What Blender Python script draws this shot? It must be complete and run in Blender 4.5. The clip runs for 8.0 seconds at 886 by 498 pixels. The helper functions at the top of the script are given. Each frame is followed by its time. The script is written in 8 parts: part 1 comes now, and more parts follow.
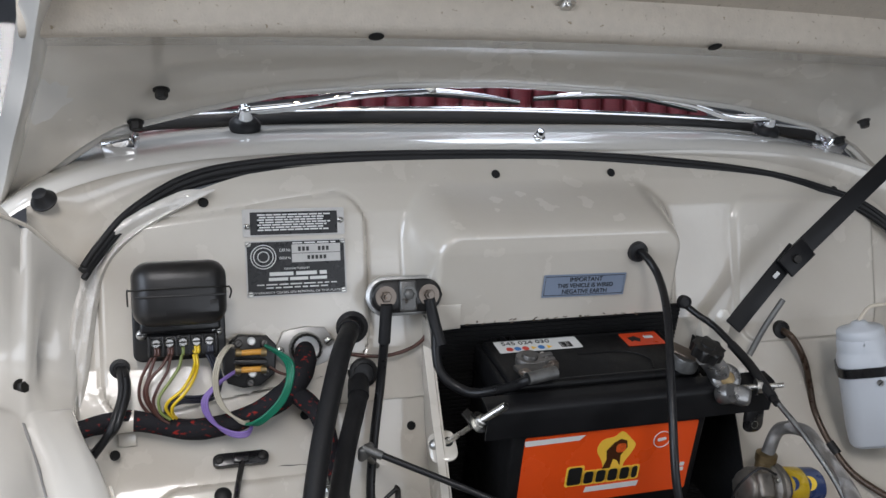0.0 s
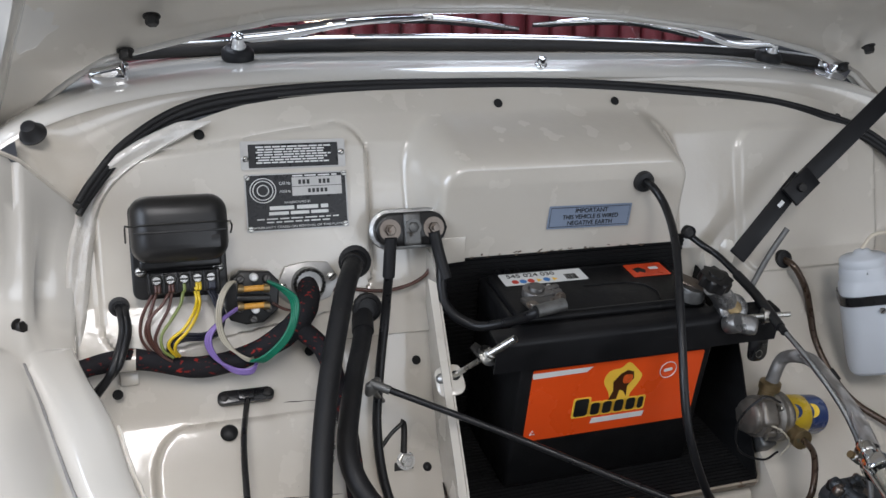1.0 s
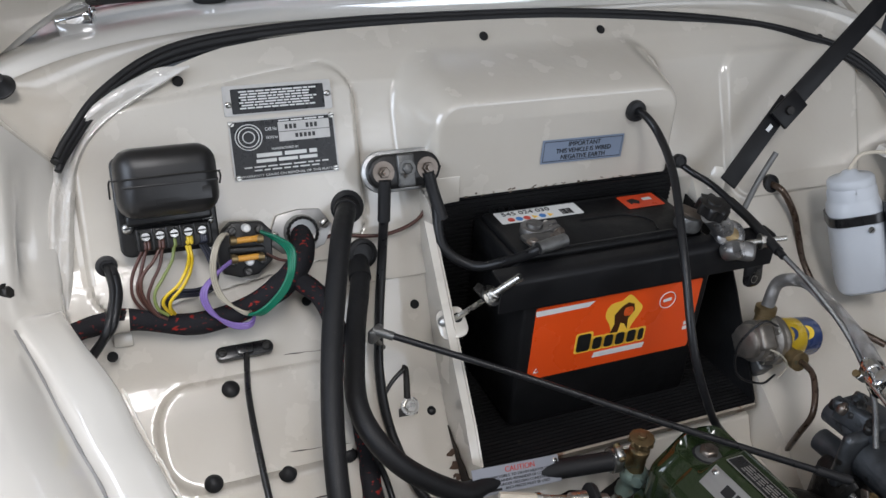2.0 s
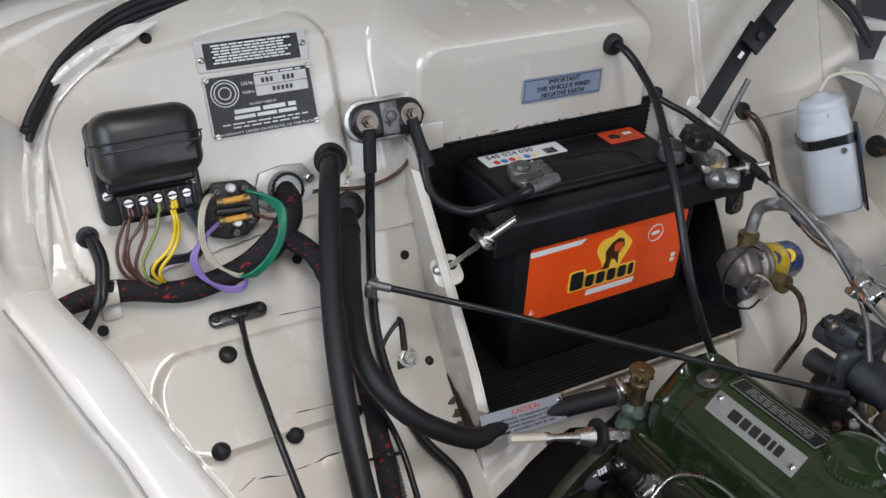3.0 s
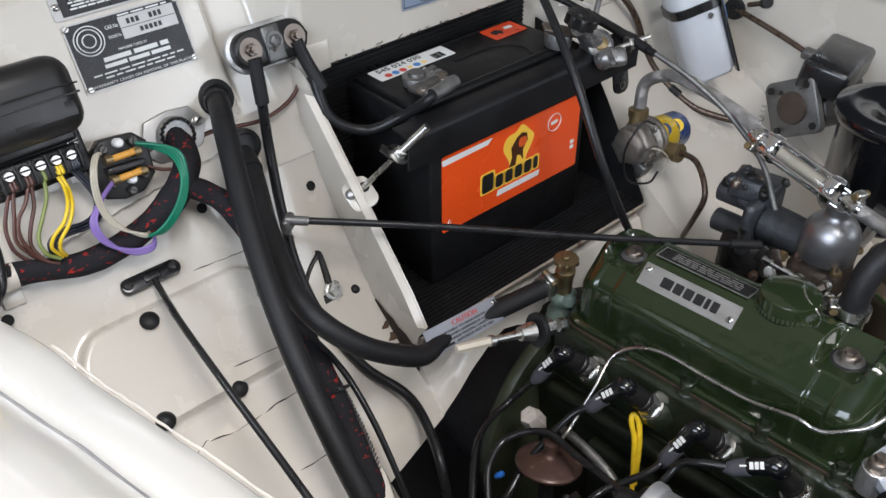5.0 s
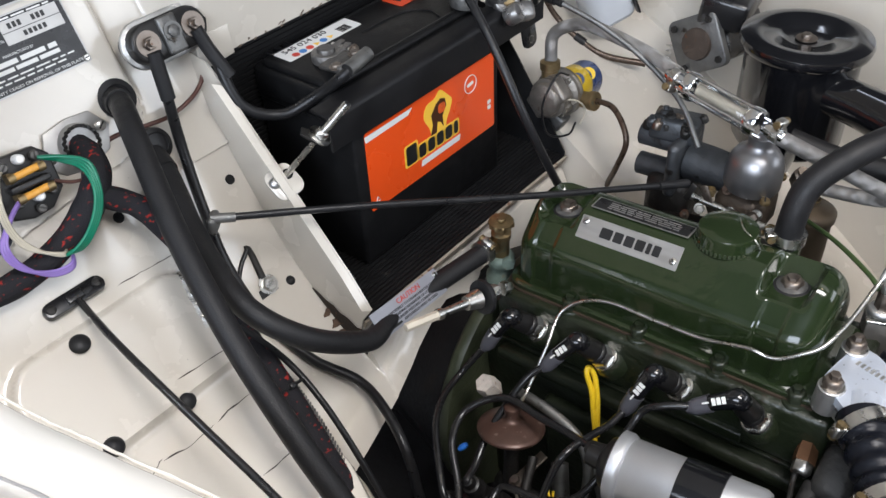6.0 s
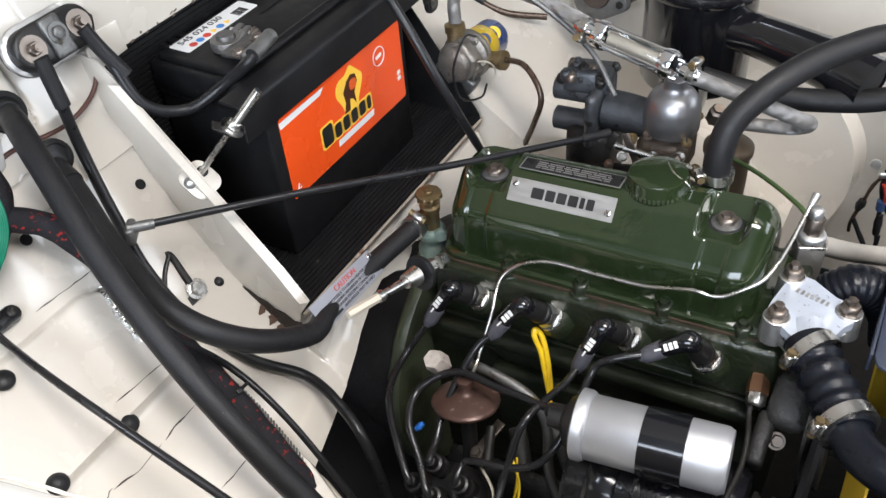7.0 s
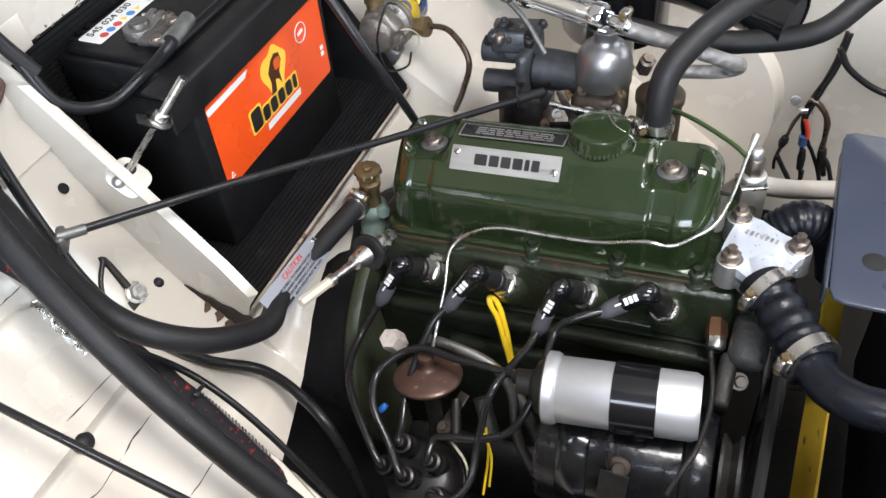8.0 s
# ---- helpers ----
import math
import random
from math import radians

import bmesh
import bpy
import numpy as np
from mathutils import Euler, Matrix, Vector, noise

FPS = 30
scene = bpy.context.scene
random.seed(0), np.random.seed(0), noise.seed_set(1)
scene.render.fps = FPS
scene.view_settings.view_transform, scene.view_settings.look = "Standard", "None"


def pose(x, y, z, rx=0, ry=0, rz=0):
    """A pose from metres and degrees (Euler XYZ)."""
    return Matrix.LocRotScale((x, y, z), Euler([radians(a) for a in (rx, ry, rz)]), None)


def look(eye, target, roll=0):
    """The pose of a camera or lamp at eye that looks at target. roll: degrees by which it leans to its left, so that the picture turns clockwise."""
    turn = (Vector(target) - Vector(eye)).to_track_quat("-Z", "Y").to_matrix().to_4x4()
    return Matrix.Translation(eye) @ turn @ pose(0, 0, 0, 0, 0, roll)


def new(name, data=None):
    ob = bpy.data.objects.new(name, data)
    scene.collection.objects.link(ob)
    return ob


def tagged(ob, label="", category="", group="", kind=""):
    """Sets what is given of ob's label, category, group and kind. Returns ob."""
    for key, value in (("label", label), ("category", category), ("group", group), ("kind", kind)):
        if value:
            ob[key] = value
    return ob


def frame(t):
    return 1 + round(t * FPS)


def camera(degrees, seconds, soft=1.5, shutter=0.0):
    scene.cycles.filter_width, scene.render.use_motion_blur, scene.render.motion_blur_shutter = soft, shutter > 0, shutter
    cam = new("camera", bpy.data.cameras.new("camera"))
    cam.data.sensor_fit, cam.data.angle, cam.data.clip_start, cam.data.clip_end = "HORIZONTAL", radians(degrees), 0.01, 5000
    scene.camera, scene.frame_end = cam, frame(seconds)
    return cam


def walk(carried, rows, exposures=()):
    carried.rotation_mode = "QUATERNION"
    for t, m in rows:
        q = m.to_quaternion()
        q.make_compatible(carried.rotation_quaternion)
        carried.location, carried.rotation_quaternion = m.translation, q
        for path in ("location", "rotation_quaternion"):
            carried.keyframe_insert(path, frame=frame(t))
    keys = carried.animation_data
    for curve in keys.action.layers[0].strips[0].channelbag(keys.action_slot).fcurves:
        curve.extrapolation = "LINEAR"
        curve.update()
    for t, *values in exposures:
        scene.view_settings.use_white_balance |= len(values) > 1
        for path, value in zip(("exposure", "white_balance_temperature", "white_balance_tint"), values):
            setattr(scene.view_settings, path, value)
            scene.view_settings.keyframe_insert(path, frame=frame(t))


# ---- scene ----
cam = camera(52.9, 8.0)
PATH = [
    (0, (-0.366, -0.721, 1.348), (0.246, 1.021, 0.58), 5.4),
    (0.5, (-0.374, -0.709, 1.343), (0.25, 0.999, 0.509), 5.7),
    (1, (-0.388, -0.695, 1.333), (0.265, 0.971, 0.439), 5.6),
    (1.5, (-0.404, -0.678, 1.325), (0.288, 0.94, 0.376), 5.2),
    (3, (-0.469, -0.627, 1.3), (0.376, 0.829, 0.221), 3.1),
    (3.5, (-0.486, -0.617, 1.294), (0.411, 0.783, 0.183), 2.4),
    (4, (-0.5, -0.608, 1.289), (0.452, 0.727, 0.143), 1.6),
    (4.5, (-0.509, -0.597, 1.28), (0.495, 0.675, 0.108), 0.7),
    (6, (-0.521, -0.543, 1.265), (0.656, 0.47, 0.004), -3.1),
    (6.5, (-0.518, -0.527, 1.262), (0.699, 0.393, -0.031), -4.5),
    (7, (-0.518, -0.509, 1.257), (0.737, 0.31, -0.068), -5.4),
    (7.5, (-0.518, -0.492, 1.252), (0.761, 0.237, -0.101), -6.0),
    (8, (-0.517, -0.474, 1.248), (0.777, 0.162, -0.138), -6.4),
]
walk(cam, [(t, look(eye, target, roll)) for t, eye, target, roll in PATH], exposures=((0.0, -0.87, 6370, 10), (3.0, -0.60, 6320, 10), (4.5, -0.42, 6340, 10), (6.0, -0.12, 6430, 10), (8.0, 0.48, 6480, 10)))

# ---- light: a closed workshop with overhead lamps, window daylight and a front fill ----
world = bpy.data.worlds.new("workshop_air")
scene.world = world
world.use_nodes = True
world.node_tree.nodes["Background"].inputs[0].default_value = (0.75, 0.85, 1.0, 1)
world.node_tree.nodes["Background"].inputs[1].default_value = 0.1


def area_lamp(name, eye, target, sx, sy, watts, color):
    data = bpy.data.lights.new(name, "AREA")
    data.shape, data.size, data.size_y, data.energy, data.color = "RECTANGLE", sx, sy, watts, color
    ob = new(name, data)
    ob.matrix_world = look(eye, target)
    return ob


DAY = (0.79, 0.87, 1.0)
TUBE = (1.0, 0.965, 0.955)
area_lamp("window_daylight", (-2.72, -1.15, 2.14), (0, -0.5, 0.8), 2.2, 1.5, 112, DAY)
# added fill with no opening behind it, balances left and right
area_lamp("front_fill", (1.7, -4.4, 1.9), (0.0, 0, 0.9), 3.6, 2.2, 112, (0.87, 0.92, 1.0))
# the rear DAY pair is added for sky light; wide panels soften shadows
for x, y, watts, tint in ((-0.55, -1.35, 102, TUBE), (1.0, -1.6, 6, TUBE), (-1.1, 1.4, 62, DAY), (1.0, 1.4, 58, DAY)):
    area_lamp("overhead_light", (x, y, 2.96), (x, y, 0), 0.6, 1.8, watts, tint)
WARM = (1.0, 0.8, 0.58)
for x, y, watts in ((0.34, -0.58, 5), (0.40, -1.02, 5)):
    area_lamp("ceiling_spot", (x, y, 2.95), (x, y, 0), 0.16, 0.16, watts, WARM)
scene.view_settings.exposure = 0.0


# ---- materials ----
def mat(name, color, rough=0.5, metal=0.0, coat=0.0, var=0.06, scale=40.0, bump=0.0, bump_scale=300.0, spots=0.0,
        spot_color=(0.1, 0.06, 0.03), spot_scale=60.0, rough_var=0.1, stretch=(1, 1, 1), spec=0.5, stain=0.0, stain_color=(0.36, 0.28, 0.18)):
    m = bpy.data.materials.new(name)
    m.use_nodes = True
    nt = m.node_tree
    b = nt.nodes["Principled BSDF"]
    N, L = nt.nodes.new, nt.links.new
    tc = N("ShaderNodeTexCoord")
    mp = N("ShaderNodeMapping")
    mp.inputs["Scale"].default_value = stretch
    L(tc.outputs["Object"], mp.inputs["Vector"])
    n1 = N("ShaderNodeTexNoise")
    n1.inputs["Scale"].default_value, n1.inputs["Detail"].default_value = scale, 6
    n2 = N("ShaderNodeTexNoise")
    n2.inputs["Scale"].default_value, n2.inputs["Detail"].default_value = scale * 0.13, 3
    L(mp.outputs[0], n1.inputs["Vector"]), L(mp.outputs[0], n2.inputs["Vector"])
    add = N("ShaderNodeMath")
    add.operation = "ADD"
    L(n1.outputs["Fac"], add.inputs[0]), L(n2.outputs["Fac"], add.inputs[1])
    rng = N("ShaderNodeMapRange")
    rng.inputs["From Min"].default_value, rng.inputs["From Max"].default_value = 0.6, 1.4
    rng.inputs["To Min"].default_value, rng.inputs["To Max"].default_value = 1 - var, 1 + var
    L(add.outputs[0], rng.inputs["Value"])
    mul = N("ShaderNodeMix")
    mul.data_type, mul.blend_type = "RGBA", "MULTIPLY"
    mul.inputs["Factor"].default_value = 1
    mul.inputs["A"].default_value = (*color, 1)
    L(rng.outputs[0], mul.inputs["B"])
    out = mul.outputs["Result"]
    if spots:
        n3 = N("ShaderNodeTexNoise")
        n3.inputs["Scale"].default_value, n3.inputs["Detail"].default_value = spot_scale, 5
        L(mp.outputs[0], n3.inputs["Vector"])
        r3 = N("ShaderNodeMapRange")
        r3.inputs["From Min"].default_value, r3.inputs["From Max"].default_value = 0.72 - spots * 0.3, 0.78 - spots * 0.25
        L(n3.outputs["Fac"], r3.inputs["Value"])
        mx = N("ShaderNodeMix")
        mx.data_type = "RGBA"
        mx.inputs["B"].default_value = (*spot_color, 1)
        L(r3.outputs[0], mx.inputs["Factor"]), L(out, mx.inputs["A"])
        out = mx.outputs["Result"]
    if stain:
        # soft brownish stains, and scattered pinhead chips
        for s_scale, lo, hi, amount, tone in ((7.0, 0.42, 0.80, stain, stain_color), (260.0, 0.735, 0.76, 0.75, (0.09, 0.065, 0.045))):
            n4 = N("ShaderNodeTexNoise")
            n4.inputs["Scale"].default_value, n4.inputs["Detail"].default_value, n4.inputs["Roughness"].default_value = s_scale, 6, 0.6
            L(tc.outputs["Object"], n4.inputs["Vector"])
            r4 = N("ShaderNodeMapRange")
            r4.inputs["From Min"].default_value, r4.inputs["From Max"].default_value, r4.inputs["To Max"].default_value = lo, hi, amount
            L(n4.outputs["Fac"], r4.inputs["Value"])
            m4 = N("ShaderNodeMix")
            m4.data_type = "RGBA"
            m4.inputs["B"].default_value = (*tone, 1)
            L(r4.outputs[0], m4.inputs["Factor"]), L(out, m4.inputs["A"])
            out = m4.outputs["Result"]
    L(out, b.inputs["Base Color"])
    rr = N("ShaderNodeMapRange")
    rr.inputs["From Min"].default_value, rr.inputs["From Max"].default_value = 0.3, 0.7
    rr.inputs["To Min"].default_value, rr.inputs["To Max"].default_value = max(0.02, rough - rough_var), min(1, rough + rough_var)
    L(n1.outputs["Fac"], rr.inputs["Value"]), L(rr.outputs[0], b.inputs["Roughness"])
    b.inputs["Metallic"].default_value = metal
    b.inputs["Specular IOR Level"].default_value = spec
    b.inputs["Coat Weight"].default_value, b.inputs["Coat Roughness"].default_value = coat, 0.06
    if bump:
        nb = N("ShaderNodeTexNoise")
        nb.inputs["Scale"].default_value, nb.inputs["Detail"].default_value = bump_scale, 3
        L(mp.outputs[0], nb.inputs["Vector"])
        bp = N("ShaderNodeBump")
        bp.inputs["Strength"].default_value, bp.inputs["Distance"].default_value = 1.0, bump
        L(nb.outputs["Fac"], bp.inputs["Height"]), L(bp.outputs[0], b.inputs["Normal"])
        if coat:
            L(bp.outputs[0], b.inputs["Coat Normal"])
    return m


CREAM = mat("cream_body_paint", (0.628, 0.586, 0.516), 0.24, coat=1.0, var=0.025, scale=18, bump=0.00016, bump_scale=95, rough_var=0.06, stain=0.16)
# same paint as CREAM, with bluish sky light mixed into its colour
CREAM_SKY = mat("cream_paint_sky_tinted", (0.625, 0.600, 0.553), 0.2, coat=1.0, var=0.015, scale=12, rough_var=0.04)
SEAMPASTE = mat("painted_seam_sealer", (0.62, 0.59, 0.54), 0.12, coat=1.0, var=0.05, scale=60, bump=0.0028, bump_scale=70)
RUBBER = mat("black_rubber", (0.013, 0.013, 0.014), 0.5, var=0.25, scale=80, bump=0.0002, bump_scale=500, spec=0.35)
HOSE = mat("black_hose_rubber", (0.0105, 0.0105, 0.0115), 0.52, var=0.2, scale=120, bump=0.0003, bump_scale=700, spots=0.05, spot_color=(0.06, 0.057, 0.054), spot_scale=300, spec=0.35)
CABLE = mat("black_cable_sheath", (0.011, 0.011, 0.012), 0.36, var=0.2, scale=90, spec=0.35)
BAKELITE = mat("black_bakelite", (0.011, 0.0105, 0.0105), 0.38, var=0.2, scale=60, bump=0.00008, bump_scale=200, rough_var=0.06)
BATTERY = mat("black_battery_plastic", (0.008, 0.008, 0.0085), 0.42, var=0.25, scale=60, bump=0.0002, bump_scale=400, spec=0.2, spots=0.22, spot_color=(0.018, 0.0175, 0.017), spot_scale=110)
MATTING = mat("ribbed_black_matting", (0.007, 0.007, 0.0075), 0.6, var=0.3, scale=60, bump=0.0003, bump_scale=300, spots=0.05, spot_color=(0.03, 0.026, 0.022), spec=0.25)
BLACKPAINT = mat("black_enamel", (0.011, 0.011, 0.012), 0.3, coat=0.35, var=0.2, scale=30, spots=0.05, spot_color=(0.07, 0.04, 0.025), spot_scale=120)
LEADBLACK = mat("glossy_black_lead", (0.012, 0.012, 0.013), 0.2, var=0.15, scale=90)
YOKE = mat("greasy_black_enamel", (0.006, 0.006, 0.0078), 0.26, coat=0.3, var=0.3, scale=40, spec=0.35, bump=0.0004, bump_scale=120, spots=0.08, spot_color=(0.03, 0.027, 0.024), spot_scale=90)
STAYBLACK = mat("satin_black_steel", (0.008, 0.008, 0.009), 0.45, var=0.2, scale=40, spec=0.25, spots=0.06, spot_color=(0.04, 0.035, 0.03), spot_scale=90)
BLACKGLOSS = mat("black_gloss_enamel", (0.006, 0.0062, 0.0075), 0.16, coat=0.4, var=0.2, scale=30, rough_var=0.03)
GREEN = mat("engine_green_paint", (0.0148, 0.0250, 0.0088), 0.15, coat=0.55, var=0.08, scale=30, bump=0.0004, bump_scale=60, rough_var=0.07)
GREEN_DIRTY = mat("engine_green_casting", (0.0115, 0.0165, 0.0075), 0.4, coat=0.3, var=0.3, scale=40, bump=0.0012, bump_scale=160, spots=0.3,
                  spot_color=(0.03, 0.022, 0.014), spot_scale=50)
RUST = mat("rusty_gasket_edge", (0.038, 0.024, 0.014), 0.75, var=0.4, scale=80, bump=0.0008, bump_scale=250)
STEEL = mat("zinc_plated_steel", (0.62, 0.61, 0.58), 0.3, metal=1.0, var=0.12, scale=100)
CHROME = mat("chrome", (0.82, 0.83, 0.85), 0.06, metal=1.0, var=0.03, scale=40, rough_var=0.03)
ALU = mat("cast_aluminium", (0.55, 0.55, 0.54), 0.42, metal=0.9, var=0.2, scale=90, bump=0.0005, bump_scale=300, spots=0.15, spot_color=(0.12, 0.1, 0.08))
ALU_DARK = mat("weathered_zinc_casting", (0.17, 0.17, 0.165), 0.48, metal=0.75, var=0.35, scale=90, bump=0.0006, bump_scale=260, spots=0.25, spot_color=(0.04, 0.032, 0.025))
ALU_PALE = mat("polished_pale_alloy", (0.62, 0.67, 0.76), 0.36, metal=0.45, var=0.06, scale=120, bump=0.0002)
BROWNSTEEL = mat("brown_tinged_steel", (0.21, 0.178, 0.152), 0.4, metal=0.9, var=0.25, scale=150, spots=0.2, spot_color=(0.12, 0.07, 0.045), spot_scale=200)
DASHPOT = mat("polished_grey_alloy", (0.3, 0.3, 0.31), 0.38, metal=0.9, var=0.1, scale=60, rough_var=0.06)
# oily iron, darkened further for the shade low in the bay
BLOCK = mat("oily_shaded_green_iron", (0.013, 0.0165, 0.0095), 0.42, coat=0.2, var=0.35, scale=50, bump=0.001, bump_scale=150, spots=0.3, spot_color=(0.014, 0.011, 0.008), spot_scale=60, spec=0.25)
DUSTY = mat("dusty_cream_edge", (0.56, 0.5, 0.42), 0.5, var=0.1, scale=90, bump=0.0006, bump_scale=400, spots=0.2, spot_color=(0.3, 0.24, 0.16), spot_scale=160)
BRAIDWIRE = mat("dull_steel_braid", (0.30, 0.29, 0.28), 0.56, metal=0.9, var=0.2, scale=500)
FANYELLOW = mat("worn_yellow_fan_paint", (0.5, 0.33, 0.03), 0.45, var=0.25, scale=40, spots=0.3, spot_color=(0.09, 0.06, 0.03), spot_scale=60)
SILVER = mat("silver_coil_can", (0.5, 0.51, 0.53), 0.42, metal=0.7, var=0.04, scale=80, rough_var=0.04)
LEAD = mat("grey_lead_terminal", (0.125, 0.12, 0.114), 0.45, metal=0.75, var=0.3, scale=140, bump=0.001, bump_scale=220)
BRASS = mat("aged_brass", (0.27, 0.2, 0.105), 0.42, metal=0.85, var=0.3, scale=120, bump=0.0004, spots=0.25, spot_color=(0.13, 0.2, 0.16))
VERDI = mat("verdigris_copper_alloy", (0.15, 0.2, 0.17), 0.65, metal=0.3, var=0.4, scale=120, bump=0.0006, spots=0.3, spot_color=(0.2, 0.12, 0.06))
BROWNPIPE = mat("brown_lacquered_pipe", (0.075, 0.05, 0.035), 0.32, metal=0.4, var=0.3, scale=120)
OILY = mat("oily_dark_iron", (0.019, 0.0178, 0.0165), 0.5, metal=0.3, var=0.4, scale=70, bump=0.0012, bump_scale=180)
PLASTIC_WHITE = mat("milky_white_plastic", (0.54, 0.565, 0.60), 0.4, var=0.04, scale=30)
PLASTIC_CREAM = mat("cream_nylon_nozzle", (0.58, 0.52, 0.42), 0.4, var=0.05)
WHITE = mat("white_print", (0.72, 0.72, 0.7), 0.45, var=0.05)
BLACKPRINT = mat("black_print", (0.012, 0.012, 0.012), 0.4, var=0.1)
ORANGE = mat("orange_gloss_label", (0.80, 0.082, 0.011), 0.3, coat=0.3, var=0.08, scale=8)
YELLOWPRINT = mat("yellow_print", (0.9, 0.55, 0.06), 0.35, var=0.1)
REDPRINT = mat("red_print", (0.55, 0.05, 0.03), 0.4, var=0.1)
BLUEPRINT = mat("blue_print", (0.05, 0.2, 0.5), 0.4, var=0.1)
BLUEGREY = mat("blue_grey_sticker", (0.22, 0.27, 0.36), 0.4, var=0.06)
PLATE_BLACK = mat("black_etched_plate", (0.02, 0.02, 0.021), 0.3, metal=0.3, var=0.2, scale=90)
PLATE_ALU = mat("brushed_aluminium_plate", (0.45, 0.44, 0.425), 0.4, metal=0.8, var=0.1, scale=200, stretch=(1, 0.1, 1))
YELLOW = mat("yellow_paint", (0.75, 0.5, 0.02), 0.3, coat=0.3, var=0.08)
BLUELABEL = mat("dark_blue_label", (0.025, 0.05, 0.16), 0.3, coat=0.3, var=0.1)
GREENWIRE = mat("green_wire", (0.0, 0.14, 0.075), 0.38, var=0.15)
PURPLEWIRE = mat("purple_wire", (0.23, 0.15, 0.42), 0.38, var=0.1)
YELLOWWIRE = mat("yellow_wire", (0.72, 0.5, 0.02), 0.38, var=0.1)
BROWNWIRE = mat("brown_wire", (0.085, 0.035, 0.026), 0.38, var=0.15)
WHITEWIRE = mat("off_white_wire", (0.43, 0.39, 0.31), 0.4, var=0.1)
OLIVEWIRE = mat("olive_wire", (0.18, 0.22, 0.06), 0.4, var=0.1)
NAVYWIRE = mat("dark_blue_black_wire", (0.02, 0.022, 0.035), 0.38, var=0.1)
LOOM = mat("cloth_loom_black_red", (0.015, 0.0145, 0.017), 0.8, var=0.3, scale=300, bump=0.0006, bump_scale=900, spots=0.42, spot_color=(0.3, 0.022, 0.016), spot_scale=210, spec=0.2, stretch=(0.6, 1, 1))
BRAID = mat("steel_braid_core", (0.04, 0.038, 0.036), 0.6, metal=0.4, var=0.3, scale=500)
RADBLUE = mat("slate_blue_panel", (0.036, 0.044, 0.066), 0.36, coat=0.15, var=0.06, scale=20)
RADBLACK = mat("radiator_black", (0.013, 0.014, 0.017), 0.45, var=0.2)
TAN_FUSE = mat("amber_fuse_glass", (0.62, 0.3, 0.05), 0.25, var=0.1)
REDSEAT = mat("red_vinyl_seat", (0.12, 0.016, 0.024), 0.5, var=0.1, scale=30, bump=0.0005)
WALLPAINT = mat("workshop_wall_paint", (0.2, 0.21, 0.23), 0.7, var=0.05, scale=3)
CEILPAINT = mat("workshop_ceiling_paint", (0.22, 0.22, 0.22), 0.8, var=0.04, scale=3)
CONCRETE = mat("grey_workshop_concrete", (0.12, 0.12, 0.125), 0.6, var=0.15, scale=4, bump=0.001, bump_scale=60)
GLASSTEX = bpy.data.materials.new("clear_glass")
GLASSTEX.use_nodes = True
GLASSTEX.node_tree.nodes["Principled BSDF"].inputs["Transmission Weight"].default_value = 1
GLASSTEX.node_tree.nodes["Principled BSDF"].inputs["Roughness"].default_value = 0.02
GLASSTEX.node_tree.nodes["Principled BSDF"].inputs["Base Color"].default_value = (0.93, 0.96, 0.96, 1)


SLOT = mat("dark_screw_slot", (0.02, 0.018, 0.016), 0.7, var=0.2)


# ---- mesh tools ----
def part(name, bm, material, parent=None, label="", smooth=True, angle=52):
    me = bpy.data.meshes.new(name)
    bmesh.ops.recalc_face_normals(bm, faces=bm.faces)
    lim = math.cos(radians(angle))
    bm.normal_update()
    for f in bm.faces:
        f.smooth = smooth
    for e in bm.edges:
        if len(e.link_faces) == 2:
            e.smooth = e.link_faces[0].normal.dot(e.link_faces[1].normal) > lim
    slotted = any(f.material_index for f in bm.faces)
    bm.to_mesh(me)
    bm.free()
    me.materials.append(material)
    if slotted:
        me.materials.append(SLOT)
    ob = new(name, me)
    if parent is not None:
        ob.parent = parent
    if label:
        ob["label"] = label
    return ob


def thing(name, label, category, group="", kind="", at=(0, 0, 0)):
    ob = new(name)
    ob.location = at
    ob.empty_display_size = 0.02
    bpy.context.view_layer.update()
    return tagged(ob, label, category, group, kind)


def settle(ob):
    """Parts were built in world space: shift them under their thing, which stands at its own base."""
    for c in ob.children:
        c.matrix_parent_inverse = Matrix.Translation(-ob.location)
    return ob


def smooth_path(pts, n=8):
    P = [Vector(p) for p in pts]
    E = [2 * P[0] - P[1]] + P + [2 * P[-1] - P[-2]]
    out = []
    for i in range(len(P) - 1):
        a, b, c, d = E[i:i + 4]
        for k in range(n):
            u = k / n
            out.append(0.5 * (2 * b + (c - a) * u + (2 * a - 5 * b + 4 * c - d) * u * u + (3 * b - a - 3 * c + d) * u ** 3))
    return out + [P[-1]]


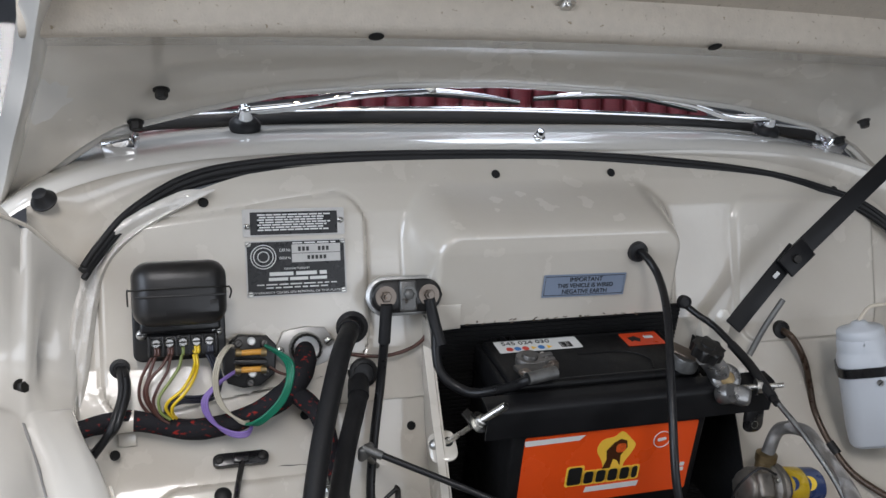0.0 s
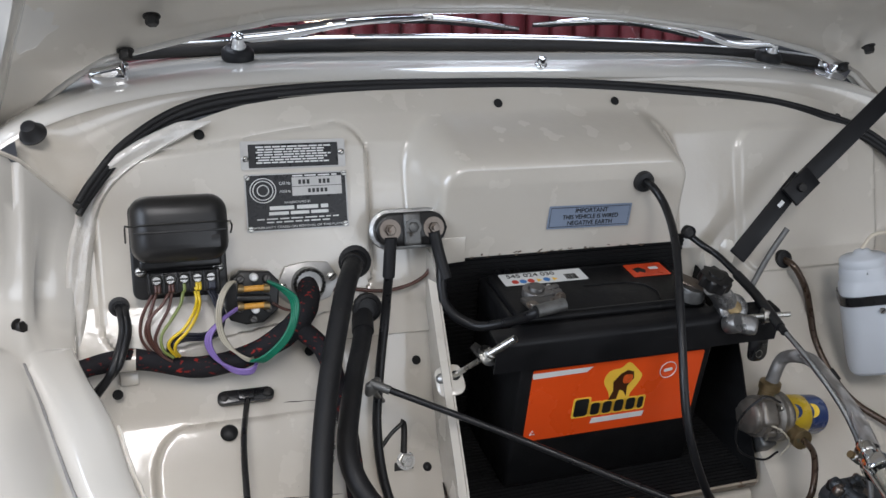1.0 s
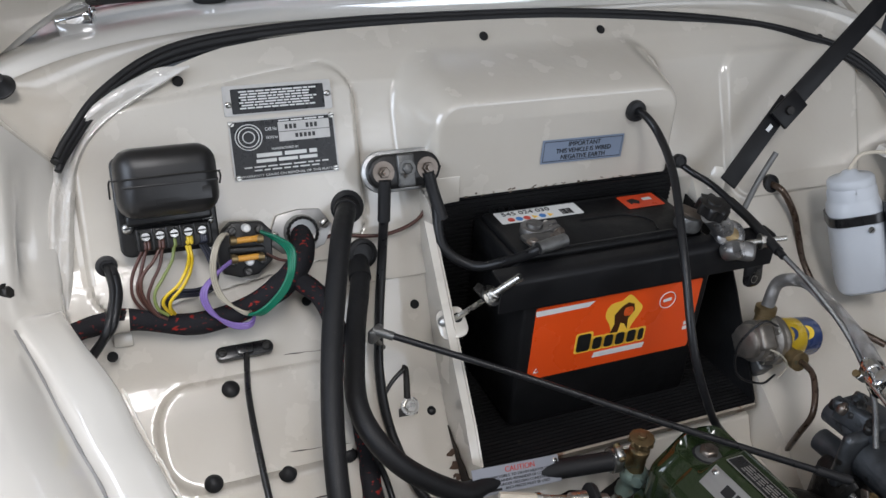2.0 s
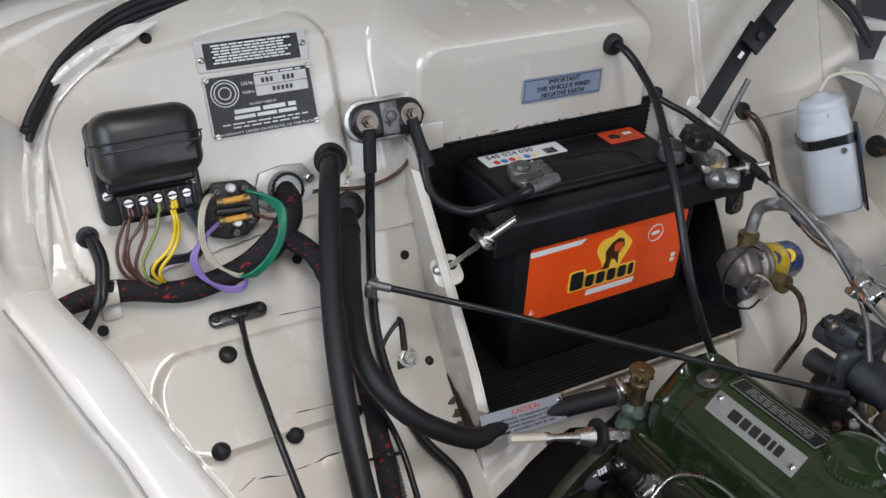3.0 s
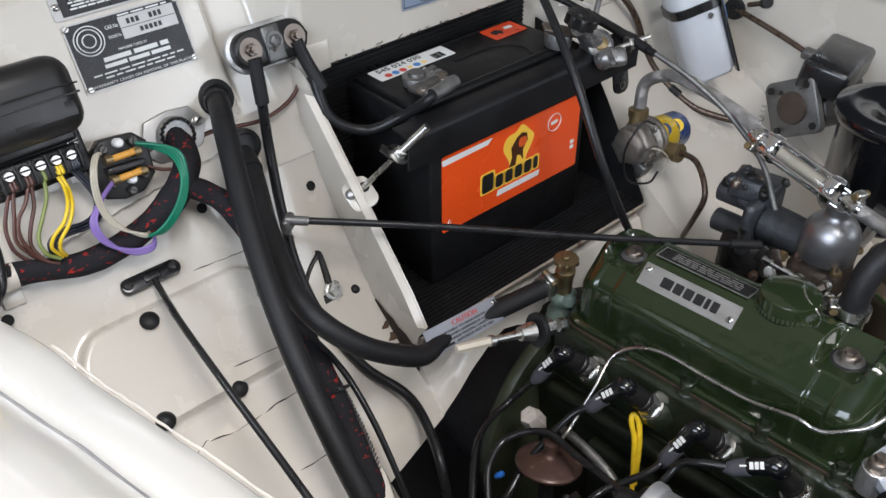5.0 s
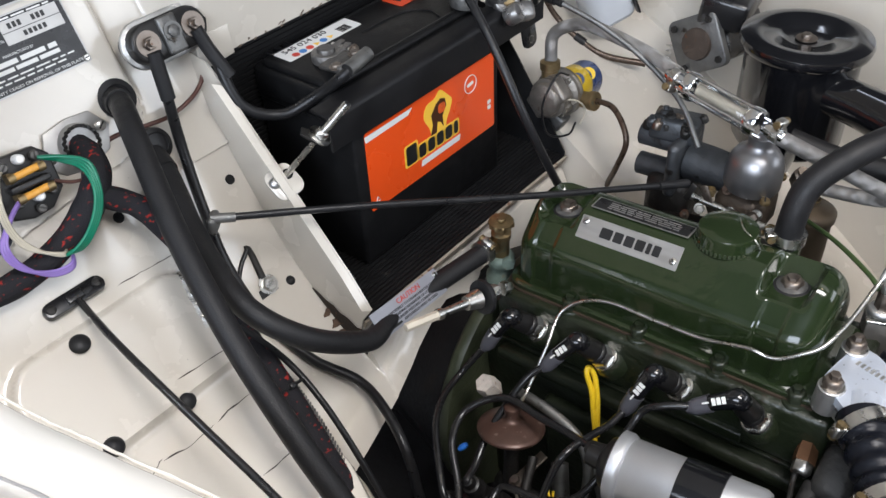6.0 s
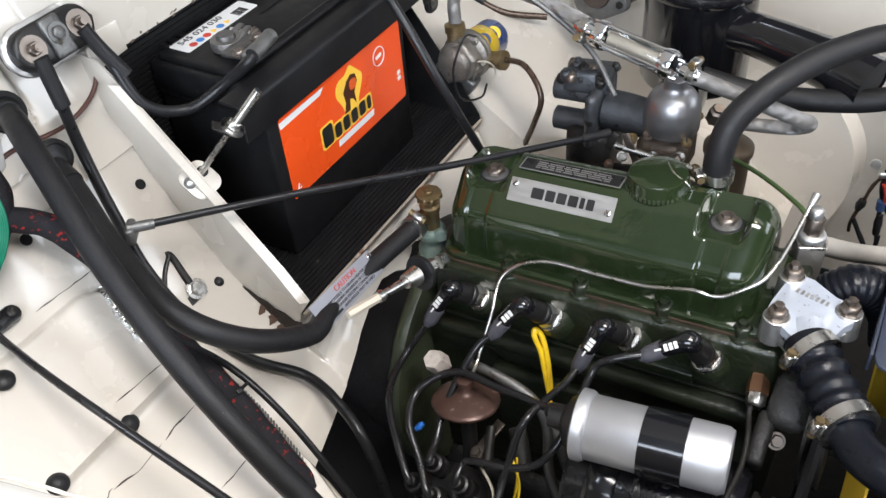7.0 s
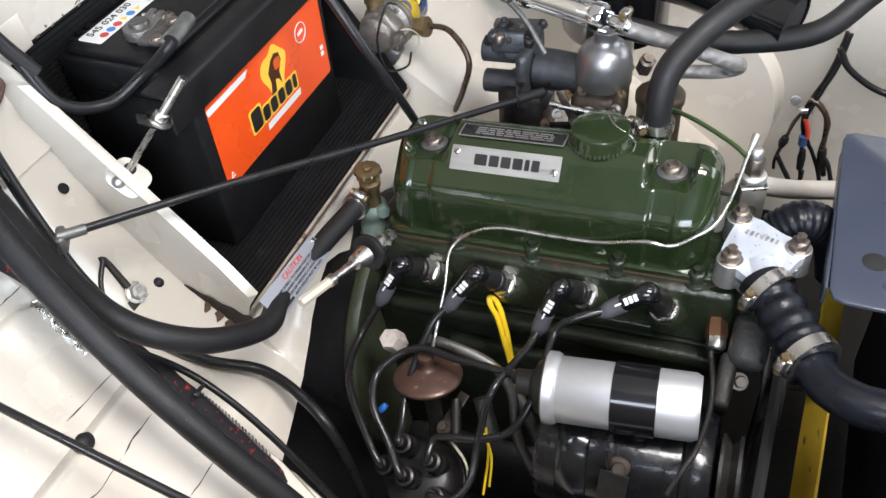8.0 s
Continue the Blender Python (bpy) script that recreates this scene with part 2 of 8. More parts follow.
def tube(pts, r, n=10, seg=8, bm=None, curve=True, ripple=0.0, ripple_step=1, caps=True, wobble=0.0):
    """A round tube along pts; r may be a list, one radius a point."""
    bm = bm or bmesh.new()
    path = smooth_path(pts, seg) if curve else [Vector(p) for p in pts]
    m = len(path)
    rad = [r] * m if not isinstance(r, (list, tuple)) else [np.interp(i / (m - 1), np.linspace(0, 1, len(r)), r) for i in range(m)]
    if ripple:
        rad = [q + (ripple if (i // ripple_step) % 2 else 0) for i, q in enumerate(rad)]
    side, rings = None, []
    for i, p in enumerate(path):
        d = (path[min(i + 1, m - 1)] - path[max(i - 1, 0)]).normalized()
        if side is None:
            side = d.orthogonal().normalized()
        side = (side - d * side.dot(d)).normalized()
        up = d.cross(side)
        q = rad[i] * (1 + wobble * (noise.noise(p * 60)))
        rings.append([bm.verts.new(p + (side * math.cos(t) + up * math.sin(t)) * q) for t in [2 * math.pi * k / n for k in range(n)]])
    for a, b in zip(rings, rings[1:]):
        for k in range(n):
            bm.faces.new((a[k], a[(k + 1) % n], b[(k + 1) % n], b[k]))
    if caps:
        bm.faces.new(rings[0][::-1]), bm.faces.new(rings[-1])
    return bm


def axes(at, z=(0, 0, 1), x=None):
    """A pose at a point with its z axis along z."""
    z = Vector(z).normalized()
    x = Vector(x) if x is not None else z.orthogonal()
    x = (x - z * x.dot(z)).normalized()
    y = z.cross(x)
    return Matrix(((x.x, y.x, z.x, at[0]), (x.y, y.y, z.y, at[1]), (x.z, y.z, z.z, at[2]), (0, 0, 0, 1)))


def lathe(profile, m=Matrix(), n=24, bm=None):
    """Turns (radius, height) pairs round the z axis of the pose m."""
    bm = bm or bmesh.new()
    rings = []
    for r, h in profile:
        if r < 1e-6:
            rings.append([bm.verts.new(m @ Vector((0, 0, h)))])
        else:
            rings.append([bm.verts.new(m @ Vector((r * math.cos(t), r * math.sin(t), h))) for t in [2 * math.pi * k / n for k in range(n)]])
    for a, b in zip(rings, rings[1:]):
        for k in range(n):
            q = [a[k % len(a)], a[(k + 1) % len(a)], b[(k + 1) % len(b)], b[k % len(b)]]
            q = list(dict.fromkeys(q))
            if len(q) > 2:
                bm.faces.new(q)
    for ring, rev in ((rings[0], True), (rings[-1], False)):
        if len(ring) > 2:
            bm.faces.new(ring[::-1] if rev else ring)
    return bm


def box(m, sx, sy, sz, bevel=0.0, bm=None, seg=2):
    """A box of full sizes round the pose m, its edges rounded."""
    own = bmesh.new()
    bmesh.ops.create_cube(own, size=1)
    for v in own.verts:
        v.co = Vector((v.co.x * sx, v.co.y * sy, v.co.z * sz))
    if bevel:
        bmesh.ops.bevel(own, geom=own.edges[:], offset=min(bevel, 0.49 * min(sx, sy, sz)), segments=seg, affect="EDGES", profile=0.5)
    own.transform(m)
    if bm is None:
        return own
    return merge(bm, own)


def merge(bm, own):
    me = bpy.data.meshes.new("tmp")
    own.to_mesh(me)
    own.free()
    bm.from_mesh(me)
    bpy.data.meshes.remove(me)
    return bm


def slab(outline, thick, m=Matrix(), bevel=0.0, bm=None):
    """A flat plate: an outline in the x, y of the pose m, extruded up by thick."""
    own = bmesh.new()
    lo = [own.verts.new((x, y, 0)) for x, y in outline]
    hi = [own.verts.new((x, y, thick)) for x, y in outline]
    own.faces.new(lo[::-1])
    top = own.faces.new(hi)
    k = len(lo)
    for i in range(k):
        own.faces.new((lo[i], lo[(i + 1) % k], hi[(i + 1) % k], hi[i]))
    if bevel:
        bmesh.ops.bevel(own, geom=list(top.edges), offset=bevel, segments=2, affect="EDGES", profile=0.5)
    own.transform(m)
    return own if bm is None else merge(bm, own)


def round_rect(w, h, r, k=5):
    out = []
    for cx, cy, a0 in ((w / 2 - r, h / 2 - r, 0), (-w / 2 + r, h / 2 - r, 90), (-w / 2 + r, -h / 2 + r, 180), (w / 2 - r, -h / 2 + r, 270)):
        for i in range(k + 1):
            a = radians(a0 + 90 * i / k)
            out.append((cx + r * math.cos(a), cy + r * math.sin(a)))
    return out


def sheet(grid, thick=0.0, bm=None):
    """A surface through rows of points, thickened backwards when asked."""
    bm = bm or bmesh.new()
    vs = [[bm.verts.new(p) for p in row] for row in grid]
    for a, b in zip(vs, vs[1:]):
        for i in range(len(a) - 1):
            bm.faces.new((a[i], a[i + 1], b[i + 1], b[i]))
    if thick:
        bm.normal_update()
        bmesh.ops.solidify(bm, geom=bm.faces[:], thickness=thick)
    return bm


def hexhead(m, r=0.006, h=0.004, washer=0.0, bm=None, n=6):
    bm = bm or bmesh.new()
    if washer:
        lathe([(0, 0), (washer, 0), (washer, 0.0012), (0, 0.0012)], m, 18, bm)
    lathe([(0, 0.001), (r, 0.001), (r, h * 0.8), (r * 0.86, h), (0, h)], m, n, bm)
    return bm


def screw(m, r=0.004, h=0.0022, slot=True, bm=None):
    bm = bm or bmesh.new()
    lathe([(0, 0), (r, 0), (r, h * 0.5), (r * 0.75, h), (0, h)], m, 14, bm)
    # the slot is a dark strip laid on the head
    if slot:
        own = box(m @ Matrix.Translation((0, 0, h)) @ pose(0, 0, 0, 0, 0, 37 * (int(m.translation.x * 9e4) % 10)), r * 1.56, r * 0.3, 0.0005)
        for f in own.faces:
            f.material_index = 1
        merge(bm, own)
    return bm


def letters(text, size, m, material, parent, name="lettering", align="CENTER", depth=0.0002, fit=None):
    cu = bpy.data.curves.new("type", "FONT")
    cu.body, cu.size, cu.align_x, cu.align_y, cu.extrude = text, size, align, "CENTER", depth
    tmp = bpy.data.objects.new("type", cu)
    scene.collection.objects.link(tmp)
    bpy.context.view_layer.update()
    me = bpy.data.meshes.new_from_object(tmp)
    bpy.data.objects.remove(tmp)
    if fit:
        w = max(v.co.x for v in me.vertices) - min(v.co.x for v in me.vertices)
        for v in me.vertices:
            v.co.x *= fit / w
    me.transform(m)
    me.materials.clear()
    me.materials.append(material)
    ob = new(name, me)
    ob.parent = parent
    return ob


def bars(rows, m, material, parent, name="printed_line", h=0.6):
    """Plain bars for lines of small print: rows of (y, height, [(x0, x1), ...])."""
    bm = bmesh.new()
    for y, hh, spans in rows:
        for x0, x1 in spans:
            box(m @ Matrix.Translation(((x0 + x1) / 2, y, 0)), x1 - x0, hh, 0.0003, 0, bm)
    return part(name, bm, material, parent, smooth=False)


def words(y, h, x0, x1, seed, mean=0.012, gap=0.0022):
    rnd, out, x = random.Random(seed), [], x0
    while x < x1 - 0.002:
        w = min(mean * rnd.uniform(0.4, 1.5), x1 - x)
        out.append((x, x + w))
        x += w + gap
    return (y, h, out)

# ---- the unseen workshop round the car, added to set bounced light and reflections ----
XC = 0.1025          # the car's middle line


def room_wall(name, m, sx, sy, sz, material, label, category):
    ob = part(name, box(m, sx, sy, sz), material, smooth=False)
    return tagged(ob, label, category, kind="structure")


room_wall("ground", pose(0, 1, -0.05), 12, 12, 0.1, CONCRETE, "grey concrete workshop floor under the car", "floor")
room_wall("ceiling", pose(0, 1, 3.05), 12, 12, 0.1, CEILPAINT, "plain pale workshop ceiling", "ceiling")
room_wall("wall_north", pose(0, 6.05, 1.5), 12, 0.1, 3.0, WALLPAINT, "plain painted workshop wall behind the car", "wall")
room_wall("wall_south", pose(0, -5.05, 1.5), 12, 0.1, 3.0, WALLPAINT, "plain painted workshop wall", "wall")
room_wall("wall_east", pose(5.05, 0.5, 1.5), 0.1, 11, 3.0, WALLPAINT, "plain painted workshop wall", "wall")
# out of view; the opening is made to fit the window_daylight lamp
bm = box(pose(-2.8, -3.65, 1.5), 0.1, 2.7, 3.0)
box(pose(-2.8, 3.0, 1.5), 0.1, 6.0, 3.0, 0, bm)
box(pose(-2.8, -1.15, 2.96), 0.1, 2.3, 0.08, 0, bm)
box(pose(-2.8, -1.15, 0.68), 0.1, 2.3, 1.36, 0, bm)
tagged(part("wall_west", bm, WALLPAINT, smooth=False), "unseen painted workshop wall with an opening added for the daylight lamp", "wall", kind="structure")


# ---- bulkhead ----
def ease(a, b, x):
    t = min(1, max(0, (x - a) / (b - a)))
    return t * t * (3 - 2 * t)


def rim_z(x):
    """Height of the bulkhead's upper rim, a flat arch over the car's middle line."""
    d = min(abs(x - XC) / 0.556, 0.999)
    return 0.75 + 0.287 * (1 - d ** 4.1) ** (1 / 4.1)


UPPER = ((0.70, 0.05), (0.757, 0.083), (0.80, 0.108), (0.847, 0.143), (0.91, 0.1715), (0.99, 0.207), (1.015, 0.234), (1.04, 0.268))


def face_y(z):
    return float(np.interp(z, [p[0] for p in UPPER], [p[1] for p in UPPER]))


SIDE = ((0.108, 0.80), (0.083, 0.757), (0.062, 0.729), (0.02, 0.703), (-0.018, 0.681), (-0.06, 0.655), (-0.10, 0.625), (-0.25, 0.51), (-0.40, 0.40))
MIDDLE = ((0.112, 0.80), (0.097, 0.767), (0.065, 0.715), (0.032, 0.667), (0.0, 0.64), (-0.03, 0.612), (-0.06, 0.587), (-0.072, 0.5795), (-0.090, 0.577), (-0.14, 0.572))
UNDER = ((0.145, 0.80), (0.1449, 0.70), (0.1448, 0.635), (0.05, 0.63), (-0.03, 0.628), (-0.048, 0.62), (-0.06, 0.595), (-0.070, 0.582), (-0.088, 0.577), (-0.14, 0.572))
TRAY_X0, TRAY_X1 = -0.079, 0.297


def softened(table, n=65, width=5):
    """The bends of a profile rounded off."""
    k = np.linspace(0, len(table) - 1, n)
    out = []
    for c in (0, 1):
        v = np.interp(k, range(len(table)), [p[c] for p in table])
        w = np.pad(v, width, mode="reflect", reflect_type="odd")
        out.append(np.convolve(w, np.ones(2 * width + 1) / (2 * width + 1), "valid"))
    return list(zip(*out))


SIDE, MIDDLE = softened(SIDE), softened(MIDDLE)


def rounded_mask(x, z, x0, x1, z0, z1, r, soft):
    """1 inside a rounded rectangle, falling to 0 across its edge."""
    qx = abs(x - (x0 + x1) / 2) - (x1 - x0) / 2 + r
    qz = abs(z - (z0 + z1) / 2) - (z1 - z0) / 2 + r
    d = math.hypot(max(qx, 0), max(qz, 0)) + min(max(qx, qz), 0) - r
    return 1 - ease(-soft, soft, d)


def bulkhead_point(x, j, nu, nl):
    if j <= nu:
        top = rim_z(x)
        z = top + (0.80 - top) * j / nu
        y = face_y(z)
        box_ = rounded_mask(x, z, -0.083, 0.246, 0.70, 1.0, 0.04, 0.016)
        y -= box_ * max(0, y - 0.127 - 0.10 * max(0, z - 0.965))
        in_tray = ease(TRAY_X0 - 0.001, TRAY_X0 + 0.001, x) * (1 - ease(TRAY_X1 - 0.001, TRAY_X1 + 0.001, x))
        y += in_tray * ease(0.8785, 0.8745, z) * max(0, 0.147 - y)
        step = rounded_mask(x, z - 0.11 * (x + 0.2), -0.425, -0.139, 0.825, 1.004, 0.035, 0.0026)
        y += (0.018 * step * (1 - step) - 0.007 * step) * (1 - box_)
        y -= 0.006 * rounded_mask(x, z, 0.352, 0.575, 0.825, 0.995, 0.03, 0.003)
        return x, y, z
    skirt = (j - nu - nl) if j > nu + nl else 0
    u = min(1, (j - nu) / nl)
    w_mid = ease(-0.194, -0.176, x) * (1 - ease(0.30, 0.302, x))
    y_edge = float(np.interp(x, (-0.176, -0.098, -0.028, 0.035, 0.09, 0.15, 0.30), (-0.095, -0.073, -0.055, -0.043, -0.057, -0.085, -0.093)))

    def at(table, stop=None):
        v = u
        if stop is not None:
            v *= float(np.interp(-stop, [-p[0] for p in table], np.linspace(0, 1, len(table))))
        k = v * (len(table) - 1)
        i = min(int(k), len(table) - 2)
        f = k - i
        return table[i][0] * (1 - f) + table[i + 1][0] * f, table[i][1] * (1 - f) + table[i + 1][1] * f
    (ys, zs), (ym, zm) = at(SIDE), at(MIDDLE, y_edge)
    y, z = ys + (ym - ys) * w_mid, zs + (zm - zs) * w_mid
    in_tray = ease(TRAY_X0 - 0.001, TRAY_X0 + 0.001, x) * (1 - ease(TRAY_X1 - 0.001, TRAY_X1 + 0.001, x))
    if in_tray:
        yt, zt = at(UNDER, y_edge)
        y, z = y + (yt - y) * in_tray, z + (zt - z) * in_tray
    emb = rounded_mask(x, y, -0.384, -0.185, -0.021, 0.067, 0.035, 0.003) * (1 - w_mid)
    sy, sz = ((0, 0), (-0.0035, -0.0012), (-0.007, -0.004), (-0.014, -0.0125), (-0.021, -0.022), (-0.0225, -0.0245), (-0.0205, -0.027))[skirt]
    x -= min(0.05, 0.3 * max(0, -0.135 - y)) * ease(-0.30, -0.2, x) * (1 - ease(-0.185, -0.17, x))
    return x, y - 0.005 * emb + sy * w_mid, z + 0.008 * emb + sz * w_mid


XS = sorted(set([round(v, 4) for v in np.linspace(-0.4515, 0.6565, 400)] + [round(v, 4) for v in np.linspace(-0.196, -0.174, 16)] + [TRAY_X0 - 0.001, TRAY_X0 + 0.001, TRAY_X1 - 0.001, TRAY_X1 + 0.001]))
NU, NL = 130, 100
bulkhead = part("bulkhead", sheet([[bulkhead_point(x, j, NU, NL) for x in XS] for j in range(NU + NL + 7)]), CREAM, angle=50)
tagged(bulkhead, "cream painted steel engine-bay bulkhead with pressed panels", "bulkhead", kind="structure")

# the turned flange with thick paint beside the weather strip's end, down to the wing
flange_path = smooth_path([(-0.300, 0.214, 1.008), (-0.325, 0.208, 0.998), (-0.357, 0.202, 0.986), (-0.386, 0.196, 0.972), (-0.407, 0.189, 0.957), (-0.420, 0.180, 0.938), (-0.428, 0.169, 0.914), (-0.434, 0.156, 0.884), (-0.440, 0.141, 0.852), (-0.446, 0.124, 0.812), (-0.449, 0.112, 0.79)], 8)
face_n = Vector((0, -1, 0.45)).normalized()
grid = []
for i, p in enumerate(flange_path):
    d = (flange_path[min(i + 1, len(flange_path) - 1)] - flange_path[max(i - 1, 0)]).normalized()
    inward = d.cross(face_n).normalized()
    if inward.x < 0:
        inward = -inward
    kw = ease(-2, 10, i)
    k = ease(-3, 30, i) * (1 - 0.25 * ease(40, 80, i))
    wv = 1 + 0.3 * noise.noise(p * 45)
    grid.append([p - inward * 0.0085 + inward * (w * (0.05 + 0.95 * (kw if w < 0 else ease(0, 36, i)))) + face_n * (0.001 + h * k * wv) for w, h in ((-0.014, -0.002), (-0.012, 0.006), (-0.009, 0.0085), (-0.005, 0.008), (-0.0015, 0.004), (0.002, 0.003), (0.005, 0.0055), (0.0078, 0.0057), (0.0098, 0.003), (0.012, -0.002))])
rim = part("rim_flange", sheet(grid), SEAMPASTE)
tagged(rim, "thickly painted cream rim flange round the bulkhead", "rim flange", kind="structure")

# black rubber weather strip lying on the rim
seal_path = [(-0.437, 0.163, 0.949), (-0.424, 0.179, 0.963), (-0.391, 0.207, 0.992), (-0.333, 0.237, 1.018), (-0.261, 0.254, 1.0285), (-0.148, 0.263, 1.034), (-0.012, 0.266, 1.035),
             (0.136, 0.264, 1.0335), (0.294, 0.253, 1.0255), (0.42, 0.240, 1.013), (0.50, 0.221, 0.998), (0.558, 0.196, 0.981), (0.61, 0.165, 0.945), (0.64, 0.135, 0.90)]
strip_ = thing("weather_strip", "black ribbed rubber bonnet weather strip along the bulkhead rim", "weather strip", at=seal_path[0])
part("bulb", tube(seal_path, 0.0062, 12, 8), RUBBER, strip_)
for dx, dz in ((-0.006, -0.0058), (0.004, 0.0062)):
    part("lip", tube([(x, y - 0.003 + dx * 0.3, z + dz) for x, y, z in seal_path], 0.0036, 8, 8), RUBBER, strip_)
settle(strip_)

# holes and rubber bungs in the pressed steel
DARK = mat("unlit_hole", (0.01, 0.01, 0.01), 0.9, var=0.1)
HOLE_N = Vector((0, -1, 0.44)).normalized()


def bung(at, r, normal, label, domed=0.35, name="rubber_bung"):
    m = axes(at, normal)
    return tagged(part(name, lathe([(r * 0.9, -0.002), (r * 1.12, 0.0), (r * 1.12, 0.0018), (r * 0.95, 0.003), (r * 0.6, 0.003 + r * domed), (0, 0.003 + r * domed * 1.2)], m, 20), RUBBER), label, "bung", "bulkhead bungs")


for at in ((-0.310, 0.0514, 0.7375), (-0.2725, -0.0245, 0.6820), (-0.343, -0.022, 0.6885), (-0.2085, -0.0185, 0.6825)):
    bung(at, 0.0080, (0, -0.45, 0.9), "black rubber blanking bung pressed into the toe board", 0.25 if at[2] > 0.7 else 0.5)


def punched(at, normal, r=0.0042):
    m = axes(at, normal)
    return tagged(part("drilled_hole", lathe([(r * 1.25, 0.0006), (r, 0.0014), (r * 0.9, 0.0004), (0, 0.0003)], m, 14), DARK), "small dark drilled hole in cream steel", "hole", "drilled holes", "structure")


for at in ((0.03, 0.240, 1.021), (0.187, 0.240, 1.021), (-0.316, 0.216, 1.001), (0.521, 0.216, 1.0)):
    punched(at, (0, -1, 0.8), 0.0045)
for at in ((-0.097, 0.0965, 0.769), (-0.097, 0.0315, 0.669), (-0.141, -0.0945, 0.561), (-0.219, 0.098, 0.796), (-0.414, 0.083, 0.779), (-0.393, 0.1815, 0.938)):
    punched(at, (0, -0.8, 0.6), 0.0042)

# ---- scuttle, hinges, wipers, windscreen ----
def scut_edge(x):
    """Front edge of the scuttle: a flat arch that falls away and sweeps forward at the corners."""
    half = 0.68 if x < XC else 0.62
    d = min(abs(x - XC) / half, 0.995)
    return 0.290 - 0.10 * (abs(x - XC) / 0.66) ** 4, 0.75 + 0.295 * (1 - d ** 5) ** 0.2


SCUT_BACK = (-0.006, -0.004, 0.0, 0.006, 0.018, 0.045, 0.08, 0.11, 0.15)
SCUT_RISE = (-0.007, -0.0045, -0.002, 0.001, 0.003, 0.002, 0.0, -0.003, -0.006)


def scut(x, back):
    """A point of the scuttle: how far behind its front edge."""
    y0, z0 = scut_edge(x)
    return Vector((x, y0 + back * (1 - 0.4 * min(1, abs(x - XC) / 0.66) ** 4), z0 + float(np.interp(back, SCUT_BACK, SCUT_RISE))))


scuttle = tagged(part("scuttle_panel", sheet([[scut(x, b) for b in SCUT_BACK] for x in np.linspace(-0.56, 0.765, 90)]), CREAM_SKY), "glossy cream scuttle panel below the windscreen", "scuttle", kind="structure")


def gutter_point(x, f):
    """The hollow between the scuttle's folded edge (f = 0) and the weather strip (f = 1)."""
    a = scut(x, -0.005)
    xs = XC + (x - XC) * (0.895 if x < XC else 0.93)
    k = np.interp(xs, [p[0] for p in seal_path], range(len(seal_path)))
    i = min(int(k), len(seal_path) - 2)
    b = Vector(seal_path[i]).lerp(Vector(seal_path[i + 1]), k - i) + Vector((0, 0.004, -0.008))
    side = ease(0.40, 0.60, abs(x - XC))
    end = ease(-0.46, -0.505, x)
    corner = Vector((-0.4374, 0.176, 0.9387)).lerp(Vector((-0.482, 0.138, 1.0095)), min(1, (1 - f) / 0.75)) + Vector((-0.010, 0.085, -0.010)) * ease(0.25, 0.0, f)
    base = a.lerp(b, f).lerp(corner, end)
    drop = (0.006 + 0.012 * side) * math.sin(math.pi * f ** 0.7) * (1 - end)
    return base + Vector((0.25 * drop * (1 if x > XC else -1) * side, 0.5 * drop, -drop))


tagged(part("scuttle_gutter", sheet([[gutter_point(x, f) for f in (0.0, 0.04, 0.1, 0.2, 0.35, 0.5, 0.65, 0.8, 0.92, 1.0)] for x in np.linspace(-0.505, 0.70, 90)]), CREAM), "hollow cream gutter between scuttle and weather strip", "gutter", kind="structure")


screen = thing("windscreen", "curved windscreen glass in a black rubber surround with chrome strip", "windscreen", at=(XC, 0.42, 1.05))
def screen_z(x):
    """Lower edge of the screen's rubber: almost level, falling off at both ends."""
    d = abs(x - 0.02) / 0.6
    return 1.044 - 0.020 * d ** 2 - 0.05 * max(0, d - 0.75) ** 2


arc = [Vector((x, 0.395 - 0.03 * ((x - XC) / 0.6) ** 4, screen_z(x) + 0.009)) for x in np.linspace(-0.56, 0.76, 60)]
part("rubber_surround", tube(arc, 0.0105, 12, 1, curve=False), RUBBER, screen)
part("chrome_strip", tube([p + Vector((0, -0.0035, 0.0085)) for p in arc], 0.0042, 8, 1, curve=False), CHROME, screen, "bright chrome insert strip")
bm = sheet([[p + Vector((0, 0.006 + k * 0.045, 0.006 + k * 0.06)) for p in arc] for k in range(7)])
glass = part("glass", bm, GLASSTEX, screen)
glass.visible_shadow = False
settle(screen)

seat = thing("front_seat", "red vinyl car seats with piped vertical pleats behind the windscreen", "seat", at=(XC, 1.1, 0.0))
for k in range(26):
    x = -0.5 + k * 0.048
    part("pleat", box(pose(x, 1.1, 0.58, -8), 0.047, 0.14, 1.16, 0.02), REDSEAT, seat)
settle(seat)
tagged(part("dashboard_top", box(pose(XC, 0.56, 0.90, 6), 1.05, 0.22, 0.06, 0.02), RADBLACK), "black dashboard top behind the windscreen", "dashboard", kind="structure")


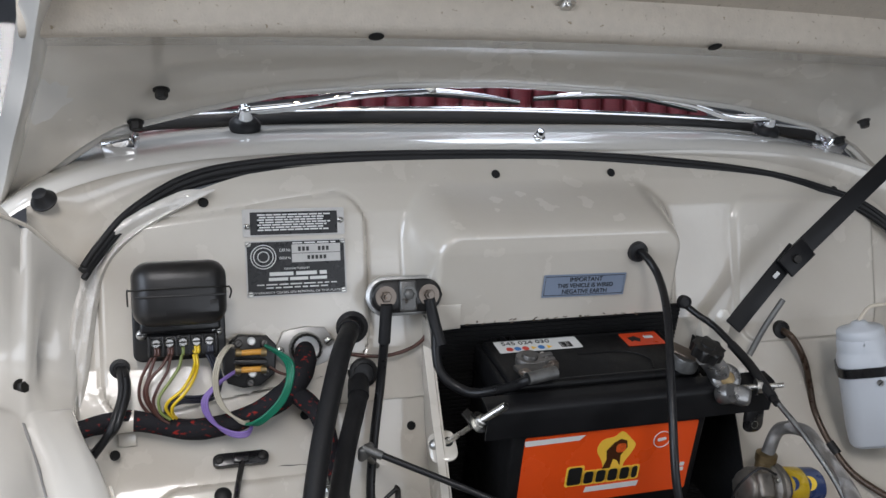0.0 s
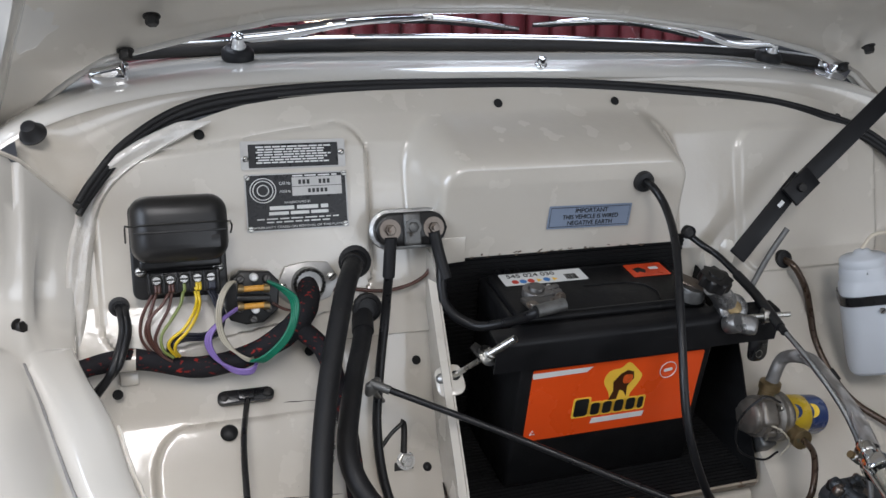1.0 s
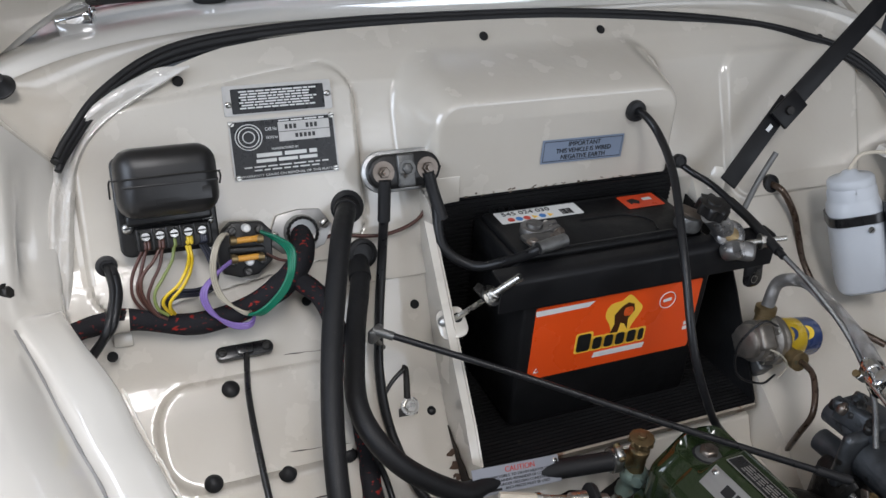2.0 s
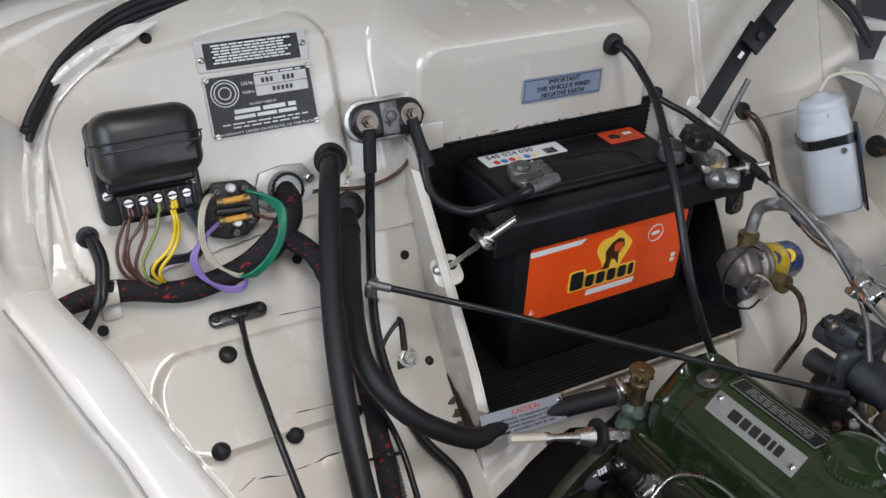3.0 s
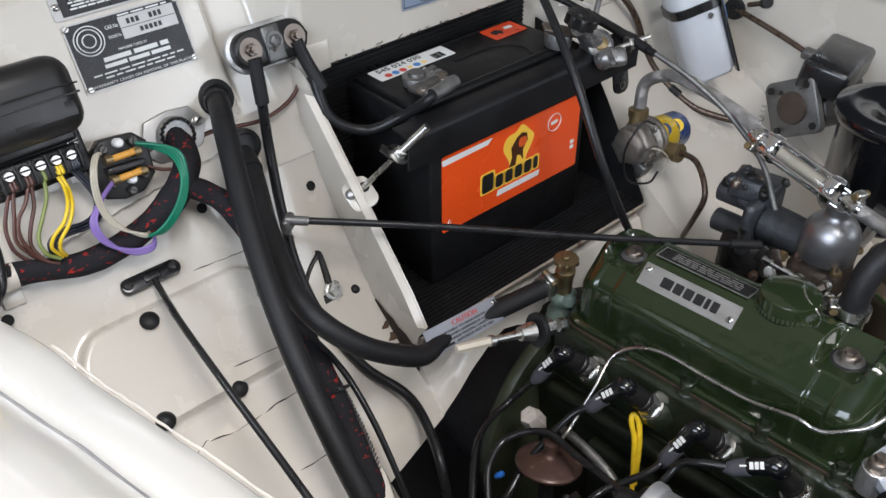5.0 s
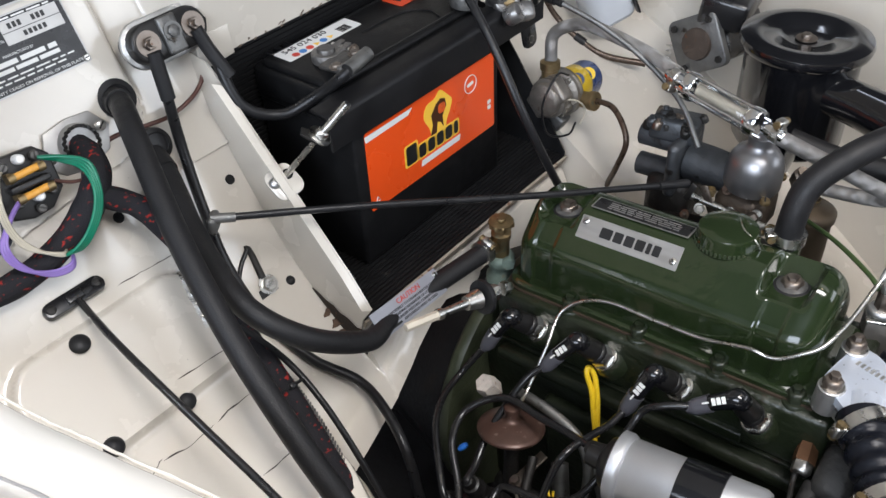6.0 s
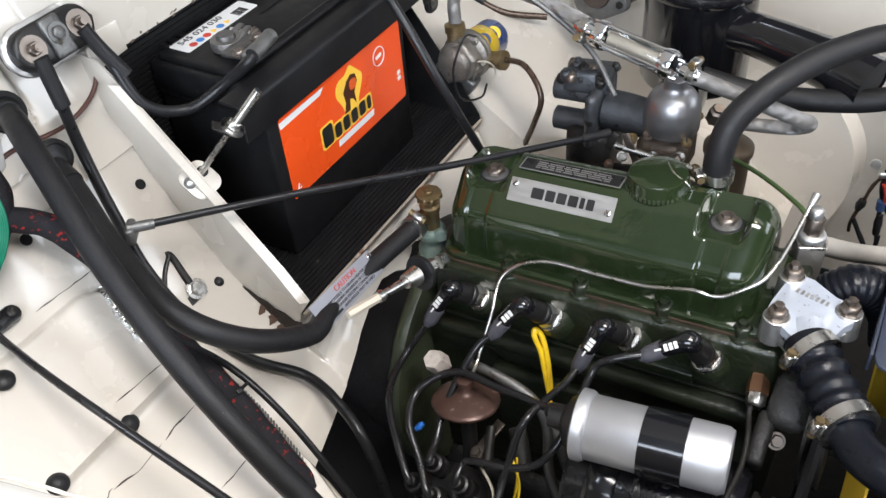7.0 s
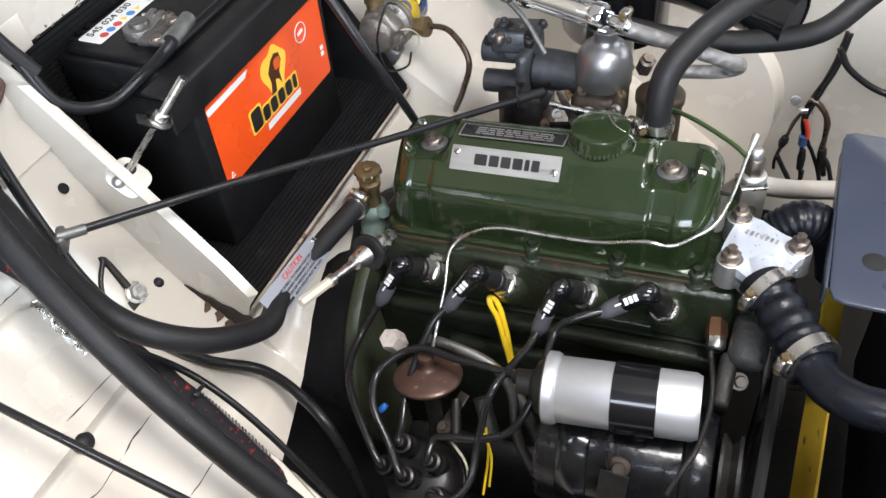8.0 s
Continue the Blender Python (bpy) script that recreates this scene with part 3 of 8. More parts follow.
def wiper(x, arm, blade):
    base = Vector((x, 0.352, scut(x, 0.06).z + 0.006))
    w = thing("windscreen_wiper", "chrome windscreen wiper lying across the screen's lower edge", "wiper", "wipers", at=tuple(base))
    up = Vector((0, -0.25, 1)).normalized()
    m = axes(base, up)
    part("spindle_boot", lathe([(0.019, -0.004), (0.019, 0.003), (0.015, 0.007), (0.012, 0.009), (0, 0.009)], m, 20), RUBBER, w)
    part("spindle", lathe([(0.0095, 0.007), (0.0095, 0.014), (0.008, 0.020), (0.009, 0.024), (0.006, 0.028), (0, 0.029)], m, 18), CHROME, w)
    A = [Vector(p) for p in arm]
    B = [Vector(p) for p in blade]
    part("arm", tube([base + up * 0.022, *A, B[1] + up * 0.004], [0.008, 0.0085, 0.0065, 0.0045, 0.0035], 8, 6), CHROME, w)
    part("blade_bridge", tube([B[0], B[0].lerp(B[1], 0.5) + up * 0.0045, B[1] + up * 0.004, B[1].lerp(B[2], 0.5) + up * 0.0045, B[2]], [0.002, 0.0032, 0.0042, 0.0032, 0.002], 8, 6), CHROME, w)
    part("blade_pivot", box(axes(B[1] + up * 0.006, up, B[2] - B[0]), 0.016, 0.010, 0.009, 0.002), STEEL, w)
    part("blade_rubber", tube([p + Vector((0, 0.003, -0.0045)) for p in B], 0.0026, 6, 6), RUBBER, w)
    return settle(w)


wiper(-0.258, ((-0.198, 0.36, 1.074), (-0.121, 0.365, 1.085)), ((-0.158, 0.415, 1.073), (-0.006, 0.42, 1.076), (0.126, 0.418, 1.066)))
wiper(0.497, ((0.433, 0.36, 1.065), (0.368, 0.365, 1.081)), ((0.147, 0.418, 1.073), (0.294, 0.42, 1.077), (0.414, 0.415, 1.058)))

nozzle = thing("washer_jet", "chrome screen-washer jet on the scuttle", "washer jet", at=(0.113, 0.308, 1.045))
m = axes((0.113, 0.308, 1.047), (0, -0.3, 1))
part("jet_base", lathe([(0.008, -0.004), (0.008, 0.002), (0.0055, 0.004), (0, 0.004)], m, 16), CHROME, nozzle)
part("jet_head", lathe([(0.0055, 0.003), (0.006, 0.006), (0.0045, 0.011), (0, 0.012)], m, 14), CHROME, nozzle)
settle(nozzle)


bung((-0.474, 0.217, 1.006), 0.012, (-0.25, -0.5, 0.8), "black rubber bonnet rest buffer on the scuttle corner", 0.9, "rubber_buffer")


# ---- raised bonnet ----
LID_X = (-0.53, -0.514, -0.45, -0.407, -0.316, -0.221, -0.087, 0.058, 0.218, 0.399, 0.53, 0.61, 0.68, 0.72)
LID_Z = (0.95, 0.974, 1.029, 1.058, 1.082, 1.103, 1.115, 1.118, 1.111, 1.093, 1.067, 1.034, 0.985, 0.94)


def lid(x, s, inward=0.0):
    """s runs from the hinge edge forwards and upwards along the raised lid; inward is towards the engine."""
    z = float(np.interp(x, LID_X, LID_Z))
    flat = ease(0.0, 0.12, s)
    z += (1.136 - z) * flat
    return Vector((XC + (x - XC) * (1 - 0.085 * flat - 0.12 * s), 0.30 - 0.77 * s - 0.64 * inward, z + 0.64 * s - 0.77 * inward))


bonnet = thing("bonnet", "raised cream bonnet showing its painted underside and brace", "bonnet", at=(XC, 0.30, 1.1))
LXS = np.linspace(-0.53, 0.72, 70)
part("skin", sheet([[lid(x, s, -0.012) for x in LXS] for s in (-0.02, 0.0, 0.03, 0.06, 0.1, 0.2, 0.3, 0.45, 0.6, 0.8, 1.0, 1.2)], 0.002), CREAM_SKY, bonnet)
edge = [lid(x, 0.0, 0.0) for x in LXS]
part("rolled_edge", tube(edge, 0.0045, 8, 1, curve=False), CREAM_SKY, bonnet)
BX = np.linspace(-0.475, 0.66, 60)


def brace(x, s, d):
    """The straight cross brace: s along the lid, d towards the engine."""
    s = s - 0.024 * ((x - XC) / 0.55) ** 2
    return Vector((x, 0.30 - 0.77 * s - 0.64 * d, 1.118 + 0.64 * s - 0.77 * d))


rows = []
for k in np.linspace(0, 1, 9):
    rows.append([lid(x, 0.012, 0.004).lerp(brace(max(-0.475, min(0.66, x)), 0.119, 0.006), k) - Vector((0, 0.64, 0.77)) * (-0.012 * math.sin(math.pi * k)) for x in LXS])
part("inner_panel", sheet([[lid(x, 0.0, -0.002) for x in LXS]] + rows), CREAM, bonnet)
part("cross_brace", sheet([[brace(x, s, d) for x in BX] for s, d in ((0.119, 0.004), (0.120, 0.016), (0.124, 0.020), (0.168, 0.036), (0.174, 0.039))]), CREAM, bonnet, "flanged cream brace")
part("brace_lip", sheet([[brace(x, s, d) for x in BX] for s, d in ((0.174, 0.039), (0.180, 0.042), (0.188, 0.042), (0.195, 0.036), (0.200, 0.022), (0.203, 0.004), (0.30, 0.0), (0.45, -0.002))]), DUSTY, bonnet, "dusty rolled lip of the brace")
side = smooth_path([(-0.545, 0.27, 0.93), (-0.517, 0.25, 1.005), (-0.501, 0.225, 1.058), (-0.485, 0.19, 1.105), (-0.472, 0.17, 1.149), (-0.458, 0.13, 1.20), (-0.44, 0.08, 1.26)], 6)
part("side_flange", sheet([[p + Vector((-0.018, 0.03, 0.004)), p + Vector((-0.004, 0.004, 0.001)), p, p + Vector((0.004, 0.006, 0.001)), p + Vector((0.012, 0.045, 0.01))] for p in side]), CREAM_SKY, bonnet, "white-lit rolled side edge")
for x, s, d in ((-0.155, 0.186, 0.043), (0.226, 0.186, 0.043)):
    part("brace_hole", lathe([(0.008, 0.001), (0.006, 0.002), (0, 0.0015)], axes(brace(x, s, d), (0, -0.64, -0.77)), 12), DARK, bonnet)
p = brace(0.042, 0.205, 0.012)
part("brace_bolt", hexhead(axes(p, (0, -0.64, -0.77)), 0.007, 0.006, 0.011), STEEL, bonnet)
for x, s in ((-0.385, 0.015), (-0.37, 0.045), (0.575, 0.01), (0.60, 0.04)):
    part("hinge_bolt", hexhead(axes(lid(x, s, 0.006), (0, -0.64, -0.77)), 0.007, 0.01, 0.009), OILY, bonnet, "dark rusty hinge bolt")
for x, sgn in ((-0.40, -1), (0.577, 1)):
    b = scut(x, 0.055)
    bm = box(pose(b.x, b.y - 0.006, b.z + 0.010, 12, sgn * 14, sgn * 8), 0.036, 0.030, 0.026, 0.003)
    box(pose(b.x - sgn * 0.003, b.y + 0.004, b.z + 0.022, 20, sgn * 14, sgn * 8), 0.024, 0.022, 0.012, 0.002, bm)
    part("hinge", tube([(b.x - 0.02, b.y, b.z + 0.018), (b.x + 0.02, b.y, b.z + 0.018)], 0.004, 8, 1, bm, curve=False), CHROME, bonnet, "chromed hinge block")
settle(bonnet)

# ---- battery tray ----
tray = thing("battery_tray", "cream steel battery tray lined with ribbed black matting", "battery tray", at=(0.105, 0.04, 0.63))
left = [(-0.052, 0.646), (-0.066, 0.668), (-0.044, 0.70), (0.034, 0.792), (0.10, 0.868), (0.118, 0.885), (0.147, 0.89), (0.147, 0.63), (0.0, 0.628), (-0.048, 0.63)]
def side_plate(x, t, pts):
    return slab([(y, z) for y, z in pts], t, Matrix(((0, 0, 1, x), (1, 0, 0, 0), (0, 1, 0, 0), (0, 0, 0, 1))))
part("side_plate", side_plate(-0.0805, 0.0022, left), CREAM, tray, "cream folded side plate with chipped edge")
grid = [[(-0.0815 - f * 0.0085, y + f * 0.004, z + f * 0.004) for f in (0, 0.5, 1)] for y, z in ((-0.066, 0.668), (-0.044, 0.70), (0.034, 0.792), (0.098, 0.866))]
part("folded_flange", sheet(grid, 0.0015), CREAM, tray)
GAPRUST = mat("dark_rusty_gap", (0.03, 0.021, 0.015), 0.85, var=0.5, scale=160, bump=0.001, bump_scale=400, spots=0.3, spot_color=(0.12, 0.07, 0.04), spot_scale=260)
# rusty strip that also paints the shaded gap above the toe board
eaten = [(0.018, 0.6555), (0.009, 0.6525), (0.0, 0.6475), (-0.011, 0.6455), (-0.02, 0.6395), (-0.031, 0.638), (-0.042, 0.6315), (-0.050, 0.6335), (-0.053, 0.628), (-0.054, 0.60), (-0.03, 0.608), (0.0, 0.636), (0.016, 0.651)]
part("rusty_edge", side_plate(-0.0822, 0.0014, eaten), GAPRUST, tray, "rust-eaten lower edge with the dark of the gap painted in")
right = [(-0.052, 0.642), (-0.052, 0.65), (0.02, 0.76), (0.06, 0.815), (0.147, 0.83), (0.147, 0.63), (0.0, 0.628), (-0.048, 0.63)]
part("side_plate", side_plate(0.2915, 0.002, right), MATTING, tray, "black-lined side plate")
bm = box(pose(0.108, 0.046, 0.640), 0.372, 0.196, 0.010)
part("floor", bm, MATTING, tray)
bm = bmesh.new()
for k in range(36):
    box(pose(0.108, -0.050 + k * 0.0054, 0.6458), 0.370, 0.0026, 0.002, 0, bm)
tagged(part("floor_rib", bm, MATTING, tray, "ribbed rubber matting"), kind="stuff")
part("rear_lining", box(pose(0.0895, 0.1405, 0.762), 0.337, 0.006, 0.236, 0.001), MATTING, tray)
bm = bmesh.new()
for k in range(42):
    box(pose(0.0895, 0.1365, 0.648 + k * 0.0055), 0.335, 0.002, 0.0026, 0, bm)
tagged(part("lining_rib", bm, MATTING, tray, "ribbed rubber matting"), kind="stuff")
part("front_lip", box(pose(0.1065, -0.0535, 0.641, 20), 0.372, 0.003, 0.010), mat("chipped_tray_edge", (0.3, 0.26, 0.21), 0.6, var=0.3, spots=0.4, spot_color=(0.12, 0.05, 0.02)), tray, "chipped rusty front edge")
m = axes((-0.0800, 0.0330, 0.7815), (-0.3, -0.55, 0.78), (1, 0, 0))
part("clamp_tab", slab([(x, y) for x, y in round_rect(0.030, 0.034, 0.009)], 0.003, m, 0.0008), CREAM, tray, "cream drilled tab for the clamp rod")
part("tab_hole", lathe([(0.0055, 0.0033), (0.005, 0.0036), (0, 0.0034)], m @ Matrix.Translation((0.007, 0.004, 0)), 16), DARK, tray)
part("tab_rivet", lathe([(0.0060, 0.003), (0.0052, 0.006), (0.002, 0.0075), (0, 0.0075)], m @ Matrix.Translation((-0.0085, 0.004, 0)), 14), ALU, tray)
part("flange_tab", slab([(-0.0795, 0.905), (-0.0795, 0.8715), (-0.0380, 0.8745), (-0.0395, 0.8800), (-0.0400, 0.905)], 0.0025, Matrix(((1, 0, 0, 0), (0, 0, -1, 0.1285), (0, 1, 0, 0), (0, 0, 0, 1))), 0.0006), CREAM, tray)
rnd = random.Random(8)
edge_chips = bmesh.new()
for k in range(26):
    x = rnd.uniform(-0.035, 0.22)
    box(pose(x, 0.1262, 0.8795 + rnd.uniform(-0.0015, 0.002), 0, rnd.uniform(-30, 30), 0), rnd.uniform(0.0012, 0.006), 0.0005, rnd.uniform(0.0008, 0.0022), 0, edge_chips)
tagged(part("edge_chip", edge_chips, mat("bare_brown_chip", (0.13, 0.10, 0.075), 0.7, var=0.3, scale=200), tray, "brown paint chips along the panel edge"), kind="stuff")
settle(tray)

# ---- battery ----
BX0, BX1, BD, BZ0, BZT = -0.014, 0.224, 0.132, 0.6475, 0.852
batt = thing("car_battery", "black car battery with an orange front label in its tray", "battery", at=(0.105, 0.066, BZ0))
part("case", box(pose(0.105, 0.066, (BZ0 + 0.815) / 2), 0.238, BD, 0.815 - BZ0, 0.004), BATTERY, batt)
lidm = box(pose(0.105, 0.066, 0.832), 0.242, BD + 0.004, 0.034, 0.005)
part("lid", lidm, BATTERY, batt)
part("lid_step", box(pose(0.105, 0.074, 0.852), 0.232, 0.100, 0.010, 0.004), BATTERY, batt)
part("seam_ridge", box(pose(0.105, 0.066, 0.8155), 0.2405, BD + 0.0025, 0.003, 0.001), BATTERY, batt)
for y in (0.03, 0.118):
    part("lid_groove", box(pose(0.105, y, 0.8575), 0.19, 0.0016, 0.0012), BLACKPRINT, batt)
bm = bmesh.new()
tube([(0.165, 0.035, 0.8573), (0.17, 0.055, 0.8573), (0.15, 0.075, 0.8573), (0.09, 0.078, 0.8573)], 0.0012, 6, 6, bm)
part("vent_channel", bm, BATTERY, batt)
for i in range(3):
    part("lid_notch", box(pose(0.006 + i * 0.012, 0.128, 0.842), 0.006, 0.012, 0.028, 0.002), BATTERY, batt)
lab = part("front_label", slab(round_rect(0.214, 0.0945, 0.003), 0.0005, axes((0.107, -0.0002, 0.7588), (0, -1, 0), (1, 0, 0))), ORANGE, batt, "orange label with a yellow emblem", smooth=False)
LM = axes((0.107, -0.0008, 0.7588), (0, -1, 0), (1, 0, 0))
def on_label(x, y):
    return LM @ Matrix.Translation((x, y, 0))
part("white_corner", slab([(-0.107, 0.040), (-0.107, 0.0435), (-0.035, 0.0435), (-0.042, 0.0375), (-0.106, 0.0365)], 0.0003, LM), WHITE, lab, smooth=False)
glow = slab([(0.006 + 0.021 * math.cos(a) * (1 + 0.25 * math.sin(3 * a)), 0.014 + 0.027 * math.sin(a) * (1 + 0.12 * math.cos(5 * a))) for a in np.linspace(0, 2 * math.pi, 40)[:-1]], 0.0003, LM)
part("emblem_glow", glow, YELLOWPRINT, lab, smooth=False)
emb = slab([(-0.006, -0.008), (-0.002, 0.004), (-0.004, 0.016), (0.004, 0.026), (0.012, 0.03), (0.02, 0.027), (0.022, 0.018), (0.015, 0.008), (0.016, -0.006), (0.011, 0.002), (0.006, 0.004), (0.004, -0.008)], 0.0004, on_label(-0.002, 0.003))
part("emblem", emb, mat("dark_brown_print", (0.06, 0.018, 0.006), 0.4, var=0.2), lab, smooth=False)
part("emblem_face", slab(round_rect(0.012, 0.012, 0.004), 0.0005, on_label(0.012, 0.021)), mat("ember_print", (0.6, 0.09, 0.015), 0.4, var=0.4, scale=300), lab, smooth=False)
x = -0.0500
for w_, h_ in ((0.0185, 0.0235), (0.0128, 0.0160), (0.0128, 0.0160), (0.0128, 0.0160), (0.0128, 0.0160), (0.0085, 0.0160)):
    part("brand_block_edge", slab(round_rect(w_ + 0.0036, h_ + 0.0036, 0.003), 0.00035, on_label(x + w_ / 2, -0.0225 + h_ / 2)), YELLOWPRINT, lab, smooth=False)
    part("brand_block", slab(round_rect(w_ - 0.0012, h_, 0.0035), 0.0006, on_label(x + w_ / 2, -0.0225 + h_ / 2)), BLACKPRINT, lab, smooth=False)
    x += w_ + 0.0022
part("tagline_bar", slab([(-0.026, -0.0345), (-0.0245, -0.0275), (0.0425, -0.0275), (0.041, -0.0345)], 0.0004, LM), WHITE, lab, smooth=False)
ring_bm = bmesh.new()
tube([(0.063 + 0.0105 * math.cos(a), 0.026 + 0.0105 * math.sin(a), 0.0004) for a in np.linspace(0, 2 * math.pi, 26)], 0.0005, 5, 1, ring_bm, curve=False)
ring_bm.transform(LM)
part("ring_print", ring_bm, WHITE, lab)
part("ring_bar", slab(round_rect(0.011, 0.004, 0.0015), 0.0004, on_label(0.063, 0.026) @ pose(0, 0, 0, 0, 0, 8)), WHITE, lab, smooth=False)
for x_, y_ in ((0.097, -0.012), (0.097, -0.019)):
    part("small_mark", slab(round_rect(0.006, 0.005, 0.001), 0.0004, on_label(x_, y_)), WHITE, lab, smooth=False)
tri_bm = bmesh.new()
tube([(-0.1, -0.0385, 0.0004), (-0.094, -0.0385, 0.0004), (-0.097, -0.033, 0.0004), (-0.1, -0.0385, 0.0004)], 0.0005, 5, 1, tri_bm, curve=False)
tri_bm.transform(LM)
part("warning_mark", tri_bm, WHITE, lab)
TM = axes((0.052, 0.1045, 0.8575), (0, 0, 1), (1, 0.0, 0))
tlab = part("top_label", slab(round_rect(0.104, 0.026, 0.002), 0.0004, TM), WHITE, batt, "white label with hazard symbols", smooth=False)
letters("545 024 030", 0.0105, TM @ Matrix.Translation((-0.014, 0.0062, 0.0006)), BLACKPRINT, tlab, fit=0.060)
for i, c in enumerate((REDPRINT, BLUEPRINT, REDPRINT, YELLOWPRINT, BLUEPRINT, YELLOWPRINT)):
    part("hazard_mark", lathe([(0.0042, 0), (0.0042, 0.0003), (0, 0.0003)], TM @ Matrix.Translation((-0.038 + i * 0.0098, -0.0062, 0.0004)), 3 if c is YELLOWPRINT else 14), c, tlab, smooth=False)
bars([(-0.004, 0.012, [(0.026 + i * 0.0022, 0.0272 + i * 0.0022 + (i % 3) * 0.0003) for i in range(7)])], TM @ Matrix.Translation((0, 0, 0.0006)), BLACKPRINT, tlab, "barcode")
RM = axes((0.186, 0.100, 0.8575), (0, 0, 1), (1, 0.0, 0))
rlab = part("red_label", slab(round_rect(0.050, 0.030, 0.002), 0.0004, RM), mat("red_orange_label", (0.62, 0.06, 0.015), 0.35, var=0.1), batt, smooth=False)
part("label_emblem", slab([(-0.016, -0.006), (-0.018, 0.004), (-0.008, 0.007), (-0.002, 0.0), (-0.006, -0.007), (-0.012, -0.003)], 0.0006, RM), BLACKPRINT, rlab, smooth=False)
part("label_mark", slab(round_rect(0.012, 0.006, 0.001), 0.0006, RM @ Matrix.Translation((0.010, 0.003, 0))), WHITE, rlab, smooth=False)
settle(batt)

# hold-down bar over the battery's front shoulder, with its hooked rods
bar = thing("battery_clamp_bar", "black angle-iron battery clamp bar with drilled ends", "clamp bar", at=(0.12, -0.004, 0.82))
prof = [(-0.0068, 0.8150), (-0.0070, 0.8300), (-0.0070, 0.8445), (-0.0062, 0.8480), (-0.0035, 0.8497), (0.004, 0.8503), (0.0145, 0.8508)]
part("angle", sheet([[(x, y, z) for y, z in prof] for x in np.linspace(-0.050, 0.300, 24)], 0.0025), STAYBLACK, bar)
part("ear", slab(round_rect(0.026, 0.034, 0.009), 0.003, axes((0.297, 0.010, 0.792), (0, -1, 0.2), (1, 0, 0)), 0.0006), BLACKPAINT, bar)
part("ear_hole", lathe([(0.0055, 0.0032), (0.0045, 0.0036), (0, 0.0034)], axes((0.299, 0.009, 0.784), (0, -1, 0.2)), 14), CREAM, bar)
part("bar_hole", lathe([(0.0045, 0.0002), (0.0045, 0.0008), (0, 0.0006)], axes((-0.0225, -0.0084, 0.8385), (0, -1, 0)), 14), DARK, bar)
part("rusty_edge", box(pose(0.125, -0.0078, 0.8153), 0.348, 0.0016, 0.0012), RUST, bar, "thin line of rust along the bar's edge")
settle(bar)
stud = thing("clamp_rod", "zinc-plated battery clamp rod with nut and large washer", "clamp rod", at=(-0.058, -0.004, 0.83))
a, b = Vector((-0.076, 0.034, 0.787)), Vector((-0.040, -0.026, 0.868))
d = (b - a).normalized()
part("rod", tube([a, b], 0.003, 10, 1, curve=False), STEEL, stud)
part("thread", tube([a.lerp(b, 0.62 + 0.38 * k / 40) for k in range(41)], 0.0033, 10, 1, curve=False, ripple=0.0006), STEEL, stud)
part("washer", lathe([(0, 0), (0.0115, 0), (0.0115, 0.0014), (0, 0.0014)], axes(a.lerp(b, 0.56), d), 20), STEEL, stud)
part("nut", lathe([(0, 0), (0.0065, 0), (0.0065, 0.006), (0.0055, 0.007), (0, 0.007)], axes(a.lerp(b, 0.58), d), 6), STEEL, stud)
part("wing_tab", slab([(0, -0.006), (0.018, -0.004), (0.020, 0.006), (0.004, 0.010), (-0.004, 0.004)], 0.002, axes(a.lerp(b, 0.54), d, (-0.4, 0, 1)), 0.0005), OILY, stud, "bent rusty tab")
settle(stud)

# terminals
ISOLEAD = mat("satin_grey_clamp_metal", (0.27, 0.265, 0.26), 0.34, metal=0.8, var=0.3, scale=90, bump=0.0006, bump_scale=160, spots=0.2, spot_color=(0.09, 0.08, 0.07), spot_scale=110)
LEADPALE = mat("corroded_lead", (0.18, 0.173, 0.165), 0.48, metal=0.7, var=0.4, scale=120, bump=0.001, bump_scale=260, spots=0.3, spot_color=(0.08, 0.06, 0.045), spot_scale=120)
neg = thing("negative_terminal", "grey lead negative battery clamp with crimped cable lug", "battery terminal", "battery terminals", at=(0.02, 0.06, 0.858))
part("post", lathe([(0.0098, 0), (0.0092, 0.014), (0.0085, 0.0155), (0, 0.0155)], axes((0.022, 0.062, 0.857)), 20), LEAD, neg)
part("post_clamp", lathe([(0.0100, 0.002), (0.0148, 0.002), (0.0152, 0.003), (0.0152, 0.0105), (0.0145, 0.0115), (0.0100, 0.0115)], axes((0.022, 0.062, 0.857)), 24), LEADPALE, neg)
part("clamp_jaw", box(pose(0.0405, 0.0655, 0.8635, 0, 0, 8), 0.022, 0.0065, 0.0105, 0.0015), LEADPALE, neg)
part("clamp_jaw", box(pose(0.0395, 0.0550, 0.8635, 0, 0, 14), 0.022, 0.0065, 0.0105, 0.0015), LEADPALE, neg)
part("jaw_bolt", tube([(0.0445, 0.046, 0.8640), (0.0425, 0.074, 0.8640)], 0.0028, 10, 1, curve=False), STEEL, neg)
part("jaw_nut", hexhead(axes((0.0445, 0.0475, 0.8640), (0.07, -1, 0)), 0.0058, 0.005, 0.007), BROWNSTEEL, neg)
part("cable_saddle", box(pose(0.018, 0.0385, 0.8655, 0, 3, 8), 0.040, 0.024, 0.0055, 0.0018), LEAD, neg)
part("saddle_bridge", box(pose(0.016, 0.024, 0.8690, 0, 3, 8), 0.034, 0.0075, 0.0060, 0.002), LEADPALE, neg)
for x, y in ((0.004, 0.030), (0.034, 0.034)):
    part("clamp_bolt", hexhead(axes((x, y, 0.8680)), 0.0052, 0.0042, 0.0074), BROWNSTEEL, neg)
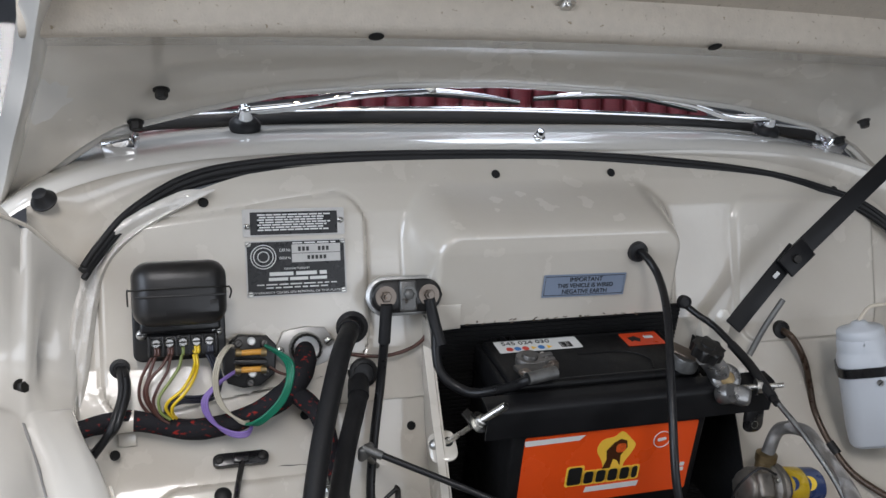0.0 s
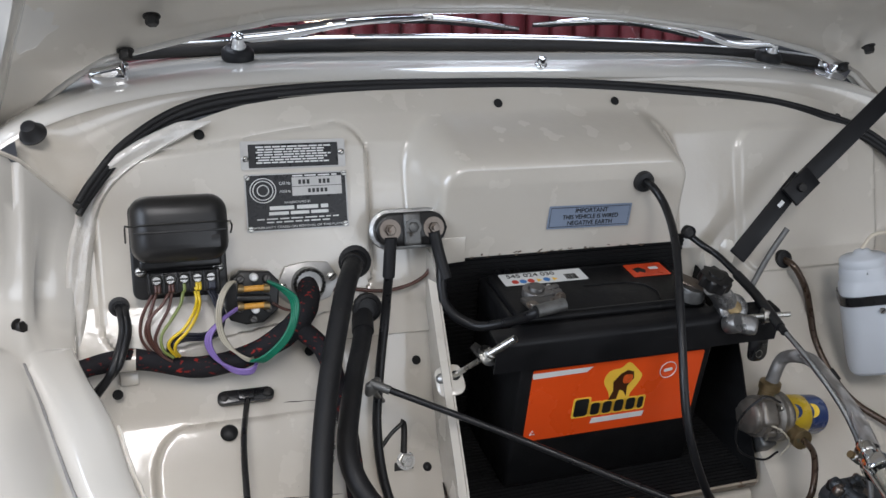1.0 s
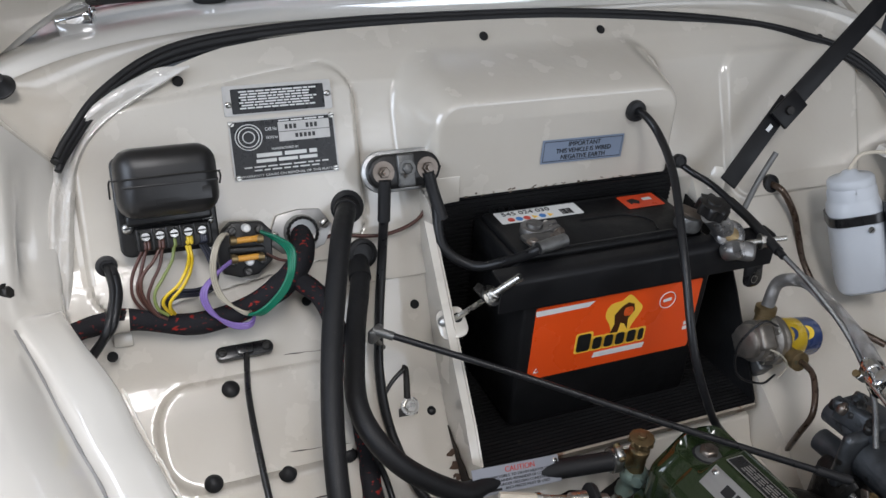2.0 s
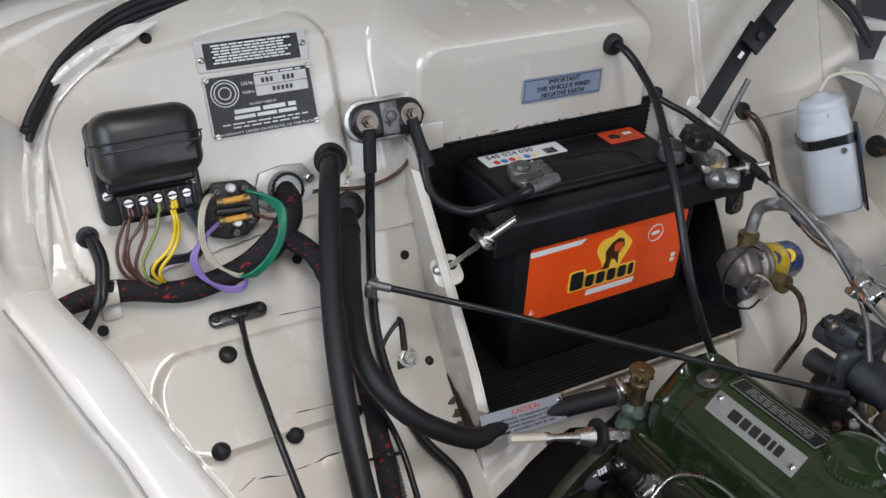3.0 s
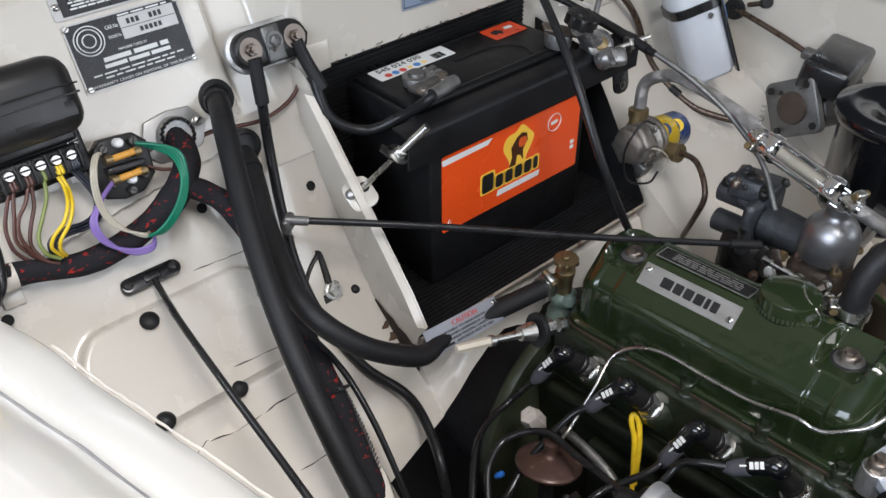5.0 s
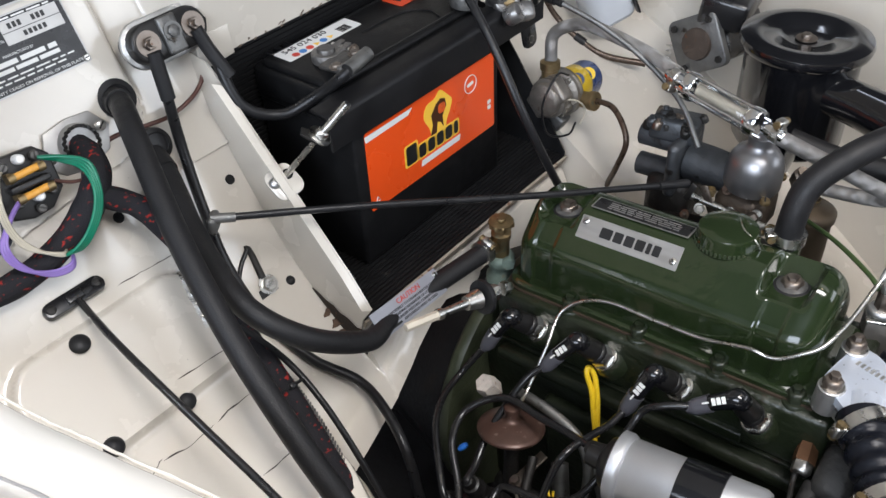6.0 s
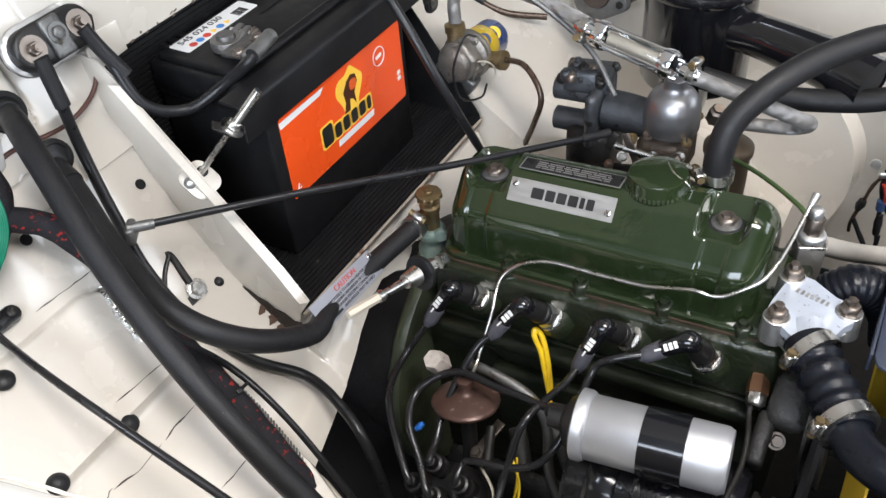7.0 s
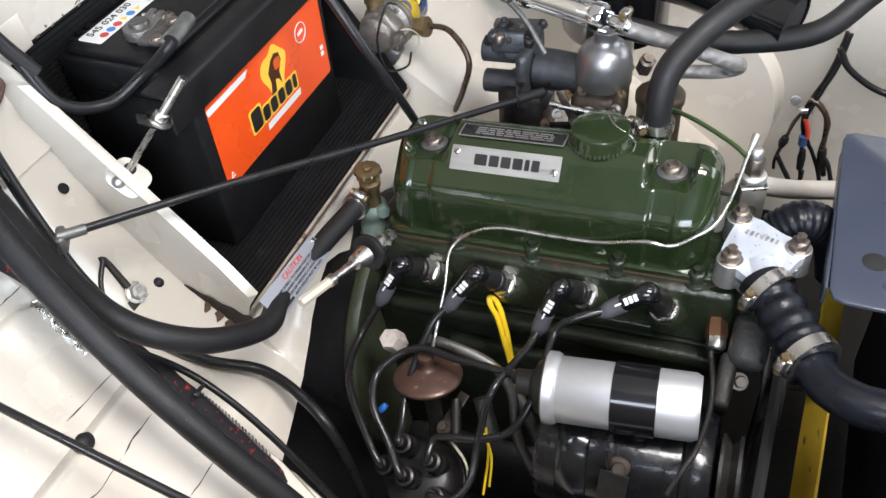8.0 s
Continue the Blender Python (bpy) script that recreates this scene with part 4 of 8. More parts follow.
part("crimp_lug", tube([(-0.003, 0.0085, 0.8745), (0.012, 0.0105, 0.8755), (0.031, 0.0135, 0.8765)], [0.0068, 0.0070, 0.0070], 16, 4), ALU_DARK, neg, "bare crimped lug")
part("lug_throat", lathe([(0.0045, 0), (0.0066, 0.0004), (0, 0.0003)], axes((-0.0032, 0.0085, 0.8745), (-1, -0.1, -0.05)), 14), DARK, neg)
settle(neg)
pos = thing("battery_isolator", "battery isolator clamp with black knob on the positive post", "battery isolator", at=(0.2042, 0.0027, 0.8979))
ISO_D = Vector((-0.25, -0.8, 0.55)).normalized()
part("post_clamp", lathe([(0.0098, -0.018), (0.0150, -0.018), (0.0155, -0.016), (0.0155, -0.004), (0.0145, -0.002), (0.0098, -0.002)], axes((0.2000, 0.0270, 0.8770), (0.05, -0.1, 1)), 22), ALU_DARK, pos)
part("strap", box(axes((0.2000, 0.0270, 0.8770), (0.1, -0.35, 1), (0.8, -0.5, -0.25)), 0.040, 0.016, 0.004, 0.0012), BROWNSTEEL, pos, "tarnished brass strap")
part("barrel", lathe([(0.0135, -0.022), (0.0165, -0.020), (0.0165, -0.013), (0.0150, -0.011), (0.0150, -0.009), (0.0168, -0.007), (0.0168, -0.001), (0.0155, 0.001), (0.0100, 0.0016), (0, 0.0016)], axes((0.2349, -0.0043, 0.8603), ISO_D), 30), ISOLEAD, pos, "smooth grey cast clamp barrel")
part("contact_disc", lathe([(0.0082, 0.001), (0.0082, 0.0028), (0.0070, 0.0034), (0, 0.0034)], axes((0.2349, -0.0043, 0.8603), ISO_D), 22), BRASS, pos, "brass contact disc")
part("lower_lug", box(axes((0.2429, -0.0181, 0.8468), ISO_D, (0.75, -0.3, -0.1)), 0.030, 0.022, 0.016, 0.006), ISOLEAD, pos)
part("lug_shoulder", lathe([(0.0095, -0.012), (0.0110, -0.010), (0.0110, 0.002), (0.0095, 0.0045), (0, 0.005)], axes((0.2289, -0.0201, 0.8508), (0.3, -0.75, 0.55)), 20), ISOLEAD, pos)
part("neck", tube([(0.2062, 0.0047, 0.8859), (0.2195, 0.0052, 0.8751), (0.2379, 0.0057, 0.8543)], [0.011, 0.012, 0.013], 16, 4), ISOLEAD, pos)
kn = [(0.0172 * (1 + 0.08 * math.cos(8 * a)) * math.cos(a), 0.0172 * (1 + 0.08 * math.cos(8 * a)) * math.sin(a)) for a in np.linspace(0, 2 * math.pi, 64, endpoint=False)]
part("knob", slab(kn, 0.013, axes((0.2042, 0.0027, 0.8889), (0.12, -0.2, 1)), 0.003), BAKELITE, pos, "lobed black plastic knob")
part("knob_boss", lathe([(0.0085, 0.0), (0.0080, 0.0022), (0, 0.0026)], axes((0.2046, 0.0017, 0.9019), (0.12, -0.2, 1)), 18), BAKELITE, pos)
part("side_bolt", tube([(0.2509, -0.0141, 0.8528), (0.2949, -0.0261, 0.8588)], 0.0030, 10, 1, curve=False, ripple=0.0), STEEL, pos)
part("side_nut", hexhead(axes((0.2649, -0.0181, 0.8548), (0.9, -0.3, 0.1)), 0.0072, 0.008, 0.009), STEEL, pos)
settle(pos)


# ---- wall-mounted electrics ----
def on_wall(x, z, off=0.0):
    return axes(Vector((x, face_y(z), z)) + HOLE_N * off, HOLE_N, (1, 0, 0))


# identification plates
def rivets(m, pts, parent, r=0.0036):
    for x, y in pts:
        part("rivet", screw(m @ Matrix.Translation((x, y, 0.0012)), r, 0.002), STEEL, parent)


up_m = on_wall(-0.2205, 0.9805, 0.0075) @ Matrix.Diagonal((1, 0.89, 1, 1))
pl = thing("patent_plate", "small black and silver patents plate riveted to the bulkhead", "plate", "maker plates", at=tuple(up_m.translation))
part("backing", slab(round_rect(0.112, 0.034, 0.002), 0.001, up_m), PLATE_ALU, pl, smooth=False)
part("black_field", slab(round_rect(0.096, 0.028, 0.001), 0.0003, up_m @ Matrix.Translation((0, -0.001, 0.001))), PLATE_BLACK, pl, smooth=False)
bars([words(0.0095 - k * 0.0031, 0.0017, -0.040 + 0.002 * (k % 2), 0.040 - 0.004 * (k % 3), 10 + k, 0.008, 0.0012) for k in range(7)], up_m @ Matrix.Translation((0, 0, 0.0014)), WHITE, pl)
rivets(up_m, ((-0.0515, -0.004), (0.0515, 0.001)), pl)
settle(pl)
lo_m = on_wall(-0.2195, 0.9345, 0.0075) @ Matrix.Diagonal((1, 0.955, 1, 1))
pl = thing("vehicle_plate", "black enamelled vehicle identity plate with silver number panels", "plate", "maker plates", at=tuple(lo_m.translation))
part("backing", slab(round_rect(0.110, 0.064, 0.001), 0.001, lo_m), PLATE_ALU, pl, smooth=False)
part("black_field", slab(round_rect(0.107, 0.061, 0.001), 0.0003, lo_m @ Matrix.Translation((0, 0, 0.001))), PLATE_BLACK, pl, smooth=False)
F = lo_m @ Matrix.Translation((0, 0, 0.0014))
part("number_panel", slab(round_rect(0.054, 0.0205, 0.0005), 0.0003, F @ Matrix.Translation((0.022, 0.0165, 0))), PLATE_ALU, pl, smooth=False)
bars([(0.0165, 0.0006, [(-0.005, 0.049)]), (0.0215, 0.005, [(0.002, 0.005), (0.0065, 0.0095), (0.011, 0.014), (0.024, 0.027), (0.0285, 0.0315), (0.033, 0.036)]), (0.0115, 0.0045, [(0.012, 0.015), (0.0165, 0.0195), (0.021, 0.024), (0.0255, 0.0285), (0.03, 0.033)])], F @ Matrix.Translation((0, 0, 0.0004)), BLACKPRINT, pl, "number_bar")
rb = bmesh.new()
for r_ in (0.0135, 0.0105, 0.006):
    tube([(-0.036 + r_ * math.cos(a), 0.0135 + r_ * math.sin(a), 0.0003) for a in np.linspace(0, 2 * math.pi, 30)], 0.0006, 5, 1, rb, curve=False)
rb.transform(F)
part("roundel", rb, WHITE, pl)
letters("CAR No", 0.0052, F @ Matrix.Translation((-0.0125, 0.0205, 0)), WHITE, pl, fit=0.012)
letters("ENGINE No", 0.0042, F @ Matrix.Translation((-0.0125, 0.0115, 0)), WHITE, pl, fit=0.012)
letters("MANUFACTURED BY", 0.0034, F @ Matrix.Translation((0.0, -0.0008, 0)), WHITE, pl, fit=0.028)
bars([(-0.0065, 0.0042, [(-0.03, -0.004), (-0.001, 0.022), (0.025, 0.033)]), (-0.0125, 0.0036, [(-0.031, -0.010), (-0.008, 0.012), (0.014, 0.033)]), words(-0.0185, 0.0014, -0.044, 0.044, 3, 0.012), words(-0.0222, 0.0014, -0.034, 0.034, 4, 0.012)], F, WHITE, pl)
letters("WARRANTY CEASES ON REMOVAL OF THIS PLATE", 0.0036, F @ Matrix.Translation((0, -0.0278, 0)), WHITE, pl, fit=0.096)
bars([words(0.0285, 0.0014, -0.004, 0.044, 5, 0.01), words(0.0263, 0.0012, -0.004, 0.044, 6, 0.01)], F, WHITE, pl)
rivets(lo_m, ((-0.052, 0.0285), (0.052, 0.0295), (-0.051, -0.0285), (0.051, -0.028)), pl, 0.0032)
settle(pl)

# warning sticker on the raised box section
sm = axes((0.111, 0.1255, 0.9215), (0, -1, 0.02), (1, 0, -0.015))
st = thing("warning_sticker", "blue-grey earth polarity sticker with black lettering", "sticker", at=tuple(sm.translation))
part("backing", slab(round_rect(0.107, 0.0285, 0.001), 0.0004, sm), BLUEGREY, st, smooth=False)
bb = bmesh.new()
tube([(x, y, 0.0005) for x, y in ((-0.051, -0.0118), (0.051, -0.0118), (0.051, 0.0118), (-0.051, 0.0118), (-0.051, -0.0118))], 0.0004, 4, 1, bb, curve=False)
bb.transform(sm)
part("border", bb, BLACKPRINT, st)
for t_, y_, w_ in (("IMPORTANT", 0.0075, 0.042), ("THIS VEHICLE IS WIRED", -0.0002, 0.072), ("NEGATIVE EARTH", -0.0078, 0.058)):
    letters(t_, 0.0078, sm @ Matrix.Translation((0.001, y_, 0.0008)), BLACKPRINT, st, fit=w_)
settle(st)

# voltage regulator
rm = axes((-0.3465, 0.127, 0.8915), HOLE_N, (1, 0, 0))
reg = thing("voltage_regulator", "black bakelite voltage regulator box held by a wire clip", "regulator", at=tuple(rm.translation))
part("base", slab(round_rect(0.092, 0.096, 0.009), 0.014, rm @ Matrix.Translation((0, 0.02, -0.014)), 0.002), BAKELITE, reg)
part("spacer", box(rm @ Matrix.Translation((0, 0.03, -0.026)), 0.06, 0.06, 0.026, 0.003), BAKELITE, reg)
cv = bmesh.new()
bmesh.ops.create_cube(cv, size=1)
for v in cv.verts:
    taper = 1.0 if v.co.z < 0 else 0.92
    v.co = Vector((v.co.x * 0.095 * taper, v.co.y * 0.067 * taper, v.co.z * 0.052))
bmesh.ops.bevel(cv, geom=cv.edges[:], offset=0.017, segments=5, affect="EDGES", profile=0.5)
cv.transform(rm @ Matrix.Translation((0.001, 0.042, 0.030)))
part("cover", cv, BAKELITE, reg, "rounded moulded cover")
part("cover_rib", box(rm @ Matrix.Translation((0.001, 0.040, 0.0558)), 0.086, 0.002, 0.0012, 0.0005), BAKELITE, reg)
part("embossed_bar", box(rm @ Matrix.Translation((0.012, 0.029, 0.0553)), 0.05, 0.012, 0.0012, 0.0004), BAKELITE, reg)
cl = tube([(-0.0495, 0.030, 0.006), (-0.0490, 0.046, 0.022), (-0.0445, 0.047, 0.050), (-0.02, 0.048, 0.0576), (0.02, 0.048, 0.0576), (0.0445, 0.047, 0.051), (0.0500, 0.046, 0.024), (0.0525, 0.041, 0.014), (0.0505, 0.034, 0.016)], 0.0009, 6, 6)
cl.transform(rm)
part("wire_clip", cl, OILY, reg)
for x in (-0.0375, 0.0375):
    part("mounting_screw", screw(rm @ Matrix.Translation((x, 0, 0)), 0.0055, 0.003), STEEL, reg)
part("terminal_block", box(rm @ Matrix.Translation((0.003, -0.0115, 0.005)), 0.070, 0.022, 0.015, 0.002), BAKELITE, reg)
for x in (-0.0305, -0.017, -0.004, 0.009, 0.022, 0.0355):
    part("terminal_partition", box(rm @ Matrix.Translation((x, -0.0115, 0.0125)), 0.0022, 0.021, 0.005, 0.0006), BAKELITE, reg)
part("cover_ledge", box(rm @ Matrix.Translation((0.001, 0.0075, 0.004)), 0.080, 0.012, 0.010, 0.003), BAKELITE, reg)
TERM = (-0.0235, -0.0105, 0.0025, 0.0155, 0.0285)
for x in TERM:
    t_ = part("terminal_screw", screw(rm @ Matrix.Translation((x, -0.0085, 0.0130)), 0.0052, 0.0035), STEEL, reg)
settle(reg)


def wire(name, pts, r, material, label, category="wire", group="regulator wires", n=7):
    return tagged(part(name, tube(pts, r, n, 7), material), label, category, group)


def from_reg(x, drop=-0.02, out=0.006):
    return rm @ Vector((x, drop, out))


REG_WIRES = (
    (TERM[0] - 0.001, BROWNWIRE, "brown", ((-0.3738, 0.110, 0.8755), (-0.3859, 0.105, 0.8527), (-0.3882, 0.099, 0.8342), (-0.3818, 0.096, 0.8201), (-0.3700, 0.091, 0.8110))),
    (TERM[0] + 0.002, BROWNWIRE, "dark brown", ((-0.3710, 0.109, 0.8755), (-0.3785, 0.102, 0.8560), (-0.3835, 0.097, 0.8390), (-0.3765, 0.092, 0.8230), (-0.3650, 0.088, 0.8125))),
    (TERM[1] - 0.001, BROWNWIRE, "brown", ((-0.3590, 0.109, 0.8755), (-0.3660, 0.102, 0.8670), (-0.3772, 0.096, 0.8570), (-0.3805, 0.092, 0.8420), (-0.3740, 0.089, 0.8220), (-0.3640, 0.086, 0.8120))),
    (TERM[1] + 0.002, BROWNWIRE, "brown", ((-0.3562, 0.109, 0.8750), (-0.3607, 0.103, 0.8601), (-0.3696, 0.097, 0.8464), (-0.3750, 0.092, 0.8320), (-0.3690, 0.086, 0.8175), (-0.3600, 0.084, 0.8110))),
    (TERM[2], OLIVEWIRE, "olive green", ((-0.3455, 0.108, 0.8755), (-0.3490, 0.103, 0.8641), (-0.3596, 0.094, 0.8518), (-0.3692, 0.086, 0.8404), (-0.3680, 0.081, 0.8270), (-0.3590, 0.080, 0.8180))),
    (TERM[3] - 0.001, YELLOWWIRE, "yellow", ((-0.3345, 0.110, 0.8790), (-0.3330, 0.103, 0.8678), (-0.3386, 0.086, 0.8620), (-0.3480, 0.077, 0.8524), (-0.3597, 0.077, 0.8421), (-0.3629, 0.079, 0.8313), (-0.3561, 0.083, 0.8168))),
    (TERM[3] + 0.002, YELLOWWIRE, "yellow", ((-0.3315, 0.110, 0.8780), (-0.3305, 0.102, 0.8660), (-0.3355, 0.085, 0.8600), (-0.3445, 0.076, 0.8500), (-0.3555, 0.075, 0.8380), (-0.3570, 0.078, 0.8270), (-0.3530, 0.083, 0.8168))),
    (TERM[4] - 0.001, NAVYWIRE, "dark blue", ((-0.3215, 0.111, 0.8760), (-0.3160, 0.104, 0.8632), (-0.3125, 0.099, 0.8489), (-0.3175, 0.096, 0.8369), (-0.3300, 0.092, 0.8345), (-0.3490, 0.089, 0.8380), (-0.3621, 0.085, 0.8340), (-0.3640, 0.084, 0.8220))),
    (TERM[4] + 0.001, NAVYWIRE, "dark blue", ((-0.3195, 0.112, 0.8760), (-0.3135, 0.105, 0.8635), (-0.3095, 0.100, 0.8480), (-0.3150, 0.097, 0.8330), (-0.3290, 0.093, 0.8305), (-0.3480, 0.089, 0.8340), (-0.3600, 0.086, 0.8310), (-0.3610, 0.085, 0.8200))),
    (TERM[4] + 0.003, NAVYWIRE, "black", ((-0.3175, 0.112, 0.8755), (-0.3110, 0.107, 0.8630), (-0.3068, 0.102, 0.8470), (-0.3130, 0.098, 0.8290), (-0.3280, 0.094, 0.8270), (-0.3470, 0.090, 0.8305), (-0.3580, 0.087, 0.8270), (-0.3590, 0.086, 0.8180))))
for x, mt, nm, ends in REG_WIRES:
    wire("regulator_wire", [from_reg(x, -0.012, 0.012), from_reg(x, -0.020, 0.013), *ends], 0.0017, mt, f"{nm} wire from the regulator terminals into the loom")

# fuse box
fm = axes((-0.2765, 0.1095, 0.8615), HOLE_N, (1, 0.0, -0.06))
fu = thing("fuse_box", "black fuse block with two amber glass fuses", "fuse box", at=tuple(fm.translation))
part("base", slab([(-0.027, -0.012), (-0.022, -0.024), (-0.006, -0.029), (0.012, -0.027), (0.027, -0.014), (0.028, 0.016), (0.018, 0.026), (-0.012, 0.027), (-0.020, 0.020), (-0.027, 0.006)], 0.014, fm @ Matrix.Translation((0, 0, -0.02)), 0.002), BAKELITE, fu)
part("spacer", box(fm @ Matrix.Translation((0, 0, -0.030)), 0.034, 0.034, 0.022), BAKELITE, fu)
part("partition", box(fm @ Matrix.Translation((0, 0.000, 0.0)), 0.034, 0.005, 0.014, 0.001), BAKELITE, fu)
for y in (0.0095, -0.0085):
    f_ = tube([(-0.011, y, 0.005), (0.011, y + 0.001, 0.005)], 0.0032, 10, 1, curve=False)
    f_.transform(fm)
    fp = part("fuse", f_, TAN_FUSE, fu, "amber glass fuse")
    for s in (-1, 1):
        c_ = tube([(s * 0.010, y, 0.005), (s * 0.016, y, 0.005)], 0.0039, 10, 1, curve=False)
        c_.transform(fm)
        part("end_cap", c_, BRASS, fp)
        part("clip", box(fm @ Matrix.Translation((s * 0.013, y, -0.001)), 0.005, 0.009, 0.010, 0.001), BRASS, fu)
for x, y in ((-0.0125, 0.019), (0.0145, 0.019), (-0.013, -0.012), (0.016, -0.012), (0.001, -0.0225)):
    part("terminal_screw", screw(fm @ Matrix.Translation((x, y, -0.004)), 0.0042, 0.0035), LEAD, fu)
for x, y in ((0.001, 0.021), (0.0025, -0.0125)):
    part("white_button", lathe([(0.0042, -0.006), (0.0042, 0.003), (0.003, 0.0045), (0, 0.0045)], fm @ Matrix.Translation((x, y, 0)), 14), WHITE, fu)
settle(fu)
for k in range(4):
    o = (k - 1.5) * 0.0017
    wire("fuse_wire", [(-0.2610, 0.113, 0.8775), (-0.2476 + o * 0.3, 0.100 - o, 0.8738 + o), (-0.2393 + o, 0.082 - o, 0.8700 + o), (-0.2415 + o, 0.069, 0.8560), (-0.2500 + o, 0.063, 0.8390 - o * 0.5), (-0.2650 + o, 0.060, 0.8240 - o * 0.5), (-0.2775 + o * 1.6, 0.066, 0.8120 - o * 0.4), (-0.2850 + o * 1.6, 0.080, 0.8065)], 0.00165, GREENWIRE, "green wire looping from the fuse box to the loom", group="fuse wires")
for k in range(3):
    o = (k - 1) * 0.0021
    wire("fuse_wire", [(-0.2900, 0.104, 0.8545), (-0.2970, 0.100, 0.8535 + o * 0.3), (-0.3092 - o * 0.4, 0.092, 0.8495), (-0.3235 - o, 0.081, 0.8408), (-0.3245 - o, 0.076, 0.8278), (-0.3155 - o * 0.8, 0.073, 0.8120 + o * 0.7), (-0.2994, 0.070, 0.8005 + o), (-0.2835, 0.069, 0.7995 + o), (-0.2760, 0.080, 0.8050)], 0.0017, PURPLEWIRE, "lilac wire looping under the fuse box", group="fuse wires")
for k in range(3):
    o = (k - 1) * 0.0019
    wire("fuse_wire", [(-0.2940, 0.110, 0.8810), (-0.2995 + o, 0.106, 0.8830), (-0.3085 + o, 0.094, 0.8775), (-0.3136 + o, 0.087, 0.8620), (-0.3132 + o, 0.084, 0.8437), (-0.3085 + o, 0.079, 0.8300), (-0.2985 + o * 0.6, 0.074, 0.8195 - o * 0.6), (-0.2870, 0.070, 0.8125 - o * 0.6), (-0.2790, 0.080, 0.8085)], 0.0014, WHITEWIRE, "off-white wire from the fuse box to the loom", group="fuse wires")
wire("fuse_wire", [(-0.257, 0.108, 0.854), (-0.245, 0.103, 0.848), (-0.230, 0.100, 0.845)], 0.0016, BROWNWIRE, "brown wire from the fuse box to the loom grommet", group="fuse wires")

# connector block for the heavy battery cables
cm = axes((-0.106, 0.1175, 0.924), HOLE_N, (1, 0, 0))
cb = thing("cable_connector", "battery cable junction block on an alloy oval plate", "junction block", at=tuple(cm.translation))
part("oval_plate", slab(round_rect(0.088, 0.044, 0.0215), 0.004, cm @ Matrix.Translation((0, 0, -0.020)), 0.001), ALU, cb)
part("standoff", slab(round_rect(0.07, 0.032, 0.015), 0.020, cm @ Matrix.Translation((0, 0, -0.040))), BLACKPAINT, cb)
part("insulator", slab(round_rect(0.080, 0.036, 0.0175), 0.012, cm @ Matrix.Translation((0, 0, -0.016)), 0.003), BAKELITE, cb)
part("saddle", box(cm @ Matrix.Translation((0, 0, -0.003)), 0.019, 0.034, 0.007, 0.002), ALU_DARK, cb)
part("saddle_bolt", hexhead(cm @ Matrix.Translation((0, 0.002, 0.001)), 0.006, 0.004, 0.009), ALU_DARK, cb)
for x in (-0.0245, 0.0245):
    part("terminal_nut", hexhead(cm @ Matrix.Translation((x, 0, -0.004)), 0.0062, 0.005, 0.0118), BROWNSTEEL, cb)
    part("terminal_stud", lathe([(0.0035, 0), (0.0035, 0.006), (0, 0.006)], cm @ Matrix.Translation((x, 0, 0)), 10), BROWNSTEEL, cb)
settle(cb)
ca = thing("earth_cable", "thick black battery cable dropping from the junction block", "cable", "battery cables", at=(-0.124, 0.139, 0.915))
part("sheath", tube([(-0.1305, 0.116, 0.914), (-0.131, 0.113, 0.893), (-0.134, 0.106, 0.827), (-0.145, 0.078, 0.765), (-0.152, 0.050, 0.715), (-0.150, 0.015, 0.668), (-0.135, -0.03, 0.624), (-0.114, -0.073, 0.600), (-0.123, -0.118, 0.589), (-0.138, -0.156, 0.562), (-0.135, -0.17, 0.45)], 0.0052, 10, 8), CABLE, ca)
part("lug_sleeve", tube([(-0.1303, 0.117, 0.916), (-0.131, 0.114, 0.896), (-0.132, 0.110, 0.872)], 0.0068, 10, 4), RUBBER, ca)
settle(ca)
cbn = thing("earth_cable", "thick black battery cable looping to the negative clamp", "cable", "battery cables", at=(-0.075, 0.138, 0.916))
part("sheath", tube([(-0.0815, 0.116, 0.916), (-0.0755, 0.108, 0.892), (-0.074, 0.084, 0.847), (-0.046, 0.062, 0.830), (-0.018, 0.038, 0.8455), (-0.007, 0.014, 0.867), (0.003, 0.009, 0.8748)], 0.0055, 12, 8), CABLE, cbn)
part("lug_sleeve", tube([(-0.082, 0.118, 0.919), (-0.0775, 0.111, 0.899), (-0.071, 0.096, 0.872)], 0.0066, 10, 4), RUBBER, cbn)
settle(cbn)
wire("brown_wire", [(-0.205, 0.135, 0.842), (-0.178, 0.135, 0.848), (-0.125, 0.124, 0.847), (-0.082, 0.128, 0.862), (-0.074, 0.133, 0.902)], 0.0022, BROWNWIRE, "brown wire running across the bulkhead to the junction block", group="bulkhead wires")


# loom, grommets and entries
def grommet(at, normal, r, hole, label="black rubber grommet in the bulkhead", name="grommet"):
    m_ = axes(at, normal)
    return tagged(part(name, lathe([(hole, 0.004), (hole, -0.002), (r, -0.002), (r, 0.003), (r * 0.93, 0.0065), (hole * 1.1, 0.0075), (hole, 0.006)], m_, 22), RUBBER), label, "grommet", "grommets")


ringm = on_wall(-0.214, 0.853, 0.0075)
gl = thing("loom_gland", "alloy two-screw gland plate where the loom enters", "gland", at=tuple(ringm.translation))
part("plate", slab([(-0.036, -0.006), (-0.024, 0.020), (0.0, 0.024), (0.022, 0.022), (0.034, 0.004), (0.024, -0.016), (0, -0.024), (-0.022, -0.02)], 0.003, ringm, 0.0006), PLATE_ALU, gl)
